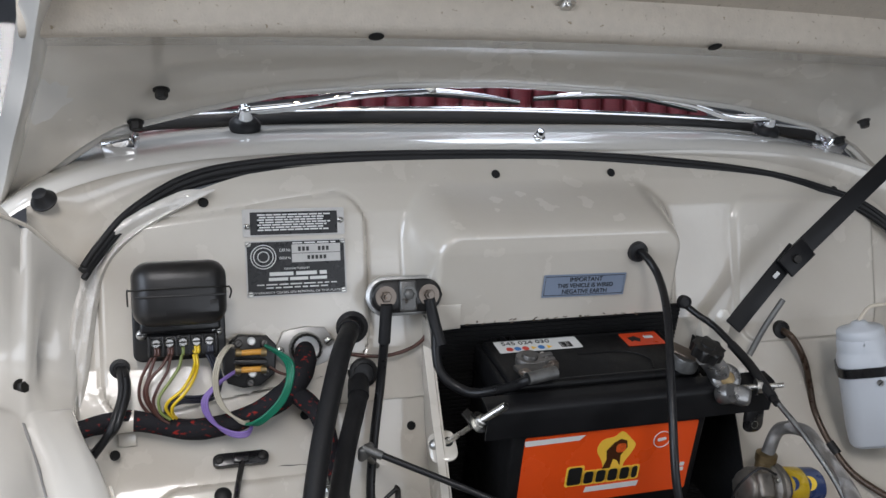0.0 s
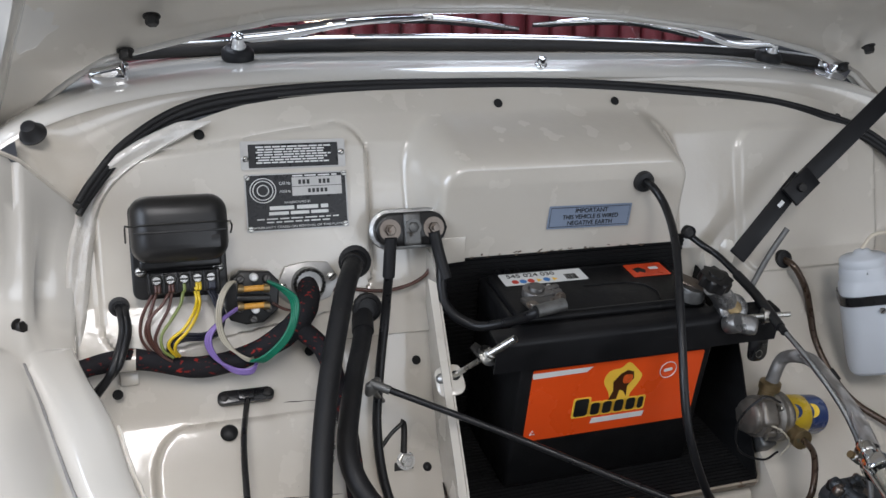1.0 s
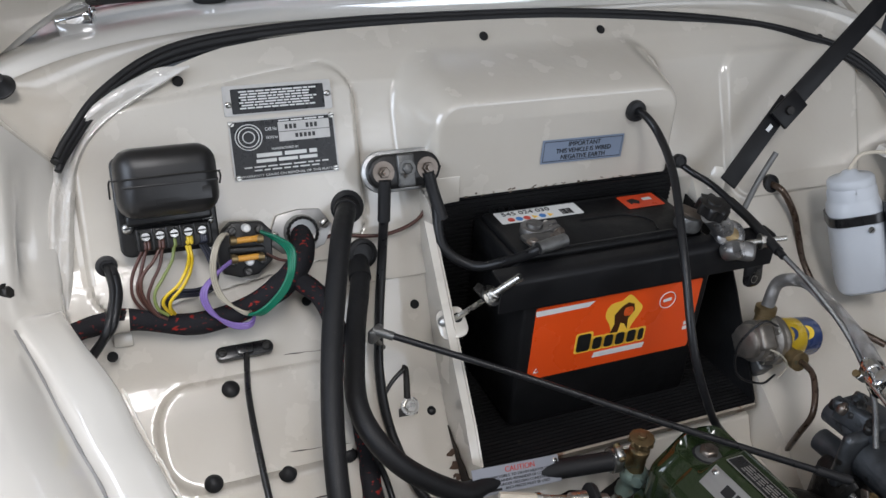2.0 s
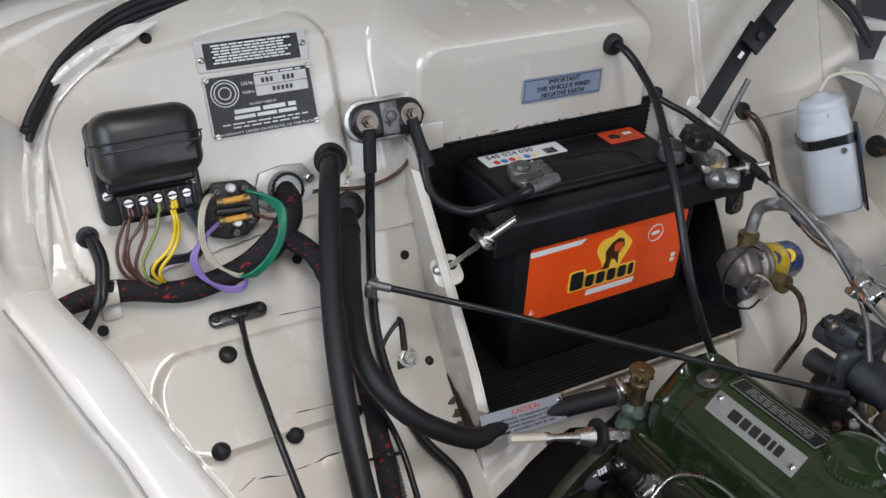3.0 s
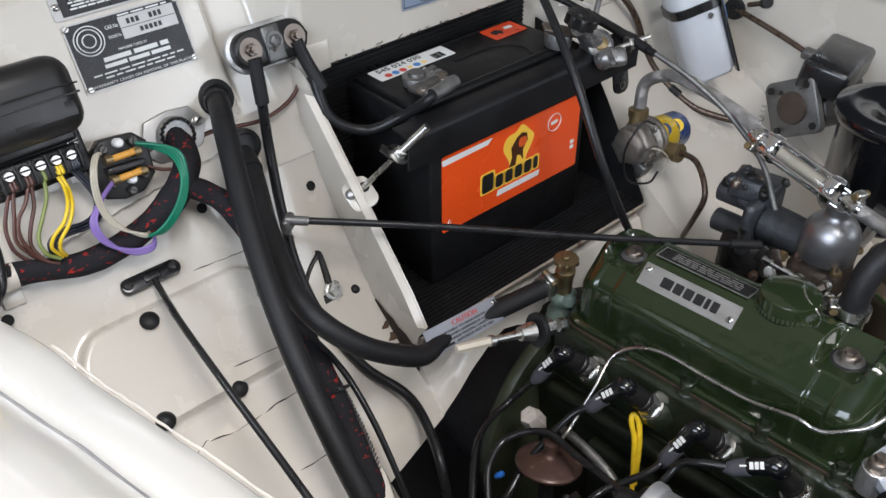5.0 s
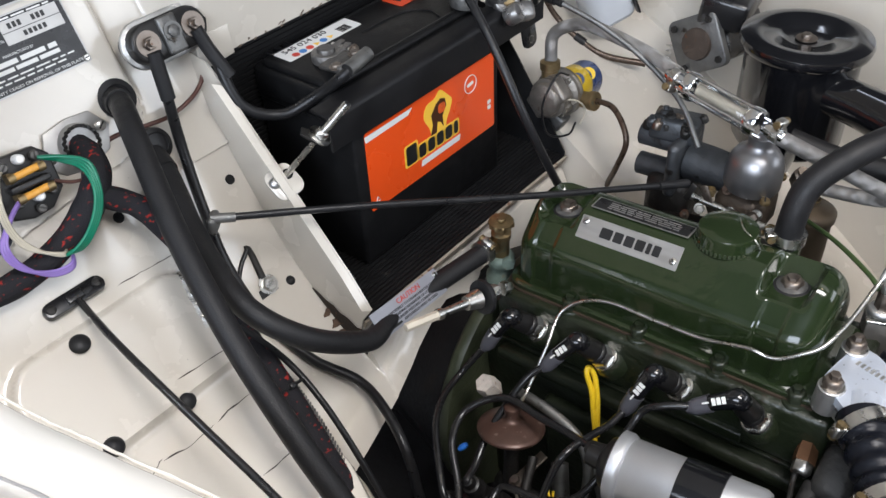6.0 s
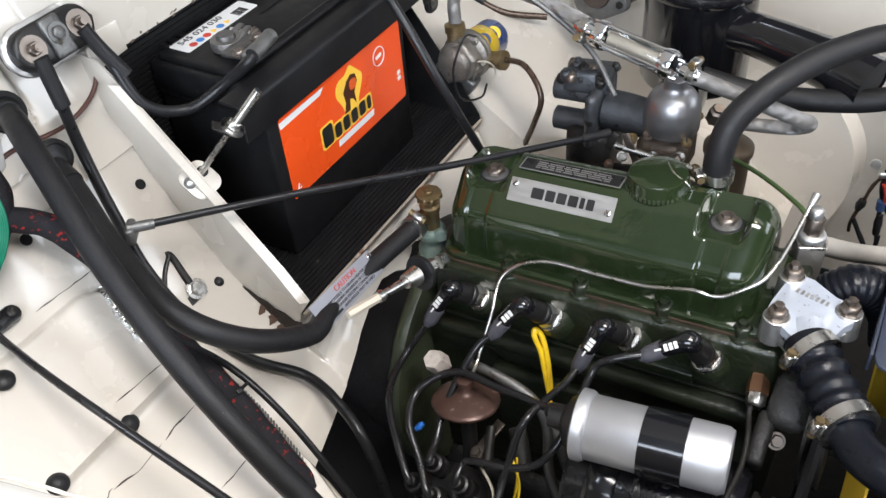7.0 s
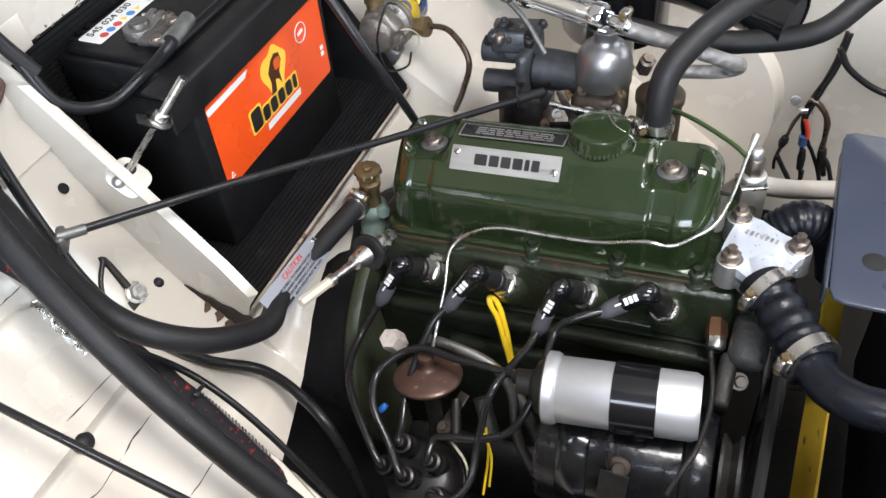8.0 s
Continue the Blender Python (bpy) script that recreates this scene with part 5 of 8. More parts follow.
part("throat", lathe([(0.014, 0.0035), (0.010, 0.0045), (0, 0.0045)], ringm, 20), DARK, gl)
part("collar", lathe([(0.013, 0.002), (0.0185, 0.002), (0.0185, 0.008), (0.016, 0.010), (0.013, 0.009)], ringm, 24), ALU, gl)
sp = bmesh.new()
tube([(0.0155 * math.cos(a * 0.7), 0.0155 * math.sin(a * 0.7), 0.011 + 0.002 * math.sin(a * 14)) for a in np.linspace(-1, 5.5, 160)], 0.0016, 5, 1, sp, curve=False)
sp.transform(ringm)
part("wire_wrap", sp, OILY, gl)
for x, y in ((-0.028, -0.001), (0.026, 0.006)):
    part("plate_screw", screw(ringm @ Matrix.Translation((x, y, 0.003)), 0.005, 0.0025), STEEL, gl)
settle(gl)
lm = thing("wiring_loom", "cloth-bound black wiring loom flecked with red", "wiring loom", at=(-0.3, 0.06, 0.80))
loom_main = [(-0.462, 0.090, 0.802), (-0.432, 0.093, 0.810), (-0.3953, 0.092, 0.8125), (-0.344, 0.088, 0.7990), (-0.3100, 0.087, 0.8000), (-0.2820, 0.086, 0.8085), (-0.2537, 0.088, 0.8216), (-0.2320, 0.094, 0.8375), (-0.2190, 0.108, 0.8530), (-0.214, 0.150, 0.858)]
part("main_run", tube(loom_main, [0.010, 0.010, 0.0105, 0.011, 0.011, 0.011, 0.012, 0.013, 0.012, 0.011], 14, 10, wobble=0.12), LOOM, lm)
part("branch", tube([(-0.238, 0.092, 0.834), (-0.224, 0.084, 0.826), (-0.2085, 0.070, 0.812), (-0.200, 0.050, 0.786), (-0.192, 0.022, 0.742), (-0.191, -0.01, 0.702), (-0.195, -0.05, 0.670), (-0.203, -0.10, 0.628), (-0.209, -0.15, 0.565), (-0.206, -0.19, 0.48), (-0.20, -0.23, 0.38)], [0.0105, 0.0105, 0.0105, 0.010, 0.0095, 0.0095, 0.010, 0.011, 0.012, 0.012, 0.012], 14, 8, wobble=0.12), LOOM, lm)
part("tape_wrap", tube([(-0.413, 0.093, 0.8115), (-0.404, 0.0925, 0.8125), (-0.3945, 0.092, 0.8122)], 0.0116, 14, 2), CREAM, lm, "pale tape wrap")
settle(lm)
tagged(part("loom_tab", box(on_wall(-0.402, 0.786, 0.004), 0.018, 0.014, 0.003, 0.001), CREAM), "cream bent retaining tab on the bulkhead", "tab")
grommet((-0.407, face_y(0.845) - 0.002, 0.847), HOLE_N, 0.0105, 0.006)
lw = thing("twin_cable", "pair of black cables leaving a bulkhead grommet", "cable", at=(-0.407, 0.14, 0.847))
for o in (0, 0.0042):
    part("cable_core", tube([(-0.409 + o, 0.143, 0.848), (-0.406 + o, 0.125, 0.8487), (-0.4045 + o, 0.108, 0.8435), (-0.4055 + o, 0.095, 0.838), (-0.4105 + o, 0.079, 0.829), (-0.416 + o, 0.069 + o * 0.5, 0.819), (-0.423 + o * 0.4, 0.065 + o, 0.808), (-0.435, 0.062 + o, 0.792), (-0.45, 0.058 + o, 0.768)], 0.0042, 8, 6), CABLE, lw)
settle(lw)

# heater hoses
grommet((-0.160, face_y(0.871) - 0.001, 0.871), HOLE_N, 0.0195, 0.012, "large black rubber heater-hose grommet")
grommet((-0.150, face_y(0.826) - 0.001, 0.826), HOLE_N, 0.017, 0.011, "large black rubber heater-hose grommet")
h1 = [(-0.160, 0.162, 0.869), (-0.166, 0.134, 0.876), (-0.187, 0.086, 0.866), (-0.221, 0.0, 0.812), (-0.243, -0.08, 0.757), (-0.252, -0.150, 0.695), (-0.250, -0.205, 0.625), (-0.246, -0.24, 0.54)]
hh = thing("heater_hose", "thick black rubber heater hose hanging from the bulkhead", "hose", "heater hoses", at=h1[0])
part("hose", tube(h1, 0.0107, 18, 10), HOSE, hh)
part("spigot", tube(h1[:2], 0.0126, 18, 2), RUBBER, hh)
settle(hh)
h2 = [(-0.150, 0.148, 0.824), (-0.160, 0.100, 0.812), (-0.188, 0.030, 0.785), (-0.208, -0.045, 0.762), (-0.184, -0.090, 0.728), (-0.125, -0.102, 0.683), (-0.090, -0.094, 0.6725), (-0.055, -0.0875, 0.6640), (0.0, -0.0890, 0.6615), (0.062, -0.099, 0.664)]
hh = thing("heater_hose", "thick black rubber heater hose sweeping to the water valve", "hose", "heater hoses", at=h2[0])
part("hose", tube(h2, 0.0105, 18, 10), HOSE, hh)
part("spigot", tube(h2[:2], 0.012, 18, 2), RUBBER, hh)
settle(hh)

# ---- engine ----
def ez(y, z):
    """The engine sits nose-up: heights are given at its middle."""
    return z - 0.07 * (y + 0.29)


EN = Vector((0, 0.07, 1)).normalized()


def ep(x, y, z):
    return Vector((x, y, ez(y, z)))


eng = thing("engine", "green four-cylinder engine with oily castings", "engine", at=(0.12, -0.29, 0.3))
CXM, CW = 0.1215, 0.0535


COVER = smooth_path([(x, 0, z) for x, z in ((-0.0535, 0), (-0.0533, 0.042), (-0.0505, 0.053), (-0.042, 0.062), (-0.030, 0.0735), (-0.018, 0.085), (-0.010, 0.0888), (0.0, 0.0895),
                                            (0.012, 0.0893), (0.024, 0.085), (0.045, 0.063), (0.0525, 0.048), (0.0535, 0))], 6)


def cover_point(a, y, f):
    """a: 0 at the near lower edge, 1 at the far one; f: the share of the full height at y."""
    d = 0.1553 - abs(y + 0.2853)
    k = a * (len(COVER) - 1)
    i = min(int(k), len(COVER) - 2)
    p = COVER[i].lerp(COVER[i + 1], k - i)
    r = 0.027
    corner = r * (1 - math.sqrt(max(0, 1 - max(0, 1 - d / r) ** 2))) / 0.0535
    px, pz = p.x * (1 - 0.85 * corner), p.z * f
    for by in (-0.166, -0.397):
        pad = 1 - ease(0.0165, 0.0235, math.hypot(y - by, 0.6 * max(0, px - 0.006)))
        floor_ = float(np.interp(px, (-0.003, 0.006, 0.020, 0.032), (0.0715, 0.0715, 0.0835, 0.088)))
        pz += pad * (min(pz, floor_) - pz)
        groove = 1 - ease(0.0095, 0.0125, abs(y - by))
        px *= 1 - 0.055 * groove * ease(0.02, 0.035, abs(px))
    return ep(CXM + px, y, 0.652 + pz)


def cover_rows():
    """Rows from end to end: upright end, round shoulder, flat top, shoulder, end."""
    r, h = 0.024, 0.0895
    half = [(0.0, (1 - r / h) * k / 6) for k in range(6)]
    half += [(r * (1 - math.cos(radians(9 * k))), 1 - (r / h) * (1 - math.sin(radians(9 * k)))) for k in range(11)]
    ends = [(-0.4406 + d, f) for d, f in half]
    middle = [(y, 1.0) for y in np.linspace(-0.4406 + r, -0.130 - r, 190)[1:-1]]
    return ends + middle + [(-0.130 - d, f) for d, f in reversed(half)]


cover = part("rocker_cover", sheet([[cover_point(a, y, f) for a in np.linspace(0, 1, 73)] for y, f in cover_rows()]), GREEN, eng, "glossy green pressed rocker cover")
part("cover_flange", slab(round_rect(0.118, 0.338, 0.02), 0.005, axes(ep(CXM, -0.2935, 0.6465), EN, (1, 0, 0)), 0.0012), GREEN, eng)
part("cork_gasket", slab(round_rect(0.122, 0.342, 0.02), 0.003, axes(ep(CXM, -0.2935, 0.6432), EN, (1, 0, 0))), RUST, eng, "rusty brown gasket edge")
for by in (-0.166, -0.397):
    m = axes(ep(CXM - 0.003, by, 0.7195), EN)
    bt = part("cover_bolt", lathe([(0, 0.004), (0.010, 0.004), (0.010, 0.010), (0.008, 0.012), (0.0052, 0.012), (0.005, 0.0145), (0, 0.0145)], m, 6), BROWNSTEEL, eng, "brown-tinged domed bolt on a rubber washer")
    part("rubber_washer", lathe([(0.012, -0.004), (0.019, -0.003), (0.020, 0.001), (0.016, 0.004), (0.010, 0.005), (0, 0.005)], m, 24), RUBBER, bt)
    part("cup_washer", lathe([(0.013, 0.003), (0.0135, 0.005), (0.0085, 0.007), (0, 0.007)], m, 20), ALU_DARK, bt)
# name plate and advice plate on the near shoulder
nm = axes(ep(0.0950, -0.247, 0.7285), Vector((-0.69, 0.05, 0.72)), (0, -1, 0.07))
npl = part("name_plate", slab(round_rect(0.108, 0.0235, 0.001), 0.001, nm), PLATE_ALU, cover, "aluminium name plate with dark blocks", smooth=False)
x = -0.030
for w_, h_ in ((0.0125, 0.0105), (0.0095, 0.0105), (0.0095, 0.0105), (0.0095, 0.0105), (0.0045, 0.0105), (0.0075, 0.0105)):
    part("name_block", slab(round_rect(w_, h_, 0.0012), 0.0004, nm @ Matrix.Translation((x + w_ / 2, 0, 0.001))), BLACKPRINT, npl, smooth=False)
    x += w_ + 0.0022
for q_ in (-0.0485, 0.0485):
    part("plate_rivet", screw(nm @ Matrix.Translation((q_, 0.006 if q_ < 0 else -0.004, 0.001)), 0.0035, 0.0018), STEEL, eng)
am = axes(ep(0.1205, -0.247, 0.7425), Vector((0.0, 0.07, 1)), (0, -1, 0.07))
part("advice_plate", slab(round_rect(0.101, 0.0165, 0.001), 0.001, am), PLATE_BLACK, eng, "dark etched advice plate", smooth=False)
tagged(bars([words(0.0046 - k * 0.003, 0.0013, -0.036, 0.040, 40 + k, 0.011, 0.0016) for k in range(4)], am @ Matrix.Translation((0, 0, 0.0012)), PLATE_ALU, eng), kind="stuff")
part("plate_rim", slab(round_rect(0.104, 0.019, 0.001), 0.0006, am), PLATE_ALU, eng, smooth=False)
# oil filler
fm_ = axes(ep(0.130, -0.329, 0.7215), Vector((0.02, 0.05, 1)))
part("filler_neck", lathe([(0.029, -0.03), (0.0285, 0.0), (0.027, 0.006), (0.0262, 0.012), (0.0262, 0.018)], fm_, 32), GREEN, eng)
kn = [(0.0262, 0.015), (0.0285, 0.016), (0.0288, 0.0175), (0.0288, 0.0215), (0.0278, 0.0235), (0.0280, 0.0300), (0.0265, 0.0335), (0.020, 0.0350), (0.010, 0.0357), (0, 0.036)]
cap = part("filler_cap", lathe(kn, fm_, 36), GREEN, eng, "round green oil filler cap")
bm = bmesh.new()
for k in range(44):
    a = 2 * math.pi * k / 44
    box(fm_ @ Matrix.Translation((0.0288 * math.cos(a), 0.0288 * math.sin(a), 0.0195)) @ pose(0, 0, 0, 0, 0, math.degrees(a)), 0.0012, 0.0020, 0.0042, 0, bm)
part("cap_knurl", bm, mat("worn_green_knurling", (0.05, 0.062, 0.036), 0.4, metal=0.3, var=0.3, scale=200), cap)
wl = tube([(-0.006, -0.020, 0.034), (-0.014, 0.004, 0.036), (-0.028, 0.012, 0.028), (-0.033, 0.006, 0.006), (-0.028, -0.004, -0.004), (-0.024, -0.012, -0.002)], 0.0008, 6, 8)
wl.transform(fm_ @ pose(0, 0, 0, 0, 0, 60))
part("retaining_wire", wl, STEEL, eng)
# breather stub
part("breather_stub", lathe([(0.0125, -0.004), (0.0125, 0.012), (0.0118, 0.016), (0, 0.016)], axes(ep(0.158, -0.374, 0.722), Vector((0.08, 0, 1))), 18), GREEN, eng)

# cylinder head and block
def casting(name, x0, x1, y0, y1, z0, z1, material, bev=0.006, label=""):
    m = axes(ep((x0 + x1) / 2, (y0 + y1) / 2, (z0 + z1) / 2), EN, (1, 0, 0))
    return part(name, box(m, x1 - x0, abs(y1 - y0), z1 - z0, bev, seg=3), material, eng, label)


casting("cylinder_head", 0.052, 0.20, -0.475, -0.122, 0.577, 0.6435, GREEN_DIRTY, 0.006, "green cylinder head casting stained with oil")
casting("head_gasket", 0.050, 0.202, -0.477, -0.120, 0.573, 0.5775, BLOCK, 0.001)
casting("cylinder_block", 0.046, 0.215, -0.48, -0.115, 0.34, 0.5735, BLOCK, 0.008, "dark green engine block")
casting("block_ledge", 0.036, 0.06, -0.47, -0.13, 0.556, 0.573, BLOCK, 0.006)
casting("side_cover", 0.034, 0.05, -0.335, -0.20, 0.40, 0.53, BLOCK, 0.006)
casting("cast_pad", 0.046, 0.054, -0.405, -0.335, 0.582, 0.594, GREEN_DIRTY, 0.002)
casting("sump", 0.03, 0.22, -0.46, -0.12, 0.22, 0.34, OILY, 0.02)
for y in (-0.205, -0.283, -0.365, -0.437):
    m = axes(ep(0.0665, y, 0.6435), EN)
    st_ = part("head_boss", lathe([(0.0135, -0.012), (0.0125, 0), (0.011, 0.002), (0, 0.002)], m, 18), GREEN_DIRTY, eng)
    part("head_nut", lathe([(0, 0.002), (0.0085, 0.002), (0.0085, 0.011), (0.0070, 0.0125), (0.0045, 0.0125), (0.0045, 0.017), (0, 0.0175)], m, 6), GREEN_DIRTY, eng)

# ignition: plugs, caps and leads
PLUGS = (((0.045, -0.178, 0.611), (0.024, -0.163, 0.633), (0.006, -0.141, 0.593)),
         ((0.045, -0.258, 0.617), (0.024, -0.242, 0.644), (0.004, -0.216, 0.611)),
         ((0.045, -0.338, 0.627), (0.024, -0.324, 0.651), (0.004, -0.306, 0.607)),
         ((0.045, -0.413, 0.634), (0.022, -0.402, 0.671), (0.007, -0.367, 0.652)))
LEADS = (((-0.014, -0.125, 0.562), (-0.050, -0.128, 0.558), (-0.0831, -0.1444, 0.56), (-0.1155, -0.1735, 0.55), (-0.1361, -0.1963, 0.5368), (-0.1289, -0.1971, 0.5225)),
         ((-0.014, -0.204, 0.598), (-0.0626, -0.1973, 0.565), (-0.0928, -0.2025, 0.548), (-0.1142, -0.2073, 0.5462), (-0.1079, -0.208, 0.5337)),
         ((-0.018, -0.303, 0.606), (-0.0746, -0.2898, 0.61), (-0.1009, -0.283, 0.565), (-0.1301, -0.285, 0.545), (-0.1486, -0.274, 0.535), (-0.1492, -0.2526, 0.5311), (-0.1438, -0.2532, 0.5204)),
         ((-0.006, -0.345, 0.650), (-0.014, -0.328, 0.632), (-0.062, -0.3237, 0.6), (-0.0893, -0.3111, 0.578), (-0.0998, -0.2848, 0.566), (-0.1029, -0.2554, 0.56), (-0.1055, -0.2407, 0.553), (-0.1224, -0.24, 0.5439), (-0.1161, -0.2407, 0.5314)))
for k, ((hx_, el, bo), lead) in enumerate(zip(PLUGS, LEADS)):
    h_, e_, b_ = Vector(hx_), Vector(el), Vector(bo)
    ax = (e_ - h_).normalized()
    sp = thing("spark_plug", "spark plug screwed into the green cylinder head", "spark plug", "spark plugs", at=tuple(h_))
    m = axes(h_ - ax * 0.006, ax)
    L_ = (e_ - h_).length + 0.006
    part("boss", lathe([(0.018, -0.014), (0.0175, -0.002), (0.015, 0.002), (0, 0.002)], m, 20), GREEN_DIRTY, sp)
    part("gasket_ring", lathe([(0.0135, 0.001), (0.0145, 0.003), (0.0135, 0.005), (0, 0.005)], m, 20), STEEL, sp)
    part("hex", lathe([(0, 0.004), (0.0125, 0.004), (0.0125, 0.011), (0.0112, 0.0135), (0, 0.0135)], m, 6), STEEL, sp)
    part("insulator", lathe([(0.0085, 0.013), (0.008, 0.018), (0, 0.018)], m, 16), WHITE, sp, "white ceramic insulator")
    settle(sp)
    ld = thing("ignition_lead", "black ignition lead with a moulded elbow plug cap", "ignition lead", "ignition leads", at=tuple(e_))
    part("cap_skirt", lathe([(0.0095, 0.0145), (0.0112, 0.0150), (0.0115, 0.0185), (0.0100, 0.0200), (0.0112, 0.0215), (0.0110, 0.0250), (0.0098, L_ - 0.004), (0.0095, L_ + 0.002)], m, 20), BAKELITE, ld)
    part("elbow", tube([e_ - ax * 0.008, e_ + ax * 0.003, e_ + ax * 0.004 + (b_ - e_).normalized() * 0.009, e_.lerp(b_, 0.62) + ax * 0.003], [0.0095, 0.010, 0.0085, 0.0072], 14, 6), BLACKGLOSS, ld)
    d = (b_ - e_).normalized()
    part("boot", tube([e_.lerp(b_, 0.55) + ax * 0.003, e_.lerp(b_, 0.9), b_ + d * 0.004], [0.0082, 0.0078, 0.0045], 12, 5), mat("grey_rubber_boot", (0.075, 0.075, 0.088), 0.5, var=0.15) if k == 0 else bpy.data.materials["grey_rubber_boot"], ld, "grey rubber boot")
    upv = Vector((-0.62, -0.15, 0.77))
    sd = d.cross(upv).normalized()
    nv = sd.cross(d).normalized()
    if nv.dot(upv) < 0:
        nv, sd = -nv, -sd
    pm = axes(e_.lerp(b_, 0.34) + ax * 0.003 + nv * 0.0088, nv, d)
    for q_ in (-0.0045, 0.0, 0.0045):
        part("white_mark", slab(round_rect(0.0034, 0.0062, 0.0006), 0.0006, pm @ Matrix.Translation((q_, 0, 0))), WHITE, ld, smooth=False)
    part("white_mark", slab(round_rect(0.006, 0.0016, 0.0005), 0.0006, pm @ Matrix.Translation((0.012, 0, -0.001))), WHITE, ld, smooth=False)
    part("cable", tube([b_ - d * 0.004, *lead], 0.0037, 10, 8), LEADBLACK, ld)
    settle(ld)
cl_ = thing("coil_lead", "black high-tension lead from coil to distributor", "ignition lead", "ignition leads", at=(-0.07, -0.32, 0.62))
part("cable", tube([(-0.068, -0.325, 0.626), (-0.055, -0.297, 0.613), (-0.0448, -0.2443, 0.6), (-0.0394, -0.1981, 0.592), (-0.0643, -0.1699, 0.578), (-0.095, -0.1752, 0.566), (-0.1201, -0.2005, 0.548), (-0.1404, -0.2191, 0.5359), (-0.1332, -0.2199, 0.5216)], 0.0038, 10, 8), LEADBLACK, cl_)
part("boot", tube([(-0.067, -0.337, 0.628), (-0.066, -0.325, 0.626), (-0.06, -0.308, 0.618)], [0.011, 0.0105, 0.0075], 12, 5), RUBBER, cl_)
settle(cl_)

# distributor
di = thing("distributor", "black-capped distributor with brown vacuum unit", "distributor", at=(-0.09, -0.225, 0.42))
dm = axes((-0.092, -0.2266, 0.4475), (-0.45, 0.05, 0.89))
part("body", lathe([(0.02, -0.03), (0.022, 0), (0.032, 0.012), (0.034, 0.03), (0, 0.03)], dm, 24), OILY, di)
part("cap_body", lathe([(0.037, 0.020), (0.0385, 0.034), (0.0375, 0.046), (0.034, 0.055), (0.026, 0.060), (0, 0.061)], dm, 32), BAKELITE, di)
for at in ((-0.1298, -0.197, 0.5243), (-0.1088, -0.2079, 0.5355), (-0.117, -0.2406, 0.5332), (-0.1438, -0.2532, 0.5204), (-0.1341, -0.2198, 0.5234)):
    tw = part("cap_tower", lathe([(0.0098, -0.034), (0.0095, -0.020), (0.0092, -0.016), (0, -0.016)], axes(at, (-0.45, 0.05, 0.89)), 14), BAKELITE, di)
    part("rubber_boot", lathe([(0.0100, -0.0175), (0.0108, -0.0165), (0.0108, -0.0125), (0.0096, -0.0115), (0.0088, -0.002), (0.0094, -0.001), (0.0094, 0.002), (0.0070, 0.003), (0.0052, 0.012), (0.0036, 0.0125), (0, 0.0125)], axes(at, (-0.45, 0.05, 0.89)), 16), BAKELITE, tw)
for s in (-1, 1):
    part("spring_clip", box(dm @ Matrix.Translation((0.0375 * s, 0, 0.032)), 0.0015, 0.009, 0.03, 0.0004), STEEL, di)
vm = axes((-0.046, -0.211, 0.563), (0.2, 0.1, 1))
part("vacuum_disc", lathe([(0.0, -0.012), (0.016, -0.010), (0.030, -0.004), (0.0335, -0.002), (0.0342, 0.0), (0.0335, 0.0016), (0.0300, 0.0032), (0.0225, 0.0068), (0.0150, 0.0088), (0.0095, 0.0098), (0.0072, 0.0118), (0.0064, 0.0150), (0.0064, 0.0195), (0.0082, 0.0205), (0.0082, 0.0245), (0.0055, 0.0262), (0, 0.0262)], vm, 40), mat("brown_lacquered_capsule", (0.095, 0.052, 0.040), 0.42, metal=0.45, coat=0.25, var=0.35, scale=70, spots=0.34, spot_color=(0.2, 0.15, 0.125), spot_scale=140), di, "brown lacquered vacuum capsule")
part("advance_rod", tube([(-0.044, -0.210, 0.555), (-0.052, -0.216, 0.52), (-0.06, -0.22, 0.47)], 0.008, 10, 4), OILY, di)
part("clamp_strap", box(axes((-0.048, -0.2355, 0.518), (-0.35, 0.2, 0.9), (-0.79, 0.22, -0.62)), 0.042, 0.011, 0.0025, 0.0006), BROWNSTEEL, di, "rusty spring clamp")
part("clamp_screw", hexhead(axes((-0.064, -0.231, 0.510), (-0.35, 0.2, 0.9)), 0.005, 0.006, 0.008), BROWNSTEEL, di)
part("cap_rim", lathe([(0.0375, 0.018), (0.0408, 0.020), (0.0408, 0.024), (0.0385, 0.027)], dm, 32), BLACKGLOSS, di)
part("condenser", lathe([(0, -0.02), (0.009, -0.018), (0.009, 0.018), (0, 0.02)], axes((-0.03, -0.262, 0.50), (0.5, 0.4, 0.7)), 14), ALU_DARK, di)
part("vernier_screw", tube([(-0.045, -0.238, 0.535), (-0.075, -0.248, 0.52)], 0.005, 8, 1, curve=False), OILY, di)
settle(di)
tagged(part("wire_terminal", tube([(-0.0722, -0.1747, 0.535), (-0.0751, -0.1719, 0.532), (-0.0774, -0.1687, 0.528)], [0.0024, 0.0036, 0.0036, 0.0026], 8, 3), mat("blue_plastic_terminal", (0.02, 0.15, 0.55), 0.4, var=0.1)), "blue insulated spade terminal beside the distributor", "terminal")
tagged(part("fuel_plug", lathe([(0.0118, -0.02), (0.0118, 0.0), (0.010, 0.004), (0, 0.004)], axes((-0.02, -0.160, 0.570), (-0.5, 0.1, 0.85)), 6), mat("white_corroded_cap", (0.42, 0.38, 0.34), 0.7, var=0.3, scale=200, spots=0.3, spot_color=(0.16, 0.09, 0.06), spot_scale=150)), "white corroded hex plug on the engine", "plug")

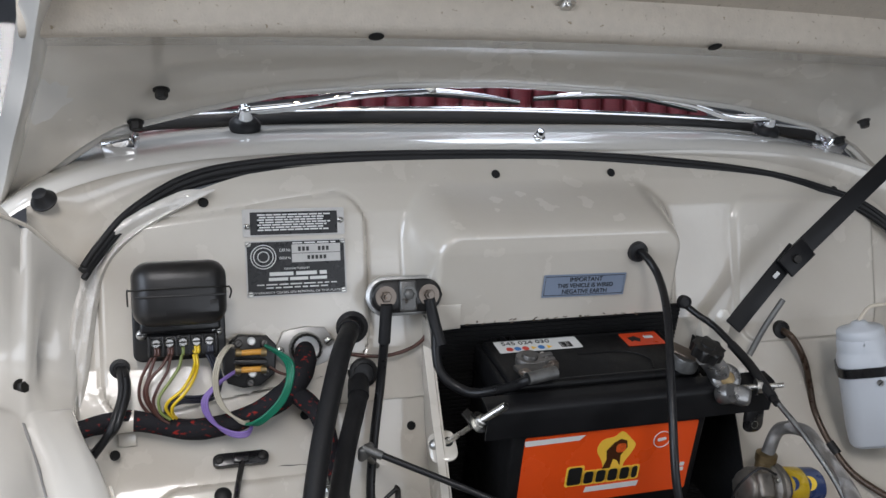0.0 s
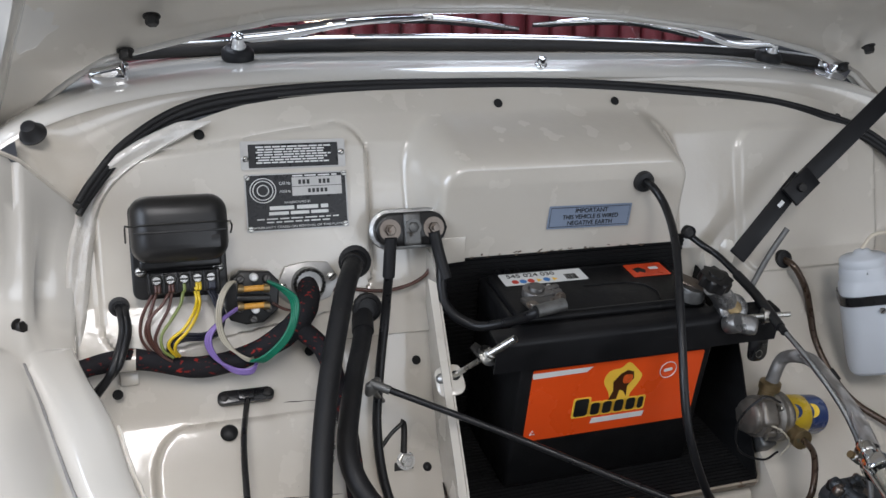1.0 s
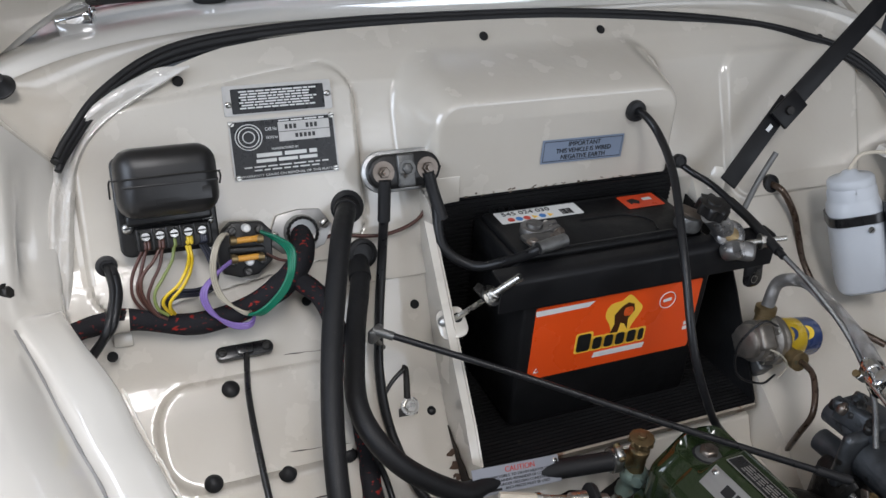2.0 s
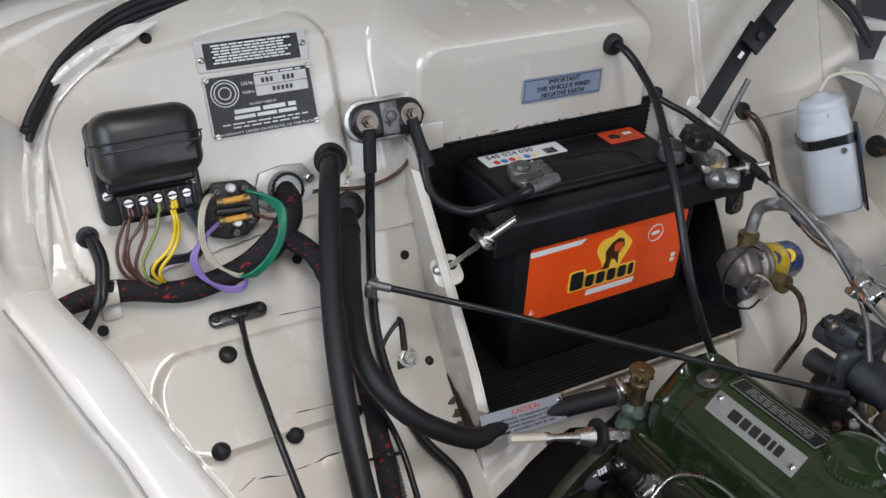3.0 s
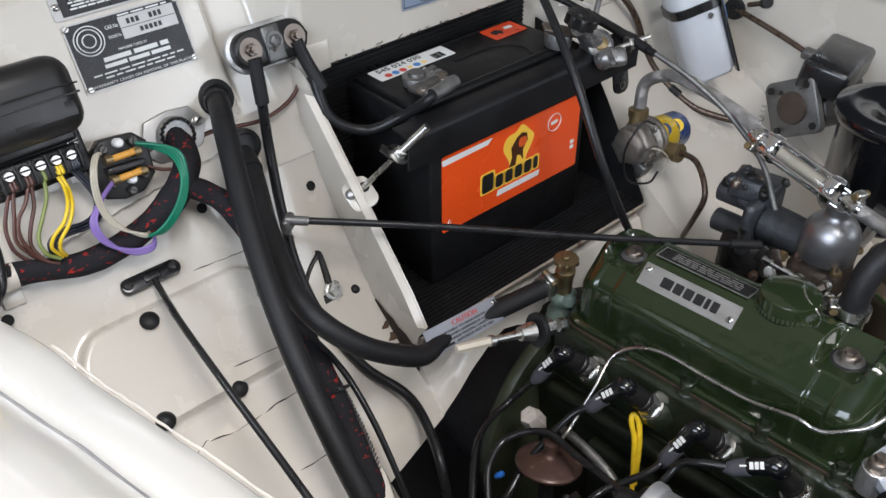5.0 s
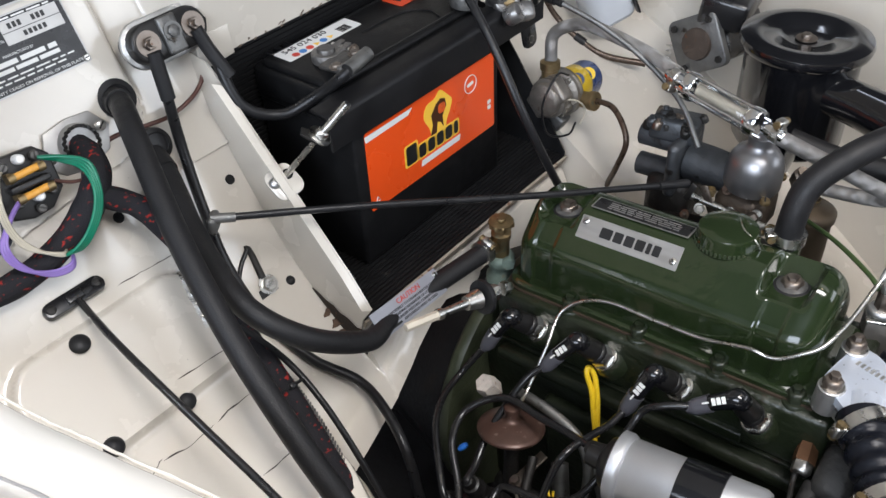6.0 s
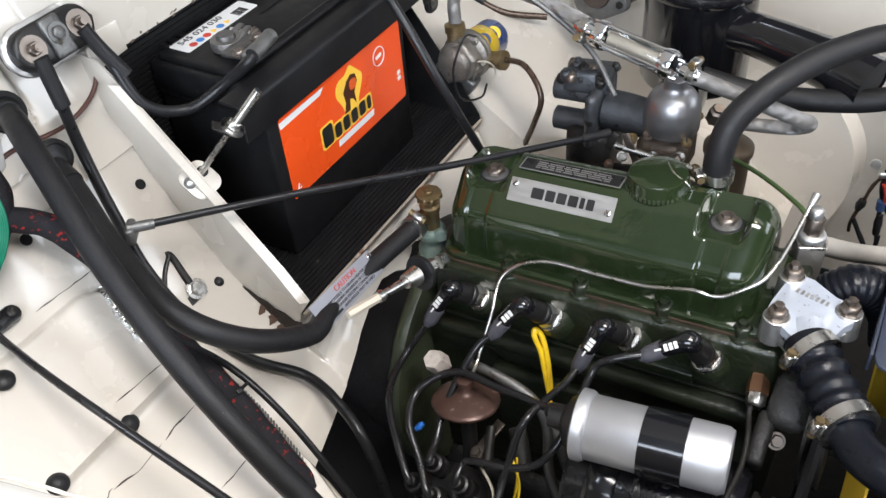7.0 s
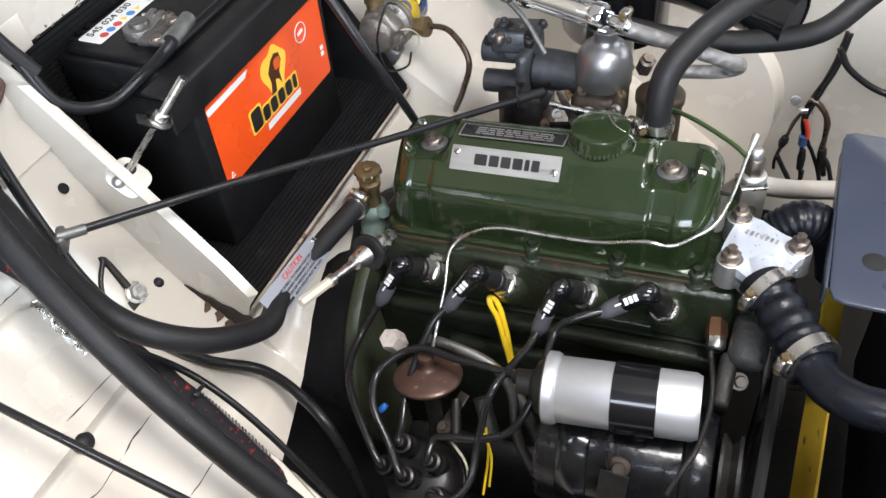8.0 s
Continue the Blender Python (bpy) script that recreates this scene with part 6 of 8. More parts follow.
# coil
co = thing("ignition_coil", "silver ignition coil with a black clamp strap", "ignition coil", at=(-0.062, -0.40, 0.60))
ca_, cb_ = Vector((-0.069, -0.338, 0.627)), Vector((-0.055, -0.467, 0.634))
cd = (cb_ - ca_).normalized()
cm_ = axes(ca_, cd)
part("can", lathe([(0.0, 0.006), (0.026, 0.006), (0.0285, 0.009), (0.0285, 0.122), (0.026, 0.127), (0, 0.127)], cm_, 40), SILVER, co)
part("crimp_collar", lathe([(0.027, -0.002), (0.0315, 0.0), (0.0315, 0.007), (0.0300, 0.010), (0.0285, 0.011)], cm_, 40), SILVER, co)
part("insulator", lathe([(0.027, 0.0), (0.022, -0.008), (0.010, -0.014), (0.009, -0.026), (0, -0.026)], cm_, 28), BAKELITE, co)
part("strap", lathe([(0.0292, 0.056), (0.0302, 0.0565), (0.0302, 0.0925), (0.0292, 0.093)], cm_, 40), BLACKGLOSS, co, "glossy black clamp strap")
for s in (-1, 1):
    m = cm_ @ Matrix.Translation((0.012 * s, 0.016, -0.006))
    part("terminal", hexhead(m @ pose(0, 0, 0, 180), 0.0045, 0.007, 0.007), BRASS if s > 0 else STEEL, co)
part("bracket", sheet([[(x, y, z) for x in (-0.105, -0.098, -0.088)] for y, z in ((-0.398, 0.612), (-0.400, 0.59), (-0.402, 0.57), (-0.404, 0.53), (-0.404, 0.49))], 0.003), BLACKPAINT, co)
part("bracket_bolt", hexhead(axes((-0.098, -0.410, 0.583), (-0.8, -0.1, 0.55)), 0.0065, 0.007, 0.0095), BROWNSTEEL, co)
settle(co)

# dynamo under the coil
dy = thing("dynamo", "black dynamo strapped below the coil", "dynamo", at=(-0.06, -0.41, 0.5))
dm2 = axes((-0.062, -0.335, 0.535), (0.05, -1, 0.07))
part("yoke", lathe([(0.0, 0), (0.050, 0.0), (0.052, 0.004), (0.052, 0.125), (0.0505, 0.128), (0.052, 0.131), (0.050, 0.148), (0, 0.150)], dm2, 40), YOKE, dy)
part("end_plate", lathe([(0.054, 0.126), (0.056, 0.128), (0.056, 0.140), (0.05, 0.150), (0, 0.152)], dm2, 36), YOKE, dy)
part("pulley", lathe([(0.012, 0.150), (0.036, 0.155), (0.036, 0.158), (0.028, 0.164), (0.036, 0.170), (0.036, 0.173), (0, 0.175)], dm2, 36), OILY, dy)
part("cover_band", lathe([(0.0522, 0.020), (0.0534, 0.021), (0.0534, 0.047), (0.0522, 0.048)], dm2, 44), BLACKGLOSS, dy)
part("band_joint", box(dm2 @ pose(0, 0, 0, 0, 0, 212) @ Matrix.Translation((0.0545, 0, 0.034)), 0.004, 0.010, 0.022, 0.001), BLACKGLOSS, dy)
for a in (200, 236):
    part("pole_screw", screw(dm2 @ pose(0, 0, 0, 0, 0, a) @ Matrix.Translation((0.052, 0, 0.088)) @ pose(0, 0, 0, 0, 90), 0.0065, 0.0016), YOKE, dy)
for s in (-1, 1):
    part("through_bolt", hexhead(dm2 @ Matrix.Translation((0.034 * s, 0.02, 0.0)) @ pose(0, 0, 0, 180), 0.0045, 0.005), STEEL, dy)
settle(dy)
part("strap_bracket", sheet([[(x, y, z) for y in (-0.420, -0.408, -0.396)] for x, z in ((-0.108, 0.585), (-0.118, 0.56), (-0.120, 0.53), (-0.118, 0.48))], 0.003), OILY, eng)

# water pump, belt, fan
PUMPGREY = mat("grimy_pump_casting", (0.06, 0.058, 0.055), 0.55, metal=0.5, var=0.4, scale=70, bump=0.0008, bump_scale=220, spots=0.3, spot_color=(0.02, 0.018, 0.016))
wp = thing("water_pump", "cast alloy water pump with belt pulley", "water pump", at=(0.09, -0.50, 0.5))
part("pump_body", box(axes((0.045, -0.492, 0.612), (-0.6, 0, 0.8), (0, 1, 0)), 0.034, 0.05, 0.045, 0.010), PUMPGREY, wp)
part("pump_arm", box(pose(0.01, -0.478, 0.592, 0, -25, 0), 0.05, 0.016, 0.03, 0.005), OILY, wp)
part("pump_bolt", hexhead(axes((0.012, -0.490, 0.596), (-0.6, -0.3, 0.7)), 0.006, 0.006, 0.008), BROWNSTEEL, wp)
pm_ = axes((0.09, -0.510, 0.545), (0, -1, 0.07))
part("pulley", lathe([(0.02, 0), (0.062, 0.002), (0.062, 0.005), (0.050, 0.012), (0.062, 0.019), (0.062, 0.022), (0.03, 0.024), (0, 0.024)], pm_, 44), OILY, wp)
part("hub", lathe([(0.026, 0.02), (0.026, 0.05), (0, 0.05)], pm_, 24), OILY, wp)
settle(wp)
belt_pts = []
for k in range(64):
    a = 2 * math.pi * k / 64
    c0, r0 = (0.09, 0.546), 0.061
    if math.cos(a - 3.5) > 0.62:
        c0, r0 = (-0.054, 0.546), 0.036
    elif math.cos(a - 4.9) > 0.5:
        c0, r0 = (0.09, 0.36), 0.06
    belt_pts.append((c0[0] + r0 * math.cos(a), -0.5225, c0[1] + r0 * math.sin(a)))
tagged(part("fan_belt", tube(belt_pts + belt_pts[:1], 0.0055, 6, 1, curve=False), RUBBER), "black rubber fan belt round the pulleys", "fan belt")
fan = thing("cooling_fan", "worn yellow two-blade cooling fan at rest", "fan", at=(0.09, -0.565, 0.545))
part("spider", lathe([(0.03, 0.048), (0.03, 0.054), (0, 0.054)], pm_, 24), FANYELLOW, fan)
for k in range(2):
    a = radians(-8 + 174 * k)
    rows = []
    for r_ in np.linspace(0.025, 0.165, 8):
        w_ = float(np.interp(r_, (0.025, 0.05, 0.10, 0.15, 0.165), (0.012, 0.018, 0.024, 0.028, 0.022)))
        rows.append([pm_ @ Vector((r_ * math.cos(a) - s * w_ * math.sin(a), r_ * math.sin(a) + s * w_ * math.cos(a), 0.052 - s * 0.0095)) for s in (-1, -0.5, 0, 0.5, 1)])
    part("blade", sheet(rows, 0.0025), FANYELLOW, fan, "worn yellow blade")
settle(fan)

# thermostat housing and hoses
th = thing("thermostat_housing", "pale alloy thermostat elbow held by three studs", "thermostat housing", at=(0.09, -0.485, 0.66))
tz = 0.688
pts = [(0.113, -0.458), (0.124, -0.462), (0.128, -0.474), (0.112, -0.500), (0.106, -0.518), (0.094, -0.524), (0.080, -0.515), (0.058, -0.506), (0.046, -0.496), (0.048, -0.480), (0.058, -0.466), (0.066, -0.453), (0.080, -0.452)]
pts = [(p.x, p.y) for p in smooth_path([(x, y, 0) for x, y in pts + pts[:1]], 4)[:-1]]
part("top_plate", slab(pts, 0.009, Matrix.Translation((0, 0, tz - 0.009)), 0.0025), ALU_PALE, th)
part("under_flange", slab(pts, 0.010, Matrix.Translation((0.002, 0, tz - 0.024)), 0.002), ALU, th)
part("lower_body", lathe([(0.032, -0.05), (0.03, -0.02), (0.029, -0.012)], axes((0.095, -0.482, 0.682)), 24), GREEN_DIRTY, th)
for x, y in ((0.122, -0.461), (0.097, -0.514), (0.066, -0.461)):
    m = axes((x, y, tz))
    part("stud_pillar", lathe([(0.0125, -0.024), (0.0115, 0.001), (0.010, 0.002), (0, 0.002)], m, 18), ALU, th)
    part("washer", lathe([(0.0105, 0.001), (0.0105, 0.0025), (0, 0.0025)], m, 18), STEEL, th)
    part("nut", lathe([(0, 0.002), (0.0085, 0.002), (0.0085, 0.009), (0.007, 0.0105), (0.0045, 0.0105), (0.0045, 0.016), (0, 0.0165)], m, 6), BROWNSTEEL, th)
part("outlet_neck", tube([(0.075, -0.487, 0.678), (0.056, -0.493, 0.678), (0.040, -0.500, 0.675)], 0.0155, 18, 4), ALU_PALE, th)
bars([(0, 0.006, [(-0.014 + k * 0.0045, -0.0115 + k * 0.0045) for k in range(7)])], axes((0.103, -0.482, tz + 0.0003), (0, 0, 1), (-0.25, -1, 0)), ALU, th, "cast_mark")
settle(th)
TOPHOSE = mat("blue_black_hose_rubber", (0.007, 0.008, 0.0115), 0.33, spec=0.22, var=0.2, scale=60, bump=0.0002, bump_scale=300)
ho = thing("top_hose", "ribbed black radiator top hose with worm-drive clips", "radiator hose", at=(0.0, -0.53, 0.66))
hp = [(0.058, -0.490, 0.679), (0.040, -0.502, 0.676), (0.010, -0.524, 0.673), (-0.016, -0.540, 0.671)]
ribs = [0.0190 + (0.0034 * (0.5 + 0.5 * math.sin(k * 1.05)) if 9 < k < 33 else 0.001) for k in range(43)]
part("ribbed_sleeve", tube(hp, ribs, 22, 14), TOPHOSE, ho)
part("smooth_hose", tube([(-0.010, -0.536, 0.671), (-0.031, -0.551, 0.671), (-0.045, -0.572, 0.674), (-0.049, -0.598, 0.677), (-0.050, -0.65, 0.680)], 0.0165, 20, 8), TOPHOSE, ho)


def hose_clip(p, d, r, parent, screw_to=(-0.6, 0.3, 0.7), w=0.011):
    """A worm-drive band round a hose, with its screw housing."""
    m = axes(p, d)
    c = part("hose_clip", lathe([(r, -w / 2), (r + 0.0012, -w / 2), (r + 0.0012, w / 2), (r, w / 2)], m, 28), STEEL, parent, "bright worm-drive clip")
    s_ = Vector(screw_to)
    dn = Vector(d).normalized()
    s_ = (s_ - dn * s_.dot(dn)).normalized()
    q = Vector(p) + s_ * (r + 0.004)
    part("housing", box(axes(q, s_, dn.cross(s_)), 0.013, 0.009, 0.008, 0.002), STEEL, c)
    part("worm_screw", tube([q - dn.cross(s_) * 0.010, q + dn.cross(s_) * 0.009], 0.0038, 8, 1, curve=False), BRASS, c)
    return c


hose_clip((0.048, -0.497, 0.6775), (-0.6, -0.7, -0.1), 0.0225, ho, (-0.5, 0.8, 0.2))
hose_clip((-0.010, -0.5365, 0.6715), (-0.7, -0.6, 0), 0.0235, ho, (-0.5, 0.8, 0.2))
settle(ho)
tagged(part("bypass_hose", tube([(0.135, -0.492, 0.665), (0.142, -0.512, 0.680), (0.150, -0.532, 0.670), (0.155, -0.548, 0.645), (0.158, -0.556, 0.61)], 0.0190, 18, 20, ripple=0.0011, ripple_step=2), TOPHOSE), "ribbed black hose behind the thermostat housing", "hose")

# temperature sender and its armoured capillary
se = thing("temperature_sender", "brass temperature sender with a coiled capillary", "sender", at=(0.04, -0.462, 0.61))
sm_ = axes((0.046, -0.462, 0.618), (-0.75, -0.12, -0.3))
part("hex", lathe([(0.0088, -0.01), (0.0100, 0), (0.0100, 0.008), (0, 0.008)], sm_, 6), mat("tarnished_brown_brass", (0.15, 0.075, 0.038), 0.5, metal=0.6, var=0.3, scale=120), se, "tarnished brown brass hex")
part("gland_nut", lathe([(0.009, 0.008), (0.009, 0.017), (0.006, 0.020), (0, 0.020)], sm_, 6), STEEL, se)
part("capillary", tube([(0.033, -0.464, 0.613), (0.024, -0.4616, 0.6102), (-0.005, -0.4681, 0.6094), (-0.035, -0.4712, 0.6064), (-0.075, -0.468, 0.607), (-0.1, -0.4614, 0.61), (-0.125, -0.4527, 0.6039)], 0.0022, 8, 30, ripple=0.0005), OILY, se)
settle(se)

# vacuum pipe, heater take-off, wires
vp = [(-0.036, -0.212, 0.585), (-0.012, -0.208, 0.588), (0.018, -0.208, 0.620), (0.052, -0.205, 0.645), (0.0655, -0.240, 0.667), (0.067, -0.305, 0.672), (0.066, -0.345, 0.677),
      (0.061, -0.3872, 0.694), (0.0612, -0.4045, 0.6939), (0.0632, -0.4161, 0.6967), (0.069, -0.4309, 0.7063), (0.078, -0.4427, 0.7141), (0.095, -0.4486, 0.7205), (0.12, -0.4523, 0.7241), (0.15, -0.4555, 0.7314), (0.162, -0.4578, 0.7376), (0.172, -0.4601, 0.7452)]
tagged(part("vacuum_pipe", tube(vp, 0.0019, 8, 8), STEEL), "thin bright vacuum pipe running round the rocker cover", "pipe")
fit_ = thing("pipe_fitting", "weathered brass pipe union on a grey square block", "pipe fitting", at=(0.191, -0.4635, 0.63))
part("block", box(pose(0.191, -0.4635, 0.652, 0, 0, 22), 0.024, 0.025, 0.046, 0.0015), mat("weathered_grey_alloy", (0.17, 0.16, 0.145), 0.55, metal=0.5, var=0.35, scale=60, bump=0.0006, bump_scale=200), fit_)
part("washer_plate", box(pose(0.191, -0.4635, 0.6765, 0, 0, 22), 0.0255, 0.0265, 0.003, 0.001), STEEL, fit_)
part("collar", lathe([(0.010, 0), (0.0128, 0.001), (0.0135, 0.004), (0.0125, 0.007), (0.010, 0.008), (0, 0.008)], axes((0.191, -0.4635, 0.679), (0.05, 0, 1)), 20), ALU, fit_)
part("hex_union", lathe([(0.0088, 0), (0.0088, 0.018), (0.0075, 0.020), (0, 0.020)], axes((0.191, -0.4635, 0.686), (0, 0, 1)), 6), BROWNSTEEL, fit_, "dull brown hex union")
part("top_nut", lathe([(0.0062, 0), (0.0068, 0.002), (0.0066, 0.008), (0.004, 0.011), (0, 0.011)], axes((0.190, -0.4625, 0.706), (0, 0, 1)), 12), ALU, fit_)
part("pinched_end", tube([(0.162, -0.4578, 0.7376), (0.172, -0.4601, 0.7452)], [0.0026, 0.0040], 8, 3), ALU, fit_)
settle(fit_)
tagged(part("green_pipe", tube([(0.275, -0.355, 0.690), (0.240, -0.398, 0.702), (0.205, -0.44, 0.706), (0.190, -0.458, 0.702)], 0.0024, 8, 6), mat("dull_green_pipe", (0.045, 0.075, 0.025), 0.35, var=0.2)), "thin green painted pipe behind the rocker cover", "pipe")
dp = thing("dipstick", "dipstick with a yellow ring handle", "dipstick", at=(0.02, -0.27, 0.5))
part("handle", tube([(0.012, -0.277, 0.540), (0.024, -0.2685, 0.566), (0.0325, -0.260, 0.588), (0.036, -0.253, 0.600), (0.034, -0.248, 0.604), (0.030, -0.250, 0.598), (0.0275, -0.258, 0.582), (0.020, -0.266, 0.562), (0.010, -0.276, 0.537), (-0.010, -0.290, 0.505)], [0.0026, 0.0028, 0.003, 0.003, 0.003, 0.003, 0.003, 0.0028, 0.0026, 0.0024], 8, 6), YELLOW, dp, "yellow plastic-coated looped handle")
part("tube", tube([(0.0, -0.282, 0.52), (-0.012, -0.300, 0.49), (-0.02, -0.32, 0.44)], 0.0055, 10, 4), ALU_DARK, dp)
settle(dp)
for a_, b_, c_ in (((-0.075, -0.275, 0.545), (-0.09, -0.29, 0.53), (-0.10, -0.29, 0.49)), ((-0.07, -0.278, 0.54), (-0.085, -0.285, 0.52), (-0.105, -0.285, 0.48)),):
    wire("distributor_wire", [a_, b_, c_], 0.0014, YELLOWWIRE, "thin yellow wire beside the distributor", group="distributor wires")
wire("distributor_wire", [(-0.10, -0.255, 0.55), (-0.115, -0.275, 0.545), (-0.13, -0.283, 0.53)], 0.0014, WHITEWIRE, "thin white wire beside the distributor", group="distributor wires")

# gearbox bell housing and darkness below
gb = thing("bell_housing", "oily bell housing behind the engine, coloured near-black for shade", "bell housing", at=(0.12, -0.10, 0.30))
bh = axes((0.12, -0.115, 0.45), (0, 1, -0.07))
# greasy alloy whose near-black base colour holds the deep shade
part("casting", lathe([(0.152, 0.012), (0.150, 0.03), (0.13, 0.10), (0.11, 0.2), (0, 0.2)], bh, 48), mat("shade_darkened_greasy_alloy", (0.014, 0.0135, 0.0125), 0.55, metal=0.4, var=0.4, scale=40, bump=0.001, bump_scale=160, spots=0.3, spot_color=(0.02, 0.017, 0.014), spot_scale=30), gb)
part("back_plate", lathe([(0.0, -0.004), (0.158, -0.004), (0.160, 0.0), (0.160, 0.008), (0.156, 0.012), (0, 0.012)], bh, 56), mat("olive_painted_plate", (0.045, 0.053, 0.03), 0.4, var=0.35, scale=50, bump=0.0008, bump_scale=150, spots=0.25, spot_color=(0.035, 0.03, 0.022), spot_scale=40), gb, "olive painted engine back plate")
settle(gb)
# clutter round the distributor
tagged(part("breather_pipe", tube([(-0.010, -0.195, 0.572), (-0.013, -0.219, 0.576), (-0.014, -0.251, 0.570), (-0.017, -0.273, 0.560), (-0.024, -0.289, 0.535), (-0.046, -0.301, 0.50), (-0.054, -0.321, 0.46), (-0.05, -0.33, 0.42)], 0.0052, 10, 6), ALU_DARK), "dull grey metal pipe looping beside the distributor", "pipe")
settle(eng)

# ---- heater valve and take-off ----
hv = thing("heater_valve", "aged brass heater tap on the engine with verdigris", "heater valve", at=(0.095, -0.095, 0.60))
vm_ = axes((0.090, -0.100, 0.616), (-0.04, -0.04, 1))
part("base", lathe([(0.016, -0.015), (0.016, 0.0), (0.012, 0.004), (0.012, 0.014), (0.015, 0.017), (0.015, 0.026), (0.011, 0.030)], vm_, 18), VERDI, hv)
part("stem", lathe([(0.0095, 0.028), (0.0095, 0.052), (0.011, 0.054), (0.011, 0.060), (0.0065, 0.062), (0.0055, 0.072), (0, 0.072)], vm_, 16), BRASS, hv)
kn = [(0.0130 * (1 + 0.10 * math.cos(10 * a)) * math.cos(a), 0.0130 * (1 + 0.10 * math.cos(10 * a)) * math.sin(a)) for a in np.linspace(0, 2 * math.pi, 60, endpoint=False)]
part("wheel", slab(kn, 0.006, vm_ @ Matrix.Translation((0, 0, 0.070)), 0.0015), BRASS, hv, "brass hand wheel")
part("wheel_nut", hexhead(vm_ @ Matrix.Translation((0, 0, 0.076)), 0.005, 0.004), BRASS, hv)
part("spigot", tube([(0.096, -0.096, 0.655), (0.082, -0.0965, 0.659), (0.066, -0.098, 0.663)], 0.0095, 14, 3), BRASS, hv)
part("flange", slab([(-0.044, -0.012), (-0.030, -0.020), (0.004, -0.024), (0.026, -0.012), (0.026, 0.016), (0.006, 0.022), (-0.016, 0.018)], 0.006, axes((0.090, -0.114, 0.604), EN, (0.25, 1, 0)), 0.0015), BLACKPAINT, hv)
part("flange_nut", hexhead(axes((0.112, -0.125, 0.605), EN), 0.0075, 0.009, 0.010), OILY, hv)
part("side_bolt", hexhead(axes((0.088, -0.112, 0.640), (-0.8, -0.5, 0.1)), 0.008, 0.008), VERDI, hv)
hose_clip((0.060, -0.0988, 0.6645), (1, -0.05, -0.05), 0.0122, hv, (0.1, -0.4, 1), 0.010)
settle(hv)
ct = thing("control_cable_clamp", "heater control cable with zinc adjuster and pale sleeve", "cable adjuster", at=(0.0, -0.135, 0.66))
c0, c1 = Vector((-0.090, -0.117, 0.680)), Vector((0.052, -0.148, 0.652))
def cp(f):
    return c0.lerp(c1, f)
cdv = (c1 - c0).normalized()
part("pale_sleeve", tube([cp(0.02), cp(0.06), cp(0.30)], [0.0040, 0.0046, 0.0046], 6, 3), PLASTIC_CREAM, ct)
part("spindle", tube([cp(0.28), cp(0.32), cp(0.33), cp(0.53)], [0.006, 0.006, 0.0036, 0.0048], 10, 4), STEEL, ct)
part("collar", tube([cp(0.53), cp(0.64)], [0.0075, 0.0105], 14, 1, curve=False), STEEL, ct)
part("rubber_disc", lathe([(0.012, -0.002), (0.018, -0.002), (0.0185, 0.002), (0.017, 0.004), (0, 0.005)], axes(cp(0.68), cdv), 22), RUBBER, ct)
part("lock_nut", lathe([(0, 0), (0.0085, 0), (0.0085, 0.009), (0, 0.009)], axes(cp(0.75), cdv), 6), STEEL, ct)
part("end_nut", lathe([(0, 0), (0.0075, 0), (0.0075, 0.008), (0.005, 0.012), (0, 0.012)], axes(cp(0.86), cdv), 6), STEEL, ct)
settle(ct)
cau = axes((-0.0545, -0.0945, 0.6745), (0.15, -0.72, 0.68), (0.977, 0.083, -0.165)) @ Matrix.Diagonal((1.05, 0.93, 1, 1))
cp_ = thing("caution_plate", "aluminium caution plate strapped to the heater hose", "plate", at=tuple(cau.translation))
part("plate", slab(round_rect(0.100, 0.029, 0.001), 0.0008, cau), mat("satin_aluminium_plate", (0.36, 0.37, 0.41), 0.45, metal=0.6, var=0.06, scale=120), cp_, smooth=False)
C2 = cau @ Matrix.Translation((0, 0, 0.0010))
letters("CAUTION", 0.0082, C2 @ Matrix.Translation((0.004, 0.0088, 0)), REDPRINT, cp_, fit=0.034)
for k, t_ in enumerate(("IT IS IMPOSSIBLE TO DRAIN HEATER UNIT", "WHEN DRAINING REMAINDER OF COOLING", "SYSTEM-UNDER FREEZING CONDITIONS", "ANTI-FREEZE MUST BE USED")):
    letters(t_, 0.0042, C2 @ Matrix.Translation((0.001 if k < 3 else 0.010, 0.0026 - k * 0.0043, 0)), BLACKPRINT, cp_, fit=(0.082, 0.078, 0.074, 0.052)[k])
bars([(-0.0103, 0.0026, [(-0.037, -0.020)])], C2, BLACKPRINT, cp_)
for x_, y_ in ((-0.0455, -0.007), (0.0455, 0.009)):
    part("rivet", screw(C2 @ Matrix.Translation((x_, y_, 0)), 0.003, 0.0014), STEEL, cp_)
settle(cp_)

# ---- throttle rod, pedal rod, hanging cables ----
rod = thing("choke_cable", "straight black control cable crossing the engine bay", "control cable", at=(0.03, -0.1, 0.75))
part("sheath", tube([(-0.162, 0.030, 0.7905), (-0.05, -0.048, 0.7705), (0.08, -0.137, 0.742), (0.228, -0.237, 0.713)], 0.0036, 9, 10), CABLE, rod)
part("end_ferrule", tube([(-0.168, 0.034, 0.7915), (-0.150, 0.0215, 0.788)], 0.0048, 10, 1, curve=False), ALU_DARK, rod)
part("carb_ferrule", tube([(0.205, -0.2215, 0.7175), (0.234, -0.241, 0.712)], 0.005, 10, 1, curve=False), RUBBER, rod)
part("support_clip", box(pose(-0.165, 0.034, 0.786, 0, 0, 35), 0.020, 0.008, 0.016, 0.003), ALU_DARK, rod)
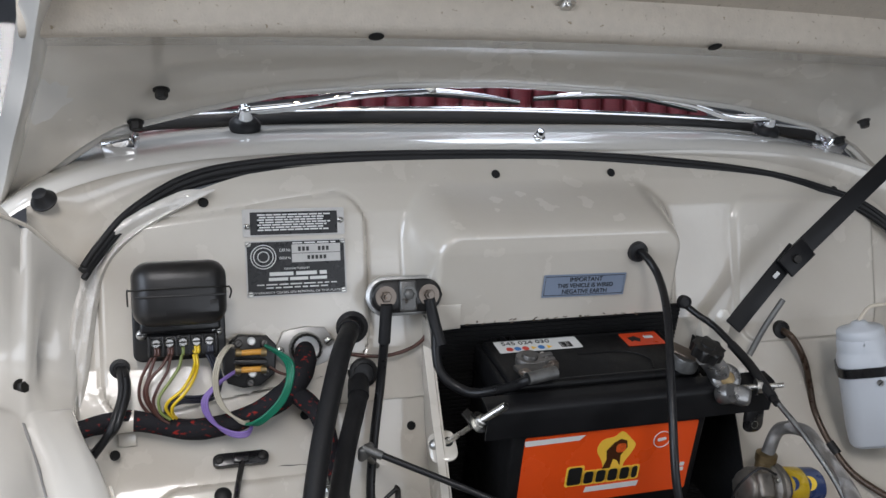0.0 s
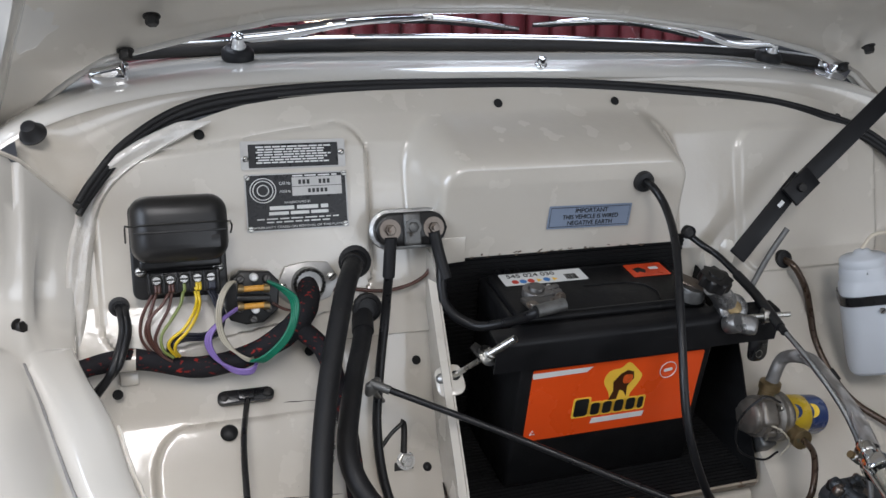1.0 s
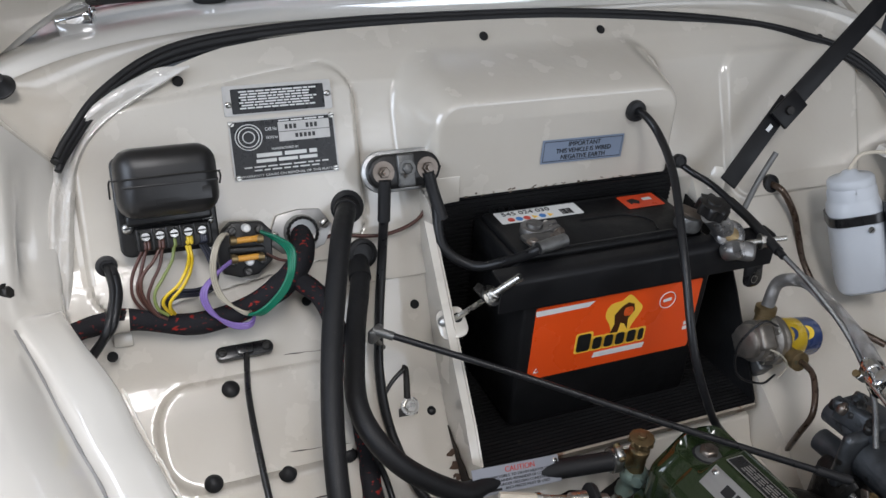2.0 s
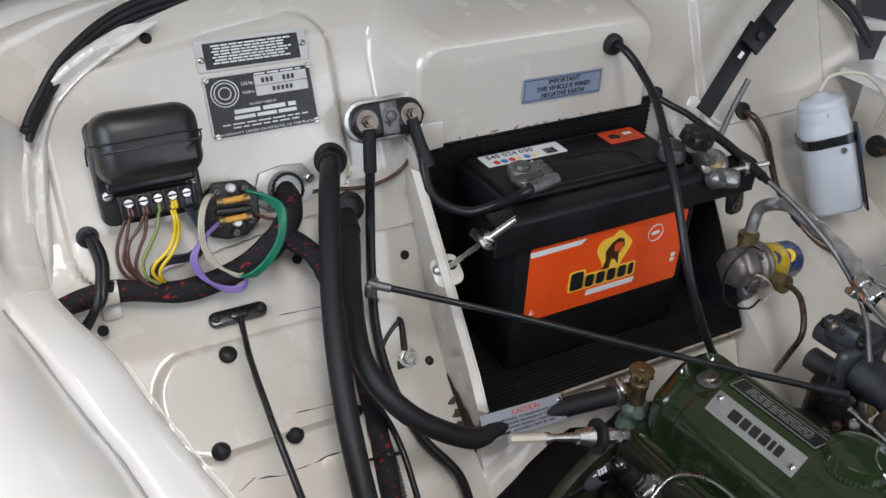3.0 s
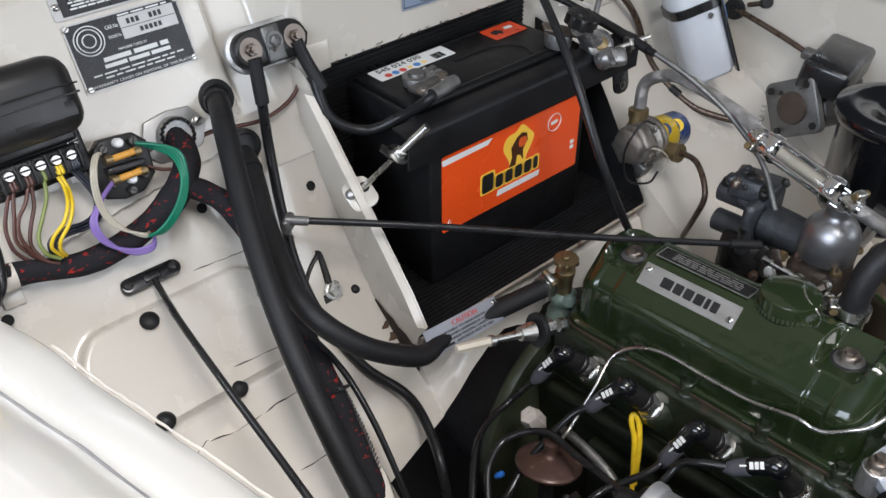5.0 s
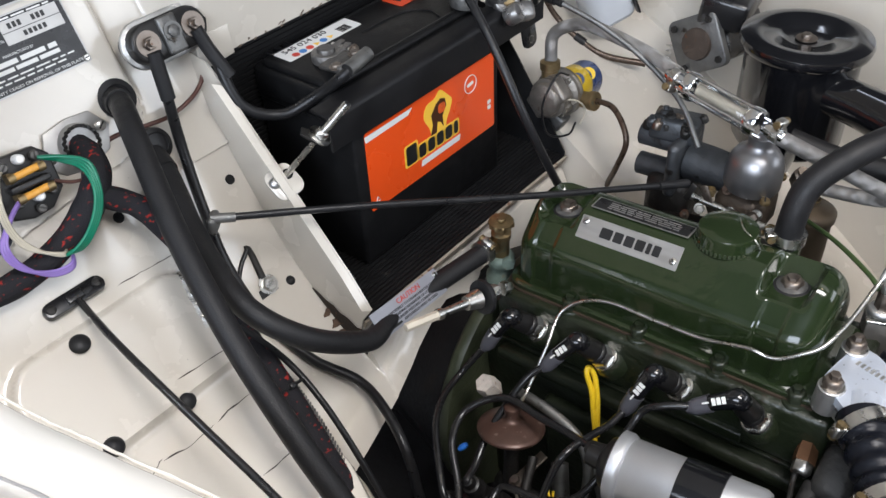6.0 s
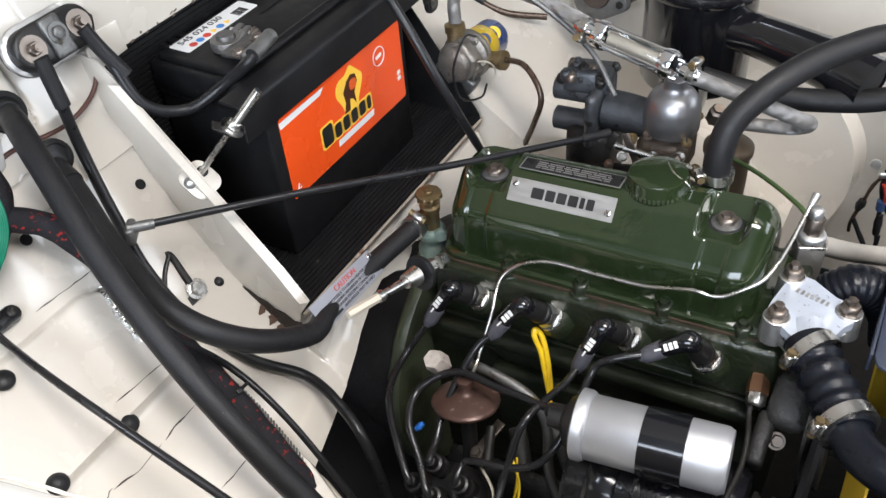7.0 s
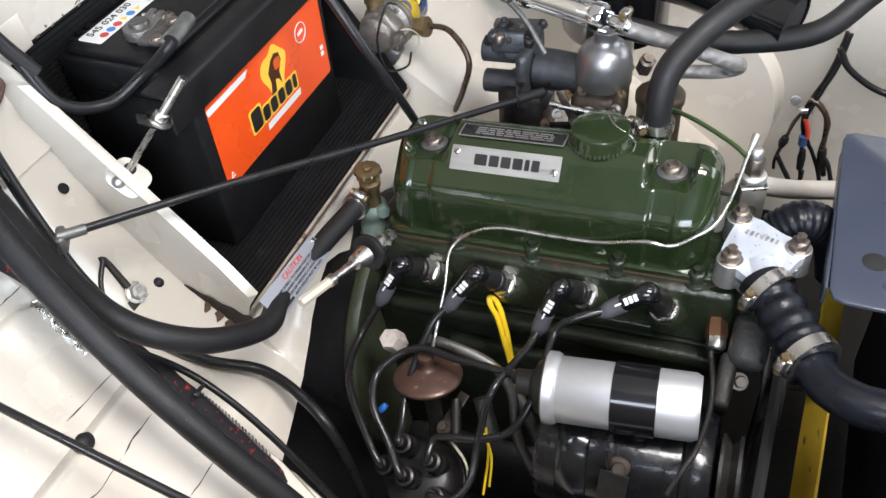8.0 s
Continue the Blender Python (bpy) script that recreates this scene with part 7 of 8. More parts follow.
part("clip_arm", tube([(-0.166, 0.036, 0.784), (-0.152, 0.06, 0.755), (-0.14, 0.075, 0.735)], 0.003, 8, 3), ALU_DARK, rod)
settle(rod)
pr = thing("throttle_rod", "thin black throttle rod leaving a plate on the bulkhead", "throttle rod", at=(-0.29, 0.08, 0.757))
ppm = axes((-0.289, 0.0815, 0.7575), (0, -0.5, 0.87), (1, 0, 0.0))
part("plate", slab(round_rect(0.058, 0.0145, 0.006), 0.006, ppm, 0.001), BLACKPAINT, pr)
part("boss", box(ppm @ Matrix.Translation((0, 0, 0.007)), 0.016, 0.010, 0.004, 0.001), BLACKPAINT, pr)
for x_ in (-0.0225, 0.0225):
    part("plate_screw", screw(ppm @ Matrix.Translation((x_, 0, 0.006)), 0.0045, 0.002), OILY, pr)
part("rod", tube([(-0.288, 0.076, 0.760), (-0.302, -0.002, 0.7655), (-0.310, -0.095, 0.757), (-0.313, -0.18, 0.738), (-0.314, -0.25, 0.715)], 0.0032, 9, 8), BLACKPAINT, pr)
settle(pr)
grommet((0.174, 0.1275, 0.9615), (0, -1, 0.05), 0.0125, 0.006)
sc = [(0.174, 0.132, 0.962), (0.177, 0.108, 0.961), (0.181, 0.080, 0.945), (0.160, 0.020, 0.927), (0.132, -0.055, 0.872), (0.124, -0.108, 0.796), (0.158, -0.122, 0.715), (0.200, -0.108, 0.664), (0.225, -0.09, 0.62)]
tagged(part("speedometer_cable", tube(sc, 0.0046, 10, 10), CABLE), "black speedometer cable arching down past the battery", "cable")
grommet((0.258, 0.134, 0.886), (0, -1, 0.3), 0.0085, 0.005)
cdl = thing("fuel_hose", "slim black hose joining the fuel filter", "hose", at=(0.27, 0.1, 0.87))
part("hose", tube([(0.258, 0.140, 0.884), (0.270, 0.116, 0.876), (0.284, 0.092, 0.868), (0.283, 0.02, 0.859), (0.266, -0.055, 0.856)], 0.0042, 10, 8), CABLE, cdl)
part("inner_cable", tube([(0.268, -0.050, 0.8565), (0.276, -0.10, 0.838), (0.288, -0.15, 0.806), (0.280, -0.20, 0.775), (0.262, -0.235, 0.74)], 0.0030, 8, 8), ALU_DARK, cdl)
part("sleeve", tube([(0.284, 0.06, 0.8640), (0.283, 0.02, 0.859), (0.268, -0.045, 0.8565)], 0.0056, 10, 5), RUBBER, cdl)
settle(cdl)

# ---- electric fuel pump, braided hoses and glass filter ----
PUMPALLOY = mat("stained_pump_alloy", (0.22, 0.2, 0.175), 0.42, metal=0.7, var=0.3, scale=90, bump=0.0006, bump_scale=250, spots=0.3, spot_color=(0.11, 0.08, 0.055), spot_scale=90)
fp = thing("fuel_pump", "electric fuel pump with alloy body and blue and yellow coil cover", "fuel pump", at=(0.33, -0.03, 0.69))
pa = axes((0.276, -0.029, 0.723), (1, 0.0, -0.13))
part("body", lathe([(0.0, -0.002), (0.0185, -0.002), (0.0205, 0.0), (0.0205, 0.007), (0.0245, 0.0085), (0.0245, 0.017), (0.0215, 0.0185), (0.0215, 0.026), (0.0255, 0.0275), (0.030, 0.030), (0.030, 0.0355), (0.0290, 0.0362), (0.030, 0.0370), (0.030, 0.0425), (0.0255, 0.0455), (0.0, 0.0455)], pa, 40), PUMPALLOY, fp)
part("valve_chest", box(pa @ Matrix.Translation((0.0, -0.0, 0.013)), 0.030, 0.052, 0.020, 0.004), PUMPALLOY, fp)
for k in range(3):
    a = radians(40 + 120 * k)
    part("cast_lug", lathe([(0.0052, -0.003), (0.0052, 0.011), (0.0042, 0.012), (0, 0.012)], pa @ Matrix.Translation((0.0225 * math.cos(a), 0.0225 * math.sin(a), 0.016)), 12), PUMPALLOY, fp)
part("coil_cover", lathe([(0.0235, 0.044), (0.0235, 0.098), (0.022, 0.102), (0, 0.103)], pa, 32), BLUELABEL, fp, "dark blue coil cover")
part("yellow_band", lathe([(0.0238, 0.050), (0.0242, 0.0505), (0.0242, 0.0745), (0.0238, 0.075)], pa, 32), YELLOW, fp)
for z_, mt in ((0.062, BLUELABEL), (0.088, YELLOW)):
    part("round_badge", lathe([(0.0085, 0), (0.0085, 0.0006), (0, 0.0006)], axes(pa @ (Vector((0, 0, z_)) + (pa.to_3x3().inverted() @ Vector((-0.35, -0.6, 0.72)).normalized()) * 0.0243), (-0.35, -0.6, 0.72)), 20), mt, fp)
for k in range(6):
    a = radians(60 * k + 20)
    part("body_screw", hexhead(pa @ Matrix.Translation((0.0262 * math.cos(a), 0.0262 * math.sin(a), 0.0300)) @ pose(0, 0, 0, 180), 0.0036, 0.0042), STEEL, fp)
part("inlet_banjo", lathe([(0.011, -0.022), (0.011, 0.002), (0.0125, 0.003), (0.0125, 0.012), (0.009, 0.014), (0, 0.015)], axes((0.306, -0.018, 0.747), (0.05, 0.1, 1)), 16), BRASS, fp)
part("outlet_banjo", lathe([(0.010, -0.018), (0.010, 0.002), (0.012, 0.003), (0.012, 0.010), (0, 0.012)], axes((0.320, -0.066, 0.715), (-0.1, -1, 0.2)), 16), BRASS, fp)
part("earth_loop", tube([(0.296, -0.05, 0.755), (0.268, -0.052, 0.768), (0.248, -0.046, 0.735), (0.255, -0.05, 0.695), (0.285, -0.06, 0.682), (0.31, -0.055, 0.685)], 0.0014, 6, 8), CABLE, fp)
part("white_lead", tube([(0.285, -0.052, 0.728), (0.300, -0.062, 0.722), (0.312, -0.066, 0.706), (0.306, -0.064, 0.688)], 0.0011, 6, 8), WHITEWIRE, fp)
part("foot", box(pose(0.308, -0.018, 0.690, 30), 0.02, 0.05, 0.022, 0.003), ALU_DARK, fp)
settle(fp)


def braided(pts, r, label):
    b = thing("braided_hose", label, "braided hose", "braided hoses", at=tuple(pts[0]))
    path = smooth_path(pts, 10)
    part("core", tube(path, r * 0.96, 14, 1, curve=False), BRAID, b)
    # crossed wire strands wound both ways
    for turn in (1, -1):
        side = None
        frames, dist = [], 0
        for i, p in enumerate(path):
            d = (path[min(i + 1, len(path) - 1)] - path[max(i - 1, 0)]).normalized()
            side = d.orthogonal().normalized() if side is None else (side - d * side.dot(d)).normalized()
            frames.append((p, side, d.cross(side), dist))
            if i + 1 < len(path):
                dist += (path[i + 1] - p).length
        for k in range(15):
            strand = []
            n_ = max(24, int(dist / 0.0022))
            for s_ in range(n_ + 1):
                t = s_ / n_ * (len(frames) - 1)
                i = min(int(t), len(frames) - 2)
                f = t - i
                p = frames[i][0].lerp(frames[i + 1][0], f)
                u, v = frames[i][1], frames[i][2]
                q = frames[i][3] + (frames[i + 1][3] - frames[i][3]) * f
                a = turn * q / 0.030 * 2 * math.pi + 2 * math.pi * k / 15
                strand.append(p + (u * math.cos(a) + v * math.sin(a)) * r)
            part("wire_strand", tube(strand, 0.0009, 5, 1, curve=False, caps=False), BRAIDWIRE, b)
    return settle(b)


braided([(0.306, -0.018, 0.760), (0.318, -0.014, 0.789), (0.322, -0.045, 0.808), (0.307, -0.088, 0.816), (0.294, -0.150, 0.812), (0.274, -0.196, 0.810)], 0.0068, "braided steel fuel hose arching from pump to filter")
braided([(0.238, -0.318, 0.797), (0.249, -0.359, 0.781), (0.265, -0.412, 0.759), (0.292, -0.428, 0.737), (0.314, -0.405, 0.713), (0.314, -0.35, 0.705)], 0.0068, "braided steel fuel hose looping to the float chamber")
gf = thing("fuel_filter", "clear glass in-line fuel filter in a chrome cage", "fuel filter", at=(0.25, -0.26, 0.80))
g0, g1 = Vector((0.262, -0.214, 0.808)), Vector((0.243, -0.300, 0.800))
gd = (g1 - g0).normalized()
gm = axes(g0, gd)
gl_ = (g1 - g0).length
part("glass_barrel", lathe([(0.0095, 0.008), (0.0115, 0.010), (0.0115, gl_ - 0.012), (0.0095, gl_ - 0.010)], gm, 22), GLASSTEX, gf).visible_shadow = False
part("paper_core", lathe([(0, 0.014), (0.0042, 0.014), (0.0042, gl_ - 0.018), (0, gl_ - 0.018)], gm, 16), mat("cream_filter_paper", (0.2, 0.18, 0.145), 0.7, var=0.1), gf)
for z0, z1 in ((-0.002, 0.010), (gl_ - 0.012, gl_)):
    part("end_cap", lathe([(0, z0), (0.0145, z0), (0.0150, z0 + 0.002), (0.0150, z1 - 0.002), (0.0140, z1), (0, z1)], gm, 24), CHROME, gf)
for k in range(4):
    a = radians(45 + 90 * k)
    c_ = tube([(0.0135 * math.cos(a), 0.0135 * math.sin(a), -0.006), (0.0135 * math.cos(a), 0.0135 * math.sin(a), gl_ + 0.004)], 0.0019, 8, 1, curve=False)
    c_.transform(gm)
    part("tie_rod", c_, CHROME, gf)
for z_ in (-0.016, gl_ + 0.016):
    part("union", lathe([(0.0055, -0.012), (0.0075, -0.006), (0.0075, 0.006), (0.0055, 0.012)], gm @ Matrix.Translation((0, 0, z_)), 14), CHROME, gf)
hose_clip(g0 - gd * 0.018, gd, 0.0082, gf, (-0.5, 0.2, -0.8), 0.008)
hose_clip(g1 + gd * 0.020, gd, 0.0082, gf, (0.1, 0, 1), 0.008)
settle(gf)
tagged(part("fuel_pipe", tube([(0.322, -0.070, 0.716), (0.306, -0.108, 0.724), (0.286, -0.138, 0.702), (0.288, -0.128, 0.660), (0.306, -0.108, 0.615), (0.318, -0.10, 0.58)], 0.0036, 9, 8), BROWNPIPE), "brown metal fuel pipe curving down from the pump", "pipe")

# ---- carburettor ----
CARBGREY = mat("blue_grey_dirty_casting", (0.065, 0.07, 0.076), 0.46, metal=0.6, var=0.35, scale=80, bump=0.0005, bump_scale=260, spots=0.3, spot_color=(0.02, 0.018, 0.016))
cbt = thing("carburettor", "weathered alloy side-draught carburettor with polished dashpot", "carburettor", at=(0.27, -0.29, 0.66))
part("dashpot", lathe([(0.0275, -0.047), (0.0290, -0.044), (0.0293, -0.030), (0.0285, -0.020), (0.0262, -0.0115), (0.0222, -0.0052), (0.0165, -0.001), (0.0128, 0.002), (0.0120, 0.006), (0.0118, 0.013), (0.010, 0.014), (0, 0.014)], axes((0.262, -0.298, 0.764), (0, 0.0, 1)), 44), DASHPOT, cbt, "polished grey domed dashpot")
part("body", box(pose(0.268, -0.294, 0.686, 0, 0, 0), 0.060, 0.054, 0.050, 0.012), mat("brown_varnished_casting", (0.07, 0.052, 0.038), 0.5, metal=0.45, var=0.45, scale=70, bump=0.0006, bump_scale=250), cbt)
part("intake", tube([(0.272, -0.285, 0.712), (0.278, -0.25, 0.711), (0.280, -0.222, 0.710)], [0.021, 0.022, 0.022], 20, 4), CARBGREY, cbt)
part("rear_flange", box(pose(0.282, -0.212, 0.706), 0.07, 0.014, 0.066, 0.006), CARBGREY, cbt)
for z_ in (0.726, 0.686):
    part("rear_tube", tube([(0.282, -0.212, z_), (0.283, -0.160, z_ - 0.004)], 0.0135, 16, 3), CARBGREY, cbt)
part("rear_block", box(pose(0.292, -0.195, 0.738, 0, 10, 10), 0.046, 0.052, 0.026, 0.005), CARBGREY, cbt)
for k in range(16):
    rnd = random.Random(k)
    part("rear_boss", lathe([(0.008, -0.01), (0.0085, 0.001), (0.006, 0.004), (0.0035, 0.0045), (0.0035, 0.008), (0, 0.008)], axes((0.27 + rnd.uniform(-0.008, 0.035), -0.195 + rnd.uniform(-0.025, 0.027), 0.748 + rnd.uniform(-0.006, 0.006)), (rnd.uniform(-0.5, 0.2), rnd.uniform(-0.3, 0.3), 1)) @ Matrix.Scale(rnd.uniform(0.55, 1.0), 4), 6 if k % 3 == 0 else 10), (OILY, CARBGREY, BROWNSTEEL, OILY)[k % 4], cbt)
part("lower_casting", box(pose(0.288, -0.205, 0.645), 0.06, 0.055, 0.085, 0.012), OILY, cbt)
part("spacer", lathe([(0.016, -0.02), (0.016, 0.012), (0.019, 0.014), (0.019, 0.02), (0, 0.02)], axes((0.235, -0.300, 0.68), (-1, 0, 0)), 18), ALU_DARK, cbt)
part("jet_housing", lathe([(0.013, -0.05), (0.015, -0.03), (0.015, 0), (0, 0)], axes((0.262, -0.30, 0.668)), 16), BRASS, cbt)
part("bowl", lathe([(0.0, -0.10), (0.022, -0.098), (0.0245, -0.085), (0.0245, -0.01), (0.027, -0.006), (0.027, 0.002), (0.022, 0.006), (0.008, 0.010), (0.007, 0.018), (0, 0.018)], axes((0.314, -0.350, 0.674)), 26), mat("brown_stained_bowl", (0.10, 0.075, 0.05), 0.45, metal=0.5, var=0.4, scale=60), cbt, "brown-stained float chamber")
part("bowl_bolt", hexhead(axes((0.314, -0.350, 0.690)), 0.0055, 0.006, 0.008), BRASS, cbt)
for k, (x_, y_, z_) in enumerate(((0.240, -0.262, 0.705), (0.236, -0.318, 0.702), (0.238, -0.335, 0.690), (0.234, -0.275, 0.682))):
    part("lever_nut", hexhead(axes((x_, y_, z_), (-1, 0, 0.4)), 0.0045, 0.006, 0.006), STEEL if k % 2 else BRASS, cbt)
part("throttle_spindle", tube([(0.232, -0.245, 0.700), (0.232, -0.345, 0.693)], 0.0038, 8, 1, curve=False), STEEL, cbt)
part("throttle_lever", box(pose(0.229, -0.247, 0.706, 20, 0, 0), 0.003, 0.007, 0.024, 0.001), OILY, cbt)
sg = tube([(0.230 + 0.005 * math.cos(a), -0.33 + a * 0.0009, 0.694 + 0.005 * math.sin(a)) for a in np.linspace(0, 38, 150)], 0.0008, 5, 1, curve=False)
part("return_spring", sg, STEEL, cbt)
rnd = random.Random(11)
for k in range(12):
    p = Vector((0.232 + rnd.uniform(-0.004, 0.012), -0.335 + 0.009 * k, rnd.uniform(0.655, 0.715)))
    part("link_screw", hexhead(axes(p, (-1, rnd.uniform(-0.5, 0.5), rnd.uniform(0, 0.8))), rnd.uniform(0.003, 0.0055), rnd.uniform(0.004, 0.012), 0.006), (BRASS, STEEL, BROWNSTEEL, ALU_DARK)[k % 4], cbt)
for y_, z_ in ((-0.268, 0.700), (-0.315, 0.668)):
    part("link_arm", box(pose(0.231, y_, z_, rnd.uniform(-40, 40)), 0.0025, 0.009, 0.04, 0.001), BROWNSTEEL, cbt)
for x_, y_ in ((0.240, -0.322), (0.292, -0.318), (0.286, -0.270)):
    part("dashpot_screw", screw(axes((x_, y_, 0.7165)), 0.0055, 0.005), BRASS, cbt)
part("banjo_union", lathe([(0.009, -0.012), (0.009, 0.006), (0.006, 0.008), (0.006, 0.012), (0, 0.012)], axes((0.307, -0.333, 0.716), (-0.4, -0.3, 1)), 6), BROWNSTEEL, cbt)
settle(cbt)
tagged(part("manifold", tube([(0.215, -0.16, 0.60), (0.245, -0.20, 0.62), (0.25, -0.29, 0.635), (0.245, -0.38, 0.62), (0.215, -0.43, 0.60)], [0.022, 0.026, 0.028, 0.026, 0.022], 16, 6), OILY), "dark rusty inlet and exhaust manifold", "manifold")

# ---- air cleaner ----
ac = thing("air_cleaner", "glossy black oil-bath air cleaner canister with intake trumpet", "air cleaner", at=(0.452, -0.265, 0.69))
am_ = axes((0.452, -0.265, 0.804), (0.0, 0.0, 1))
part("canister", lathe([(0.0, -0.135), (0.060, -0.135), (0.064, -0.128), (0.064, -0.012), (0, -0.012)], am_, 48), BLACKGLOSS, ac)
part("lid", lathe([(0.066, -0.018), (0.072, -0.014), (0.0735, -0.008), (0.072, -0.003), (0.064, 0.0), (0.050, 0.001), (0.044, -0.002), (0.030, -0.003), (0.026, -0.007), (0.018, -0.008), (0, -0.008)], am_, 48), BLACKGLOSS, ac)
part("wing_bolt", hexhead(axes((0.452, -0.265, 0.797)), 0.0065, 0.006, 0.012), BROWNSTEEL, ac)
part("intake_trumpet", tube([(0.432, -0.300, 0.752), (0.420, -0.345, 0.752), (0.402, -0.400, 0.750), (0.386, -0.445, 0.747), (0.376, -0.470, 0.744)], [0.024, 0.024, 0.0265, 0.029, 0.030], 24, 6, caps=False), BLACKGLOSS, ac)
part("trumpet_throat", tube([(0.386, -0.445, 0.747), (0.377, -0.468, 0.7445)], [0.022, 0.027], 24, 1, curve=False), DARK, ac)
part("neck", tube([(0.42, -0.275, 0.70), (0.36, -0.285, 0.705), (0.30, -0.292, 0.71)], 0.024, 18, 5), BLACKGLOSS, ac)
settle(ac)
br = thing("breather_hose", "thick black breather hose rising from the rocker cover", "hose", at=(0.16, -0.374, 0.73))
part("hose", tube([(0.160, -0.374, 0.727), (0.158, -0.373, 0.768), (0.172, -0.377, 0.800), (0.202, -0.397, 0.821), (0.238, -0.421, 0.832), (0.270, -0.447, 0.837), (0.300, -0.478, 0.839), (0.335, -0.535, 0.832)], 0.0125, 16, 8), HOSE, br)
hose_clip((0.1595, -0.374, 0.750), (0, 0, 1), 0.0135, br, (-0.5, 0.8, 0.1), 0.010)
settle(br)
tagged(part("breather_hose", tube([(0.335, -0.305, 0.738), (0.340, -0.360, 0.730), (0.352, -0.425, 0.729), (0.378, -0.495, 0.736), (0.415, -0.540, 0.768), (0.45, -0.60, 0.82)], 0.0125, 16, 8), HOSE), "thick black hose running forward from the air cleaner", "hose")

# ---- right inner wing ----
def inner_wing(z):
    return 0.605 + 0.05 * ease(0.70, 0.4, z)


iw = part("inner_wing", sheet([[(inner_wing(z), y, z) for y in np.linspace(0.10, -0.95, 12)] for z in np.linspace(0.86, 0.25, 40)]), CREAM)
tagged(iw, "cream painted inner wing", "inner wing", kind="structure")
arch = []
for r in (0.0, 0.05, 0.10, 0.14, 0.160, 0.168, 0.1725, 0.1755, 0.177):
    row = []
    for k in range(73):
        a = 2 * math.pi * k / 72
        y, z = -0.30 + r * math.cos(a), 0.46 + r * math.sin(a)
        row.append((inner_wing(z) + 0.001 - (0.014 + 0.20 * max(0, 0.62 - z)) * (1 - ease(0.168, 0.177, r)), y, z))
    arch.append(row)
tagged(part("wheel_arch", sheet(arch), CREAM), "round pressed cream wheel arch on the inner wing", "wheel arch", kind="structure")
rows = []
for y in np.linspace(0.14, -0.95, 30):
    rows.append([(0.600, y, 0.858), (0.606, y, 0.868), (0.64, y, 0.872), (0.67, y, 0.870), (0.675, y, 0.90), (0.70, y, 0.925), (0.76, y, 0.93), (0.85, y, 0.90), (0.92, y, 0.80), (0.94, y, 0.6), (0.94, y, 0.18)])
tagged(part("wing_right", sheet(rows), CREAM_SKY), "glossy cream front wing with a drip channel", "wing", kind="structure")
# bulkhead corner gusset between wall and inner wing
# washer bottle
wb = thing("washer_bottle", "milky plastic screen-washer bottle in a black wire strap", "washer bottle", at=(0.50, 0.02, 0.735))
bt_, bb_ = Vector((0.4775, 0.061, 0.860)), Vector((0.500, 0.012, 0.733))
bz = (bt_ - bb_).normalized()
bm_ = axes(bb_, bz, (0.79, -0.61, 0))
bl = (bt_ - bb_).length
body = bmesh.new()
rings = []
for h_, w_, r_ in ((0, 0.066, 0.014), (0.004, 0.074, 0.018), (0.02, 0.077, 0.02), (bl - 0.035, 0.077, 0.02), (bl - 0.024, 0.0755, 0.022), (bl - 0.018, 0.0715, 0.026), (bl - 0.014, 0.0712, 0.028), (bl - 0.006, 0.0712, 0.029), (bl, 0.068, 0.03)):
    rings.append([body.verts.new(bm_ @ Vector((x, y, h_))) for x, y in round_rect(w_ * 0.84, w_ * 0.84, r_)])
for a, b in zip(rings, rings[1:]):
    for k in range(len(a)):
        body.faces.new((a[k], a[(k + 1) % len(a)], b[(k + 1) % len(b)], b[k]))
body.faces.new(rings[0][::-1]), body.faces.new(rings[-1])
part("bottle", body, PLASTIC_WHITE, wb, angle=28)
part("cap", lathe([(0.0275, bl - 0.002), (0.0285, bl + 0.002), (0.028, bl + 0.009), (0.0255, bl + 0.012), (0.012, bl + 0.0145), (0.009, bl + 0.019), (0.005, bl + 0.0205), (0, bl + 0.0205)], bm_, 40), PLASTIC_WHITE, wb)
st_m = bm_ @ Matrix.Translation((0, 0, bl - 0.045))
part("strap", slab(round_rect(0.0685, 0.0685, 0.018), 0.012, st_m), BLACKPAINT, wb, "black steel strap")
part("strap_hanger", box(bm_ @ Matrix.Translation((0.0315, -0.026, bl * 0.42)), 0.003, 0.013, bl * 0.86, 0.001), BLACKPAINT, wb)
part("strap_screw", screw(bm_ @ Matrix.Translation((0.012, -0.0348, bl - 0.052)) @ pose(0, 0, 0, 90), 0.004, 0.003), STEEL, wb)
part("blue_tag", box(bm_ @ Matrix.Translation((0.0365, -0.012, bl * 0.62)), 0.002, 0.016, 0.035, 0.001), BLUEPRINT, wb)
part("bracket_arm", box(bm_ @ Matrix.Translation((0.0, 0.05, bl * 0.62)), 0.03, 0.05, 0.014, 0.002), BLACKPAINT, wb)
part("clear_tube", tube([bm_ @ Vector((0, 0, bl + 0.02)), bm_ @ Vector((0.02, 0.01, bl + 0.035)), bm_ @ Vector((0.06, 0.01, bl + 0.025)), bm_ @ Vector((0.085, 0.03, bl - 0.02)), bm_ @ Vector((0.075, 0.06, bl - 0.06))], 0.0025, 8, 6), PLASTIC_CREAM, wb)
settle(wb)
grommet((0.414, face_y(0.834) - 0.001, 0.836), HOLE_N, 0.0125, 0.007)
wr = thing("side_harness", "brown-sleeved wiring branch leaving a bulkhead grommet", "wiring", at=(0.414, 0.12, 0.834))
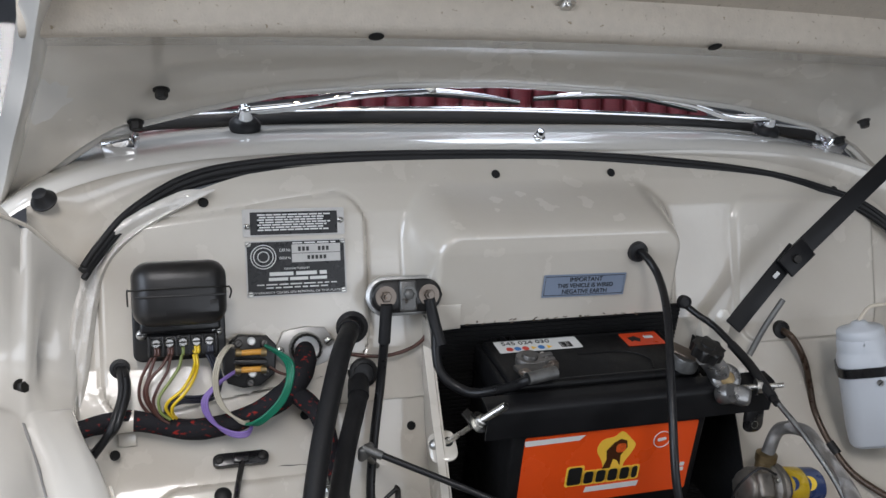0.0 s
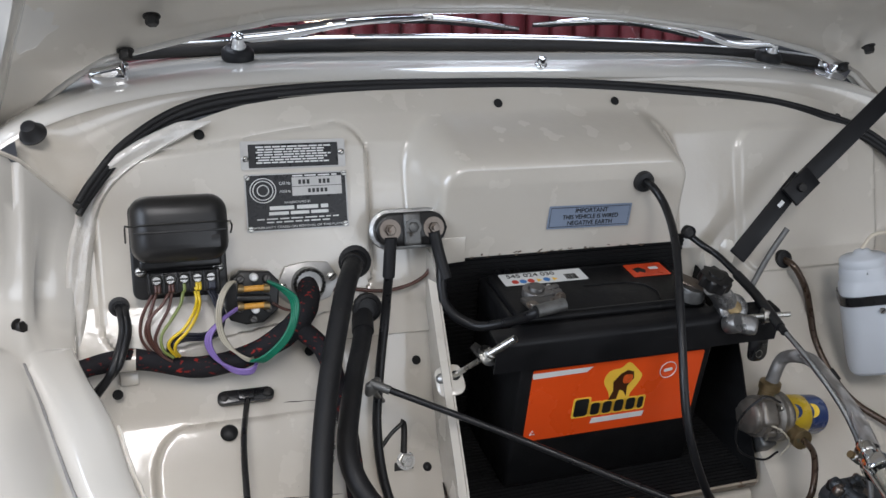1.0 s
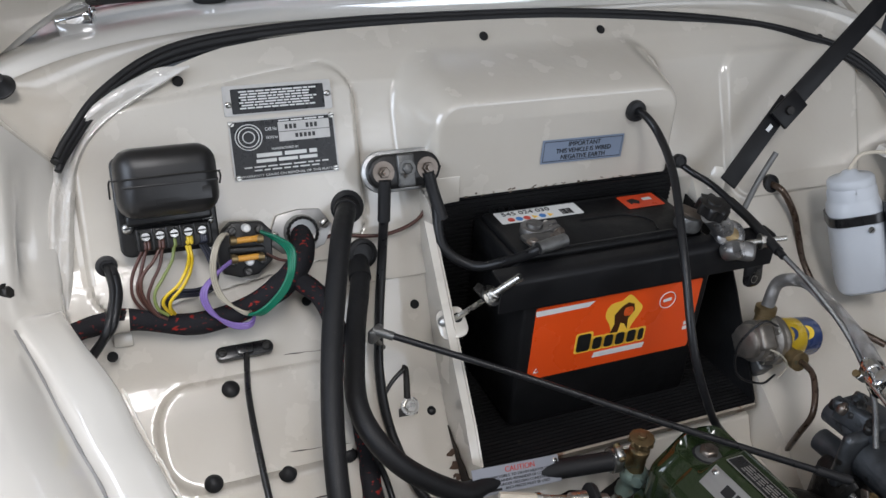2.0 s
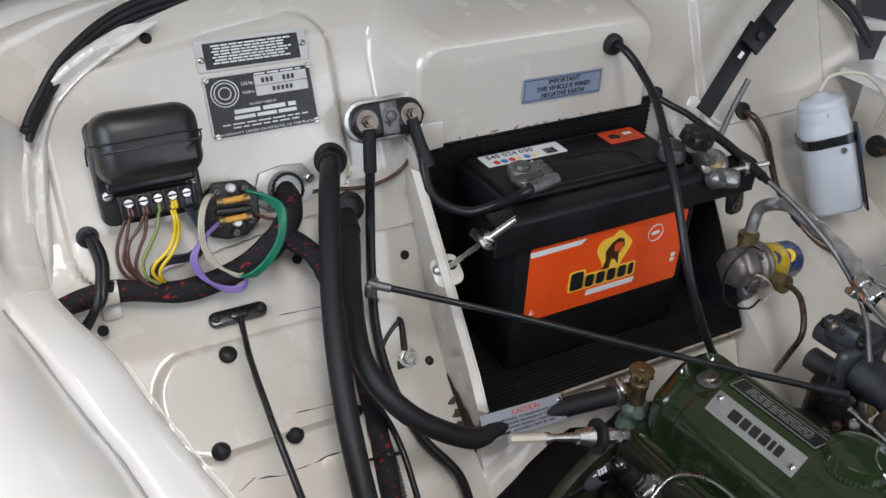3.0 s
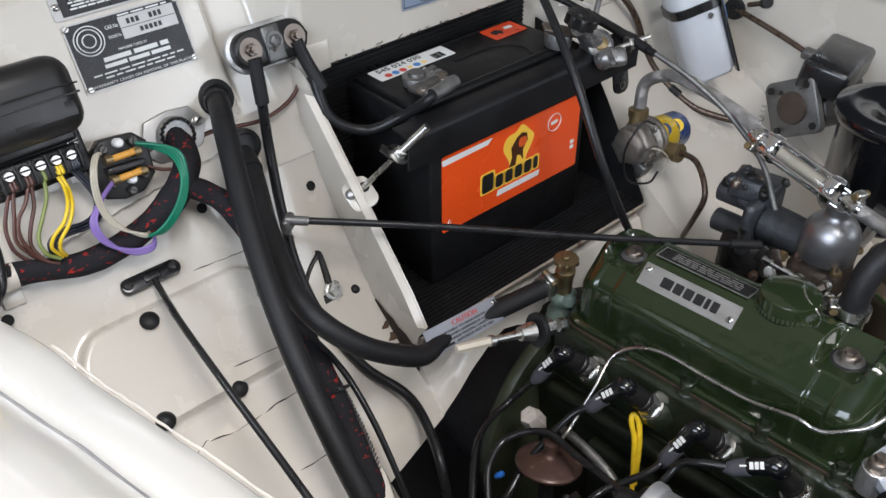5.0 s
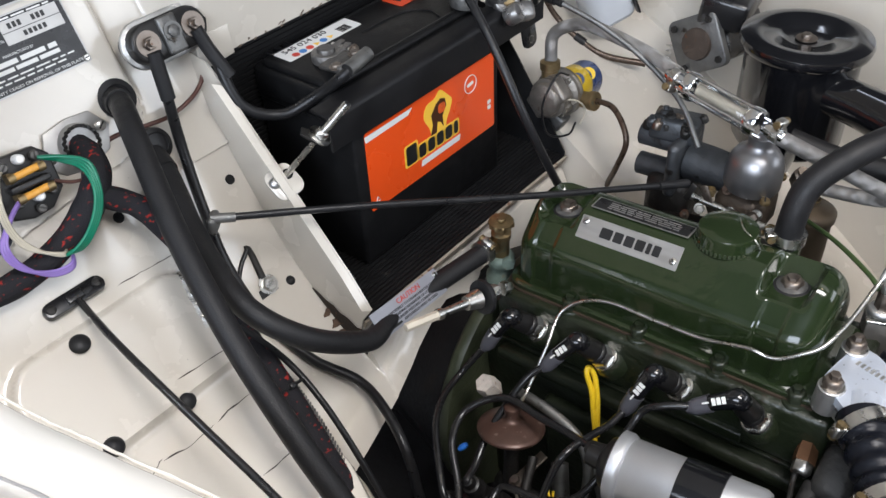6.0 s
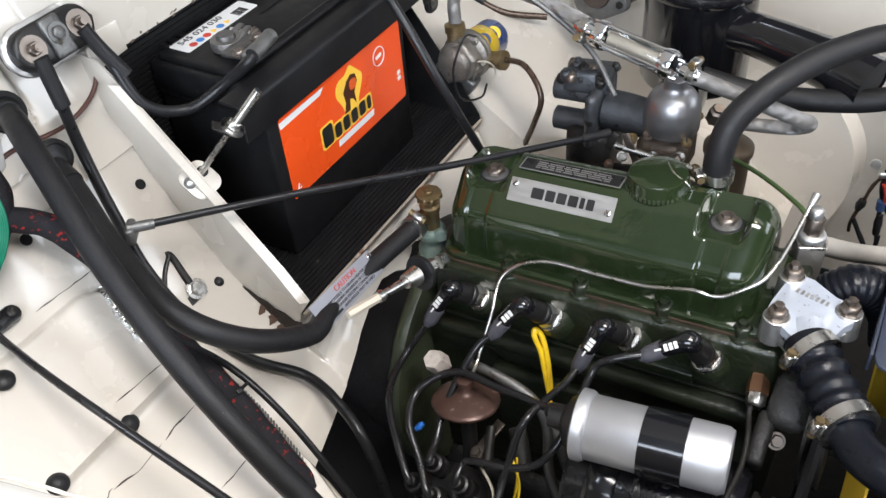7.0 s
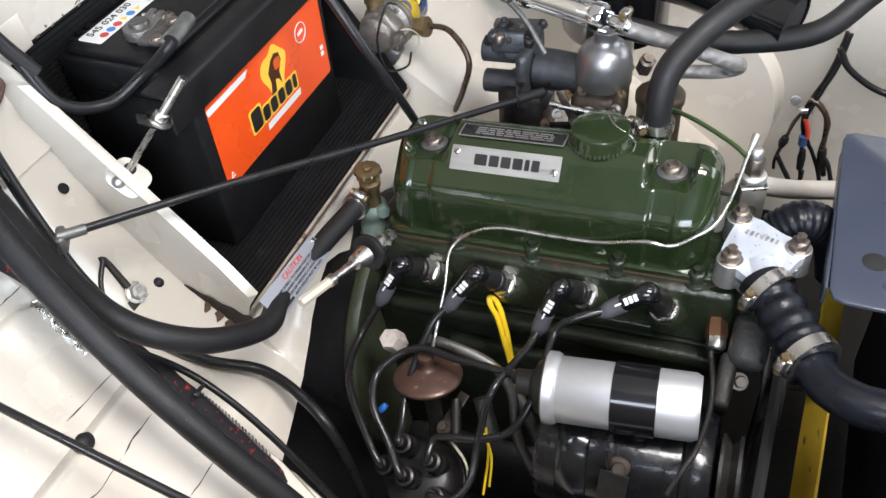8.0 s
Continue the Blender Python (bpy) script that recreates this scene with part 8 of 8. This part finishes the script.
part("sleeve", tube([(0.414, 0.135, 0.837), (0.420, 0.112, 0.834), (0.436, 0.098, 0.806), (0.446, 0.089, 0.775), (0.450, 0.072, 0.744), (0.456, 0.040, 0.716), (0.468, 0.0, 0.694), (0.495, -0.05, 0.684)], 0.0045, 9, 8), BROWNPIPE, wr)
part("tape", tube([(0.456, 0.040, 0.716), (0.460, 0.026, 0.708)], 0.0062, 9, 2), RUBBER, wr)
settle(wr)
grommet((0.604, 0.049, 0.786), (-1, 0, 0.1), 0.0155, 0.007)
ov = thing("brake_pipe_union", "brown pipes crossing the inner wing to a grommet", "pipe", at=(0.6, 0.0, 0.79))
part("long_pipe", tube([(0.603, 0.049, 0.786), (0.595, 0.02, 0.785), (0.598, -0.03, 0.772), (0.598, -0.075, 0.760)], 0.004, 8, 5), BROWNPIPE, ov)
part("stub", tube([(0.604, 0.030, 0.797), (0.600, 0.004, 0.808)], 0.0035, 8, 2), BROWNPIPE, ov)
part("stub_cap", lathe([(0.008, -0.004), (0.008, 0.006), (0, 0.007)], axes((0.600, 0.003, 0.809), (-0.5, -0.7, 0.4)), 14), RUBBER, ov)
part("union_block", box(pose(0.596, -0.085, 0.760, 10, 0, 10), 0.018, 0.035, 0.014, 0.004), ALU_DARK, ov)
settle(ov)
mc = thing("wiper_motor", "black wiper motor with grey square end flange", "wiper motor", at=(0.53, -0.12, 0.70))
mm = axes((0.500, -0.122, 0.733), (-1, 0.15, 0.15), (0, 0.85, -0.5))
part("end_flange", slab(round_rect(0.072, 0.072, 0.010), 0.010, mm, 0.002), ALU_DARK, mc)
part("flange_boss", lathe([(0.022, 0.008), (0.020, 0.014), (0.010, 0.016), (0, 0.016)], mm, 20), mat("rust_stained_casting", (0.06, 0.045, 0.036), 0.6, metal=0.3, var=0.4, scale=80, bump=0.001, bump_scale=200, spots=0.35, spot_color=(0.12, 0.055, 0.03), spot_scale=90), mc)
for x_, y_ in ((-0.026, -0.026), (-0.026, 0.026), (0.026, -0.026), (0.026, 0.026)):
    part("flange_screw", hexhead(mm @ Matrix.Translation((x_, y_, 0.010)), 0.005, 0.004), OILY, mc)
part("body", box(mm @ Matrix.Translation((0, 0, -0.055)), 0.064, 0.064, 0.108, 0.014), BLACKPAINT, mc)
part("cover_box", box(pose(0.552, -0.135, 0.776, 8, 0, 10), 0.11, 0.06, 0.04, 0.006), BLACKPAINT, mc)
part("spring", tube([(0.486 + 0.003 * math.cos(a), -0.085 + 0.003 * math.sin(a), 0.70 + a * 0.0012) for a in np.linspace(0, 24, 100)], 0.0008, 5, 1, curve=False), STEEL, mc)
settle(mc)

# bonnet stay
sy = thing("bonnet_stay", "folding black steel bonnet stay with riveted knuckle", "bonnet stay", at=(0.31, 0.105, 0.862))
f0, fj, f1 = Vector((0.316, 0.104, 0.862)), Vector((0.402, 0.132, 0.945)), Vector((0.575, 0.175, 1.075))
def strip(a, b, w, t, n_):
    d = (b - a).normalized()
    s_ = d.cross(Vector(n_)).normalized()
    return box(axes((a + b) / 2, Vector(n_) - d * d.dot(Vector(n_)), d), (b - a).length, w, t, 0.0012)
part("lower_link", strip(f0, fj + (fj - f0).normalized() * 0.01, 0.023, 0.004, (-0.3, -0.85, 0.35)), STAYBLACK, sy)
part("upper_link", strip(fj - (f1 - fj).normalized() * 0.01 + Vector((0, -0.006, 0)), f1 + Vector((0, -0.006, 0)), 0.024, 0.004, (-0.3, -0.85, 0.35)), STAYBLACK, sy)
part("knuckle", strip(fj - (f1 - fj).normalized() * 0.022 + Vector((0, -0.010, 0)), fj + (f1 - fj).normalized() * 0.022 + Vector((0, -0.010, 0)), 0.028, 0.005, (-0.3, -0.85, 0.35)), STAYBLACK, sy)
part("rivet", lathe([(0.006, 0), (0.005, 0.004), (0, 0.005)], axes(fj + Vector((-0.002, -0.014, 0)), (-0.3, -0.85, 0.35)), 14), OILY, sy)
part("slot", box(axes(f0.lerp(fj, 0.72) + Vector((-0.001, -0.0035, 0.001)), (-0.3, -0.85, 0.35), (1, 0.3, 1)), 0.009, 0.005, 0.001), ALU, sy)
part("pivot_bracket", slab([(-0.010, -0.016), (0.009, -0.014), (0.010, 0.004), (0.003, 0.014), (-0.006, 0.014), (-0.010, 0.006)], 0.003, axes((0.309, 0.115, 0.866), (-0.6, -0.75, 0.3), (0.8, -0.6, 0)), 0.0008), CREAM, sy, "cream pivot bracket")
part("prop_rod", tube([(0.384, 0.106, 0.895), (0.362, 0.101, 0.860), (0.343, 0.094, 0.825)], 0.0038, 10, 4), ALU_DARK, sy, "dull grey prop rod")
settle(sy)

# front panel, radiator and chassis wiring
rad = thing("radiator", "black radiator behind the fan", "radiator", at=(0.10, -0.66, 0.3))
part("core", box(pose(0.10, -0.655, 0.50), 0.46, 0.05, 0.40, 0.004), RADBLACK, rad)
bm = bmesh.new()
for k in range(56):
    box(pose(-0.12 + k * 0.008, -0.6295, 0.50), 0.0016, 0.002, 0.38, 0, bm)
tagged(part("fin", bm, RADBLACK, rad), kind="stuff")
part("top_tank", box(pose(0.10, -0.66, 0.715), 0.47, 0.07, 0.05, 0.012), RADBLACK, rad)
settle(rad)
cw = thing("radiator_cowl", "slate-blue painted radiator shield plate with a drilled hole", "radiator shield", at=(0.15, -0.6, 0.70))
bm = slab([(0.042, -0.541), (0.245, -0.5362), (0.255, -0.5385), (0.259, -0.546), (0.262, -0.75), (0.030, -0.75), (0.030, -0.554), (0.033, -0.545)], 0.003, Matrix.Translation((0, 0, 0.699)), 0.001)
part("plate", bm, RADBLUE, cw)
part("hole", lathe([(0.0105, 0.0003), (0.0100, 0.0008), (0, 0.0006)], axes((0.083, -0.573, 0.702)), 20), DARK, cw)
part("folded_edge", box(pose(0.145, -0.5385, 0.690), 0.20, 0.003, 0.02, 0.001), RADBLUE, cw)
settle(cw)
tagged(part("cross_tube", tube([(0.255, -0.468, 0.622), (0.30, -0.51, 0.588), (0.36, -0.60, 0.56)], 0.0105, 16, 4), mat("primer_grey_tube", (0.42, 0.40, 0.37), 0.6, var=0.15)), "pale grey cross tube behind the radiator shield", "tube")
hn = thing("headlamp_wiring", "bundle of taped black wires clipped to the inner wing", "wiring", at=(0.59, -0.50, 0.5))
W0 = (("wire", 0.0030, CABLE, ((0.590, -0.5343, 0.6198), (0.588, -0.5283, 0.5687), (0.583, -0.513, 0.5217), (0.580, -0.5062, 0.4926), (0.580, -0.5126, 0.4552), (0.582, -0.5152, 0.4257), (0.585, -0.5217, 0.3824))),
      ("wire", 0.0030, CABLE, ((0.586, -0.5393, 0.6198), (0.584, -0.5323, 0.5687), (0.580, -0.518, 0.5217), (0.578, -0.5107, 0.4887), (0.578, -0.5193, 0.4516), (0.580, -0.5279, 0.4345), (0.583, -0.5405, 0.4055), (0.586, -0.5494, 0.376))),
      ("brown_wire", 0.0028, BROWNPIPE, ((0.582, -0.505, 0.497), (0.581, -0.4959, 0.4763), (0.583, -0.4901, 0.4456), (0.585, -0.4826, 0.4084), (0.588, -0.483, 0.3874))),
      ("brown_pipe", 0.0042, BROWNPIPE, ((0.580, -0.5081, 0.5194), (0.578, -0.5235, 0.5126), (0.577, -0.5371, 0.4918), (0.579, -0.5399, 0.4607), (0.582, -0.5412, 0.4322), (0.588, -0.5519, 0.3904))),
      ("wire", 0.0036, CABLE, ((0.580, -0.4843, 0.417), (0.578, -0.4998, 0.3912), (0.578, -0.5118, 0.3725), (0.580, -0.5212, 0.3769), (0.582, -0.5222, 0.3962))),
      ("wire", 0.0036, RUBBER, ((0.580, -0.5432, 0.4297), (0.580, -0.554, 0.4137), (0.582, -0.5667, 0.3747))))
for name_, r_, m_, pts_ in W0:
    part(name_, tube(pts_, r_, 8, 6, wobble=0.25), m_, hn)
part("orange_wire", tube([(0.576, -0.5097, 0.4887), (0.575, -0.5158, 0.4734), (0.575, -0.518, 0.4583)], 0.0034, 8, 3), REDPRINT, hn)
part("blue_sleeve", tube([(0.576, -0.513, 0.4612), (0.577, -0.5137, 0.4455)], 0.0062, 8, 1, curve=False), mat("dull_blue_sleeve", (0.03, 0.07, 0.17), 0.5, var=0.2), hn)
part("clip", box(pose(0.580, -0.507, 0.5005, 0, 0, 20), 0.010, 0.020, 0.009, 0.003), ALU, hn)
part("clip_ear", lathe([(0.008, 0), (0.007, 0.003), (0, 0.004)], axes((0.588, -0.492, 0.508), (-1, 0, 0.2)), 16), ALU, hn)
part("looped_wire", tube([(0.582, -0.53, 0.60), (0.58, -0.55, 0.57), (0.585, -0.60, 0.54), (0.58, -0.66, 0.55)], 0.0045, 8, 6), CABLE, hn)
for p_, q_ in (((0.582, -0.490, 0.450), (0.583, -0.4865, 0.432)), ((0.578, -0.541, 0.443), (0.580, -0.5435, 0.418)), ((0.578, -0.516, 0.436), (0.580, -0.518, 0.40))):
    part("taped_joint", tube([p_, Vector(p_).lerp(Vector(q_), 0.5), q_], [0.0048, 0.0066, 0.0046], 8, 3, wobble=0.4), RUBBER, hn)
settle(hn)
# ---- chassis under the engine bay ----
# floor colour is near black to carry the darkness under the engine
tagged(part("chassis_floor", box(pose(0.10, -0.4, 0.20), 1.2, 1.2, 0.02), mat("shade_black_floor", (0.008, 0.0078, 0.0075), 0.8, var=0.4, scale=30, bump=0.002, bump_scale=80, spec=0.2), smooth=False), "undertray and chassis rails below the engine, coloured black for shade", "chassis", kind="structure")
tagged(part("front_panel", box(pose(0.10, -0.98, 0.55), 1.2, 0.02, 0.7), CREAM, smooth=False), "cream front panel closing the engine bay", "front panel", kind="structure")

# ---- left wing ----
HEM = [(-0.4374, 0.176, 0.9387), (-0.4468, 0.150, 0.8796), (-0.4505, 0.124, 0.8418), (-0.4503, 0.094, 0.833), (-0.4495, 0.080, 0.836), (-0.4376, 0.0362, 0.8355), (-0.4246, -0.0046, 0.835), (-0.4150, -0.042, 0.836),
       (-0.4060, -0.092, 0.8335), (-0.3975, -0.133, 0.834), (-0.389, -0.174, 0.834), (-0.379, -0.218, 0.833), (-0.362, -0.30, 0.826), (-0.350, -0.40, 0.815), (-0.345, -0.62, 0.80), (-0.345, -0.95, 0.78)]
GRV = [(-0.4820, 0.136, 1.0091), (-0.4870, 0.112, 0.9250), (-0.4905, 0.094, 0.8810), (-0.4895, 0.058, 0.862), (-0.4870, 0.042, 0.857), (-0.4740, 0.000, 0.8495), (-0.4650, -0.036, 0.847), (-0.4570, -0.070, 0.846),
       (-0.4460, -0.116, 0.846), (-0.4370, -0.150, 0.846), (-0.4290, -0.190, 0.846), (-0.4210, -0.230, 0.847), (-0.408, -0.31, 0.850), (-0.398, -0.41, 0.852), (-0.393, -0.63, 0.85), (-0.393, -0.95, 0.84)]
lp, gv = smooth_path(HEM, 8), smooth_path(GRV, 8)
rows = []
for i, (a, b) in enumerate(zip(lp, gv)):
    k = ease(14, 38, i)          # the groove and the outer swell fade out towards the corner
    up = 1 - ease(0, 16, i)
    hollow = 0.010 * (1 - k) * math.sin(math.pi * min(1, i / 26))
    rows.append([a + Vector((-0.02, 0.012, -0.22 * k - 0.02)), a + Vector((-0.004, 0.006, -0.02 - 0.01 * k)), a + Vector((0.0022, 0.002, -0.007)), a, a.lerp(b, 0.05) + Vector((0, 0, 0.0022)),
                 a.lerp(b, 0.28) + Vector((-hollow, hollow, 0.0026 * k)), a.lerp(b, 0.55) + Vector((-hollow * 1.2, hollow * 1.4, 0.003 * k)), a.lerp(b, 0.78) + Vector((0, 0, 0.0015 * k)),
                 a.lerp(b, 0.90) + Vector((0, 0, -0.0012 * k)), b + Vector((0, 0, -0.0058 * k)), b + Vector((-0.0055, 0, 0.0005 * k)), b + Vector((-0.012, -0.002 - 0.008 * up, 0.007 + 0.010 * up)), b + Vector((-0.034, -0.008 - 0.022 * up, 0.018 * k + 0.009 + 0.050 * up)),
                 b + Vector((-0.09, -0.02 - 0.02 * up, 0.036 * k + 0.012 + 0.075 * up)), b + Vector((-0.18, -0.05, 0.018)), b + Vector((-0.30, -0.1, -0.10)), b + Vector((-0.34, -0.1, -0.35)), b + Vector((-0.34, -0.1, -0.68))])
wing_left = tagged(part("wing_left", sheet(rows), CREAM_SKY, angle=60), "glossy cream front wing with rolled inner lip", "wing", kind="structure")
rnd = random.Random(11)
hem = [p for p in lp if -0.30 < p.y < -0.038]
part("folded_hem", tube([p + Vector((0.0034 + rnd.uniform(-0.0005, 0.0005), 0, -0.0006)) for p in hem], 0.0011, 8, 2, wobble=0.3), CREAM, wing_left)
part("cracked_joint", tube([p + Vector((0.0022 + rnd.uniform(-0.0004, 0.0004), 0, 0.0002)) for p in hem], 0.0005, 6, 2, wobble=0.6), DUSTY, wing_left, "cracked paint along the hem")
# grey tube that paints the groove's shading, together with some dirt
groove_pts = [p + Vector((-0.002, 0, -0.0046)) for p in gv if -0.6 < p.y < 0.045]
part("groove_shade_line", tube(groove_pts, 0.0021, 8, 2, wobble=0.35), mat("grey_groove_shade", (0.25, 0.245, 0.24), 0.6, var=0.35, scale=60, bump=0.0006, bump_scale=200), wing_left, "grey line of painted shade and dirt in the wing groove")
# beaded top edge of the corner and the deep cream gutter between scuttle and weather strip
top_edge = [lp[0] + Vector((0.002, 0.002, 0.001))] + [lp[0].lerp(gv[0], f) + Vector((0, 0.002, 0.001)) for f in (0.25, 0.5, 0.75, 1.0)] + [gv[0] + Vector((-0.02, -0.02, 0.022))]
part("corner_bead", tube(top_edge, 0.0022, 8, 6), CREAM, wing_left)
tagged(part("wing_bolt", hexhead(axes((-0.4935, 0.0805, 0.868), (0.75, -0.5, 0.45)), 0.006, 0.006, 0.009), OILY), "dark bolt in the cream wing corner", "bolt")
tagged(part("pedal_box", box(pose(-0.255, -0.09, 0.60, 25, 0, 15), 0.05, 0.05, 0.03, 0.008), BLACKPAINT), "black rubber-covered linkage block on the toe board", "linkage")
# earth strap tag on the toe board
tg = thing("earth_tag", "small black cable tag bolted to the toe board", "cable tag", at=(-0.121, 0.04, 0.68))
part("bolt", hexhead(axes((-0.121, 0.036, 0.6785), (0, -0.75, 0.65)), 0.0075, 0.006, 0.0105), STEEL, tg)
part("tag", tube([(-0.122, 0.042, 0.684), (-0.118, 0.060, 0.708), (-0.122, 0.062, 0.712)], [0.004, 0.0035, 0.004], 8, 4), OILY, tg)
part("link", tube([(-0.12, 0.060, 0.712), (-0.135, 0.055, 0.702), (-0.150, 0.045, 0.690)], 0.0024, 8, 4), CABLE, tg)
part("plate", slab([(-0.013, -0.012), (0.009, -0.012), (0.012, 0.004), (0.004, 0.016), (-0.004, 0.024), (-0.011, 0.006)], 0.002, axes((-0.122, 0.0405, 0.6775), (0, -0.72, 0.7), (1, 0, 0)), 0.0005), OILY, tg)
settle(tg)
tagged(part("toe_bolt", hexhead(axes((-0.2175, 0.0165, 0.7040), (0, -0.54, 0.84)), 0.0072, 0.006, 0.0112), STEEL), "zinc bolt in the toe board", "bolt")
cs = tube([Vector(p) + Vector((0.004 * math.cos(k * 1.3), 0.004 * math.sin(k * 1.3), 0.0)) for k, p in enumerate(smooth_path([(-0.199, 0.058, 0.738), (-0.206, 0.035, 0.722), (-0.2125, 0.012, 0.7075)], 60))], 0.001, 5, 1, curve=False)
tagged(part("coil_spring", cs, STEEL), "thin steel return spring hooked over a bolt", "spring")
sg = smooth_path([(-0.196, -0.028, 0.684), (-0.189, -0.06, 0.662), (-0.193, -0.105, 0.627), (-0.198, -0.15, 0.57), (-0.197, -0.19, 0.49)], 110)
cs = tube([Vector(p) + Vector((0.004 * math.cos(k * 0.95), 0.003 * math.cos(k * 0.95), 0.004 * math.sin(k * 0.95))) for k, p in enumerate(sg)], 0.0009, 5, 1, curve=False)
tagged(part("armoured_conduit", cs, ALU_DARK), "spiral steel conduit beside the wiring loom", "conduit")
tagged(part("loom_cable", tube([(-0.196, -0.015, 0.708), (-0.181, -0.055, 0.673), (-0.180, -0.10, 0.637), (-0.184, -0.15, 0.58), (-0.184, -0.2, 0.49)], 0.0034, 8, 8), CABLE), "black cable tied to the wiring loom", "cable")


# flaked rust where the tray's flange meets the toe board
FLAKE = mat("flaky_brown_rust", (0.085, 0.05, 0.032), 0.85, var=0.5, scale=160, bump=0.001, bump_scale=400)
rnd = random.Random(5)
for x_, y_, z_, w_ in ((-0.0855, -0.006, 0.636, 0.010), (-0.084, -0.016, 0.6275, 0.013), (-0.083, -0.0255, 0.619, 0.011), (-0.088, -0.024, 0.6205, 0.006)):
    out_ = [(w_ * rnd.uniform(0.35, 0.75) * math.cos(a), 0.6 * w_ * rnd.uniform(0.35, 0.75) * math.sin(a)) for a in np.linspace(0, 2 * math.pi, 11)[:-1]]
    tagged(part("rust_flake", slab(out_, 0.0007, axes((x_, y_, z_), (0, -0.66, 0.75), (0.3, 1, -1))), FLAKE), "flaky brown rust patch on the cream steel", "rust patch", "rust patches", "structure")

# cracked paint and dirt along the toe board's joints
CRACK = mat("dirty_paint_crack", (0.05, 0.042, 0.034), 0.8, var=0.4, scale=200)


def toe_z(x, y):
    z = float(np.interp(-y, [-p[0] for p in SIDE], [p[1] for p in SIDE]))
    return z + 0.0115 * rounded_mask(x, y + 0.004, -0.384, -0.185, -0.021, 0.067, 0.035, 0.003)


def crack(x0, x1, y0, y1, r, amp, label, seed):
    rnd = random.Random(seed)
    n = max(6, int(abs(x1 - x0) / 0.006))
    pts, drift = [], 0.0
    for k in range(n + 1):
        u = k / n
        drift = 0.7 * drift + rnd.uniform(-amp, amp)
        x, y = x0 + (x1 - x0) * u, y0 + (y1 - y0) * u + drift
        pts.append((x, y, toe_z(x, y) + 0.0001))
    rad = [r * rnd.uniform(0.25, 1.1) for _ in pts]
    rad[0] = rad[-1] = 0.0001
    tagged(part("paint_crack", tube(pts, rad, 6, 2), CRACK), label, "paint crack", "paint cracks", "structure")


crack(-0.222, -0.262, -0.0465, -0.047, 0.0008, 0.0011, "thin dark crack in the cream paint", 3)
crack(-0.266, -0.318, -0.0475, -0.047, 0.00075, 0.0013, "thin dark crack in the cream paint", 4)
crack(-0.318, -0.338, -0.044, -0.050, 0.0006, 0.0009, "thin dark crack in the cream paint", 8)
crack(-0.205, -0.267, -0.0156, -0.0114, 0.0006, 0.0003, "dirt line along a toe-board joint", 5)
crack(-0.190, -0.250, 0.0745, 0.0765, 0.0006, 0.0003, "dirt line along a toe-board joint", 9)
crack(-0.222, -0.262, -0.100, -0.0985, 0.0006, 0.0005, "dirt line along a toe-board joint", 6)
bung((-0.0965, 0.0321, 0.668), 0.0045, (0, -0.65, 0.77), "small black blanking bung in the cream steel", 0.3)
bung((-0.199, 0.0145, 0.701), 0.0042, (0, -0.55, 0.83), "small black blanking bung in the cream steel", 0.3)
tie = thing("cable_tie", "black cable tie round the loom and cable", "cable tie", at=(-0.199, -0.065, 0.655))
tm = axes((-0.198, -0.0655, 0.6565), (-0.1, -0.76, -0.64), (1, 0, 0))
part("band", tube([tm @ Vector((0.0195 * math.cos(a), 0.0145 * math.sin(a), 0)) for a in np.linspace(0, 2 * math.pi, 25)], 0.0016, 6, 1, curve=False), CABLE, tie)
part("tie_lock", box(tm @ Matrix.Translation((0.002, 0.0155, 0)), 0.006, 0.005, 0.005, 0.001), CABLE, tie)
settle(tie)
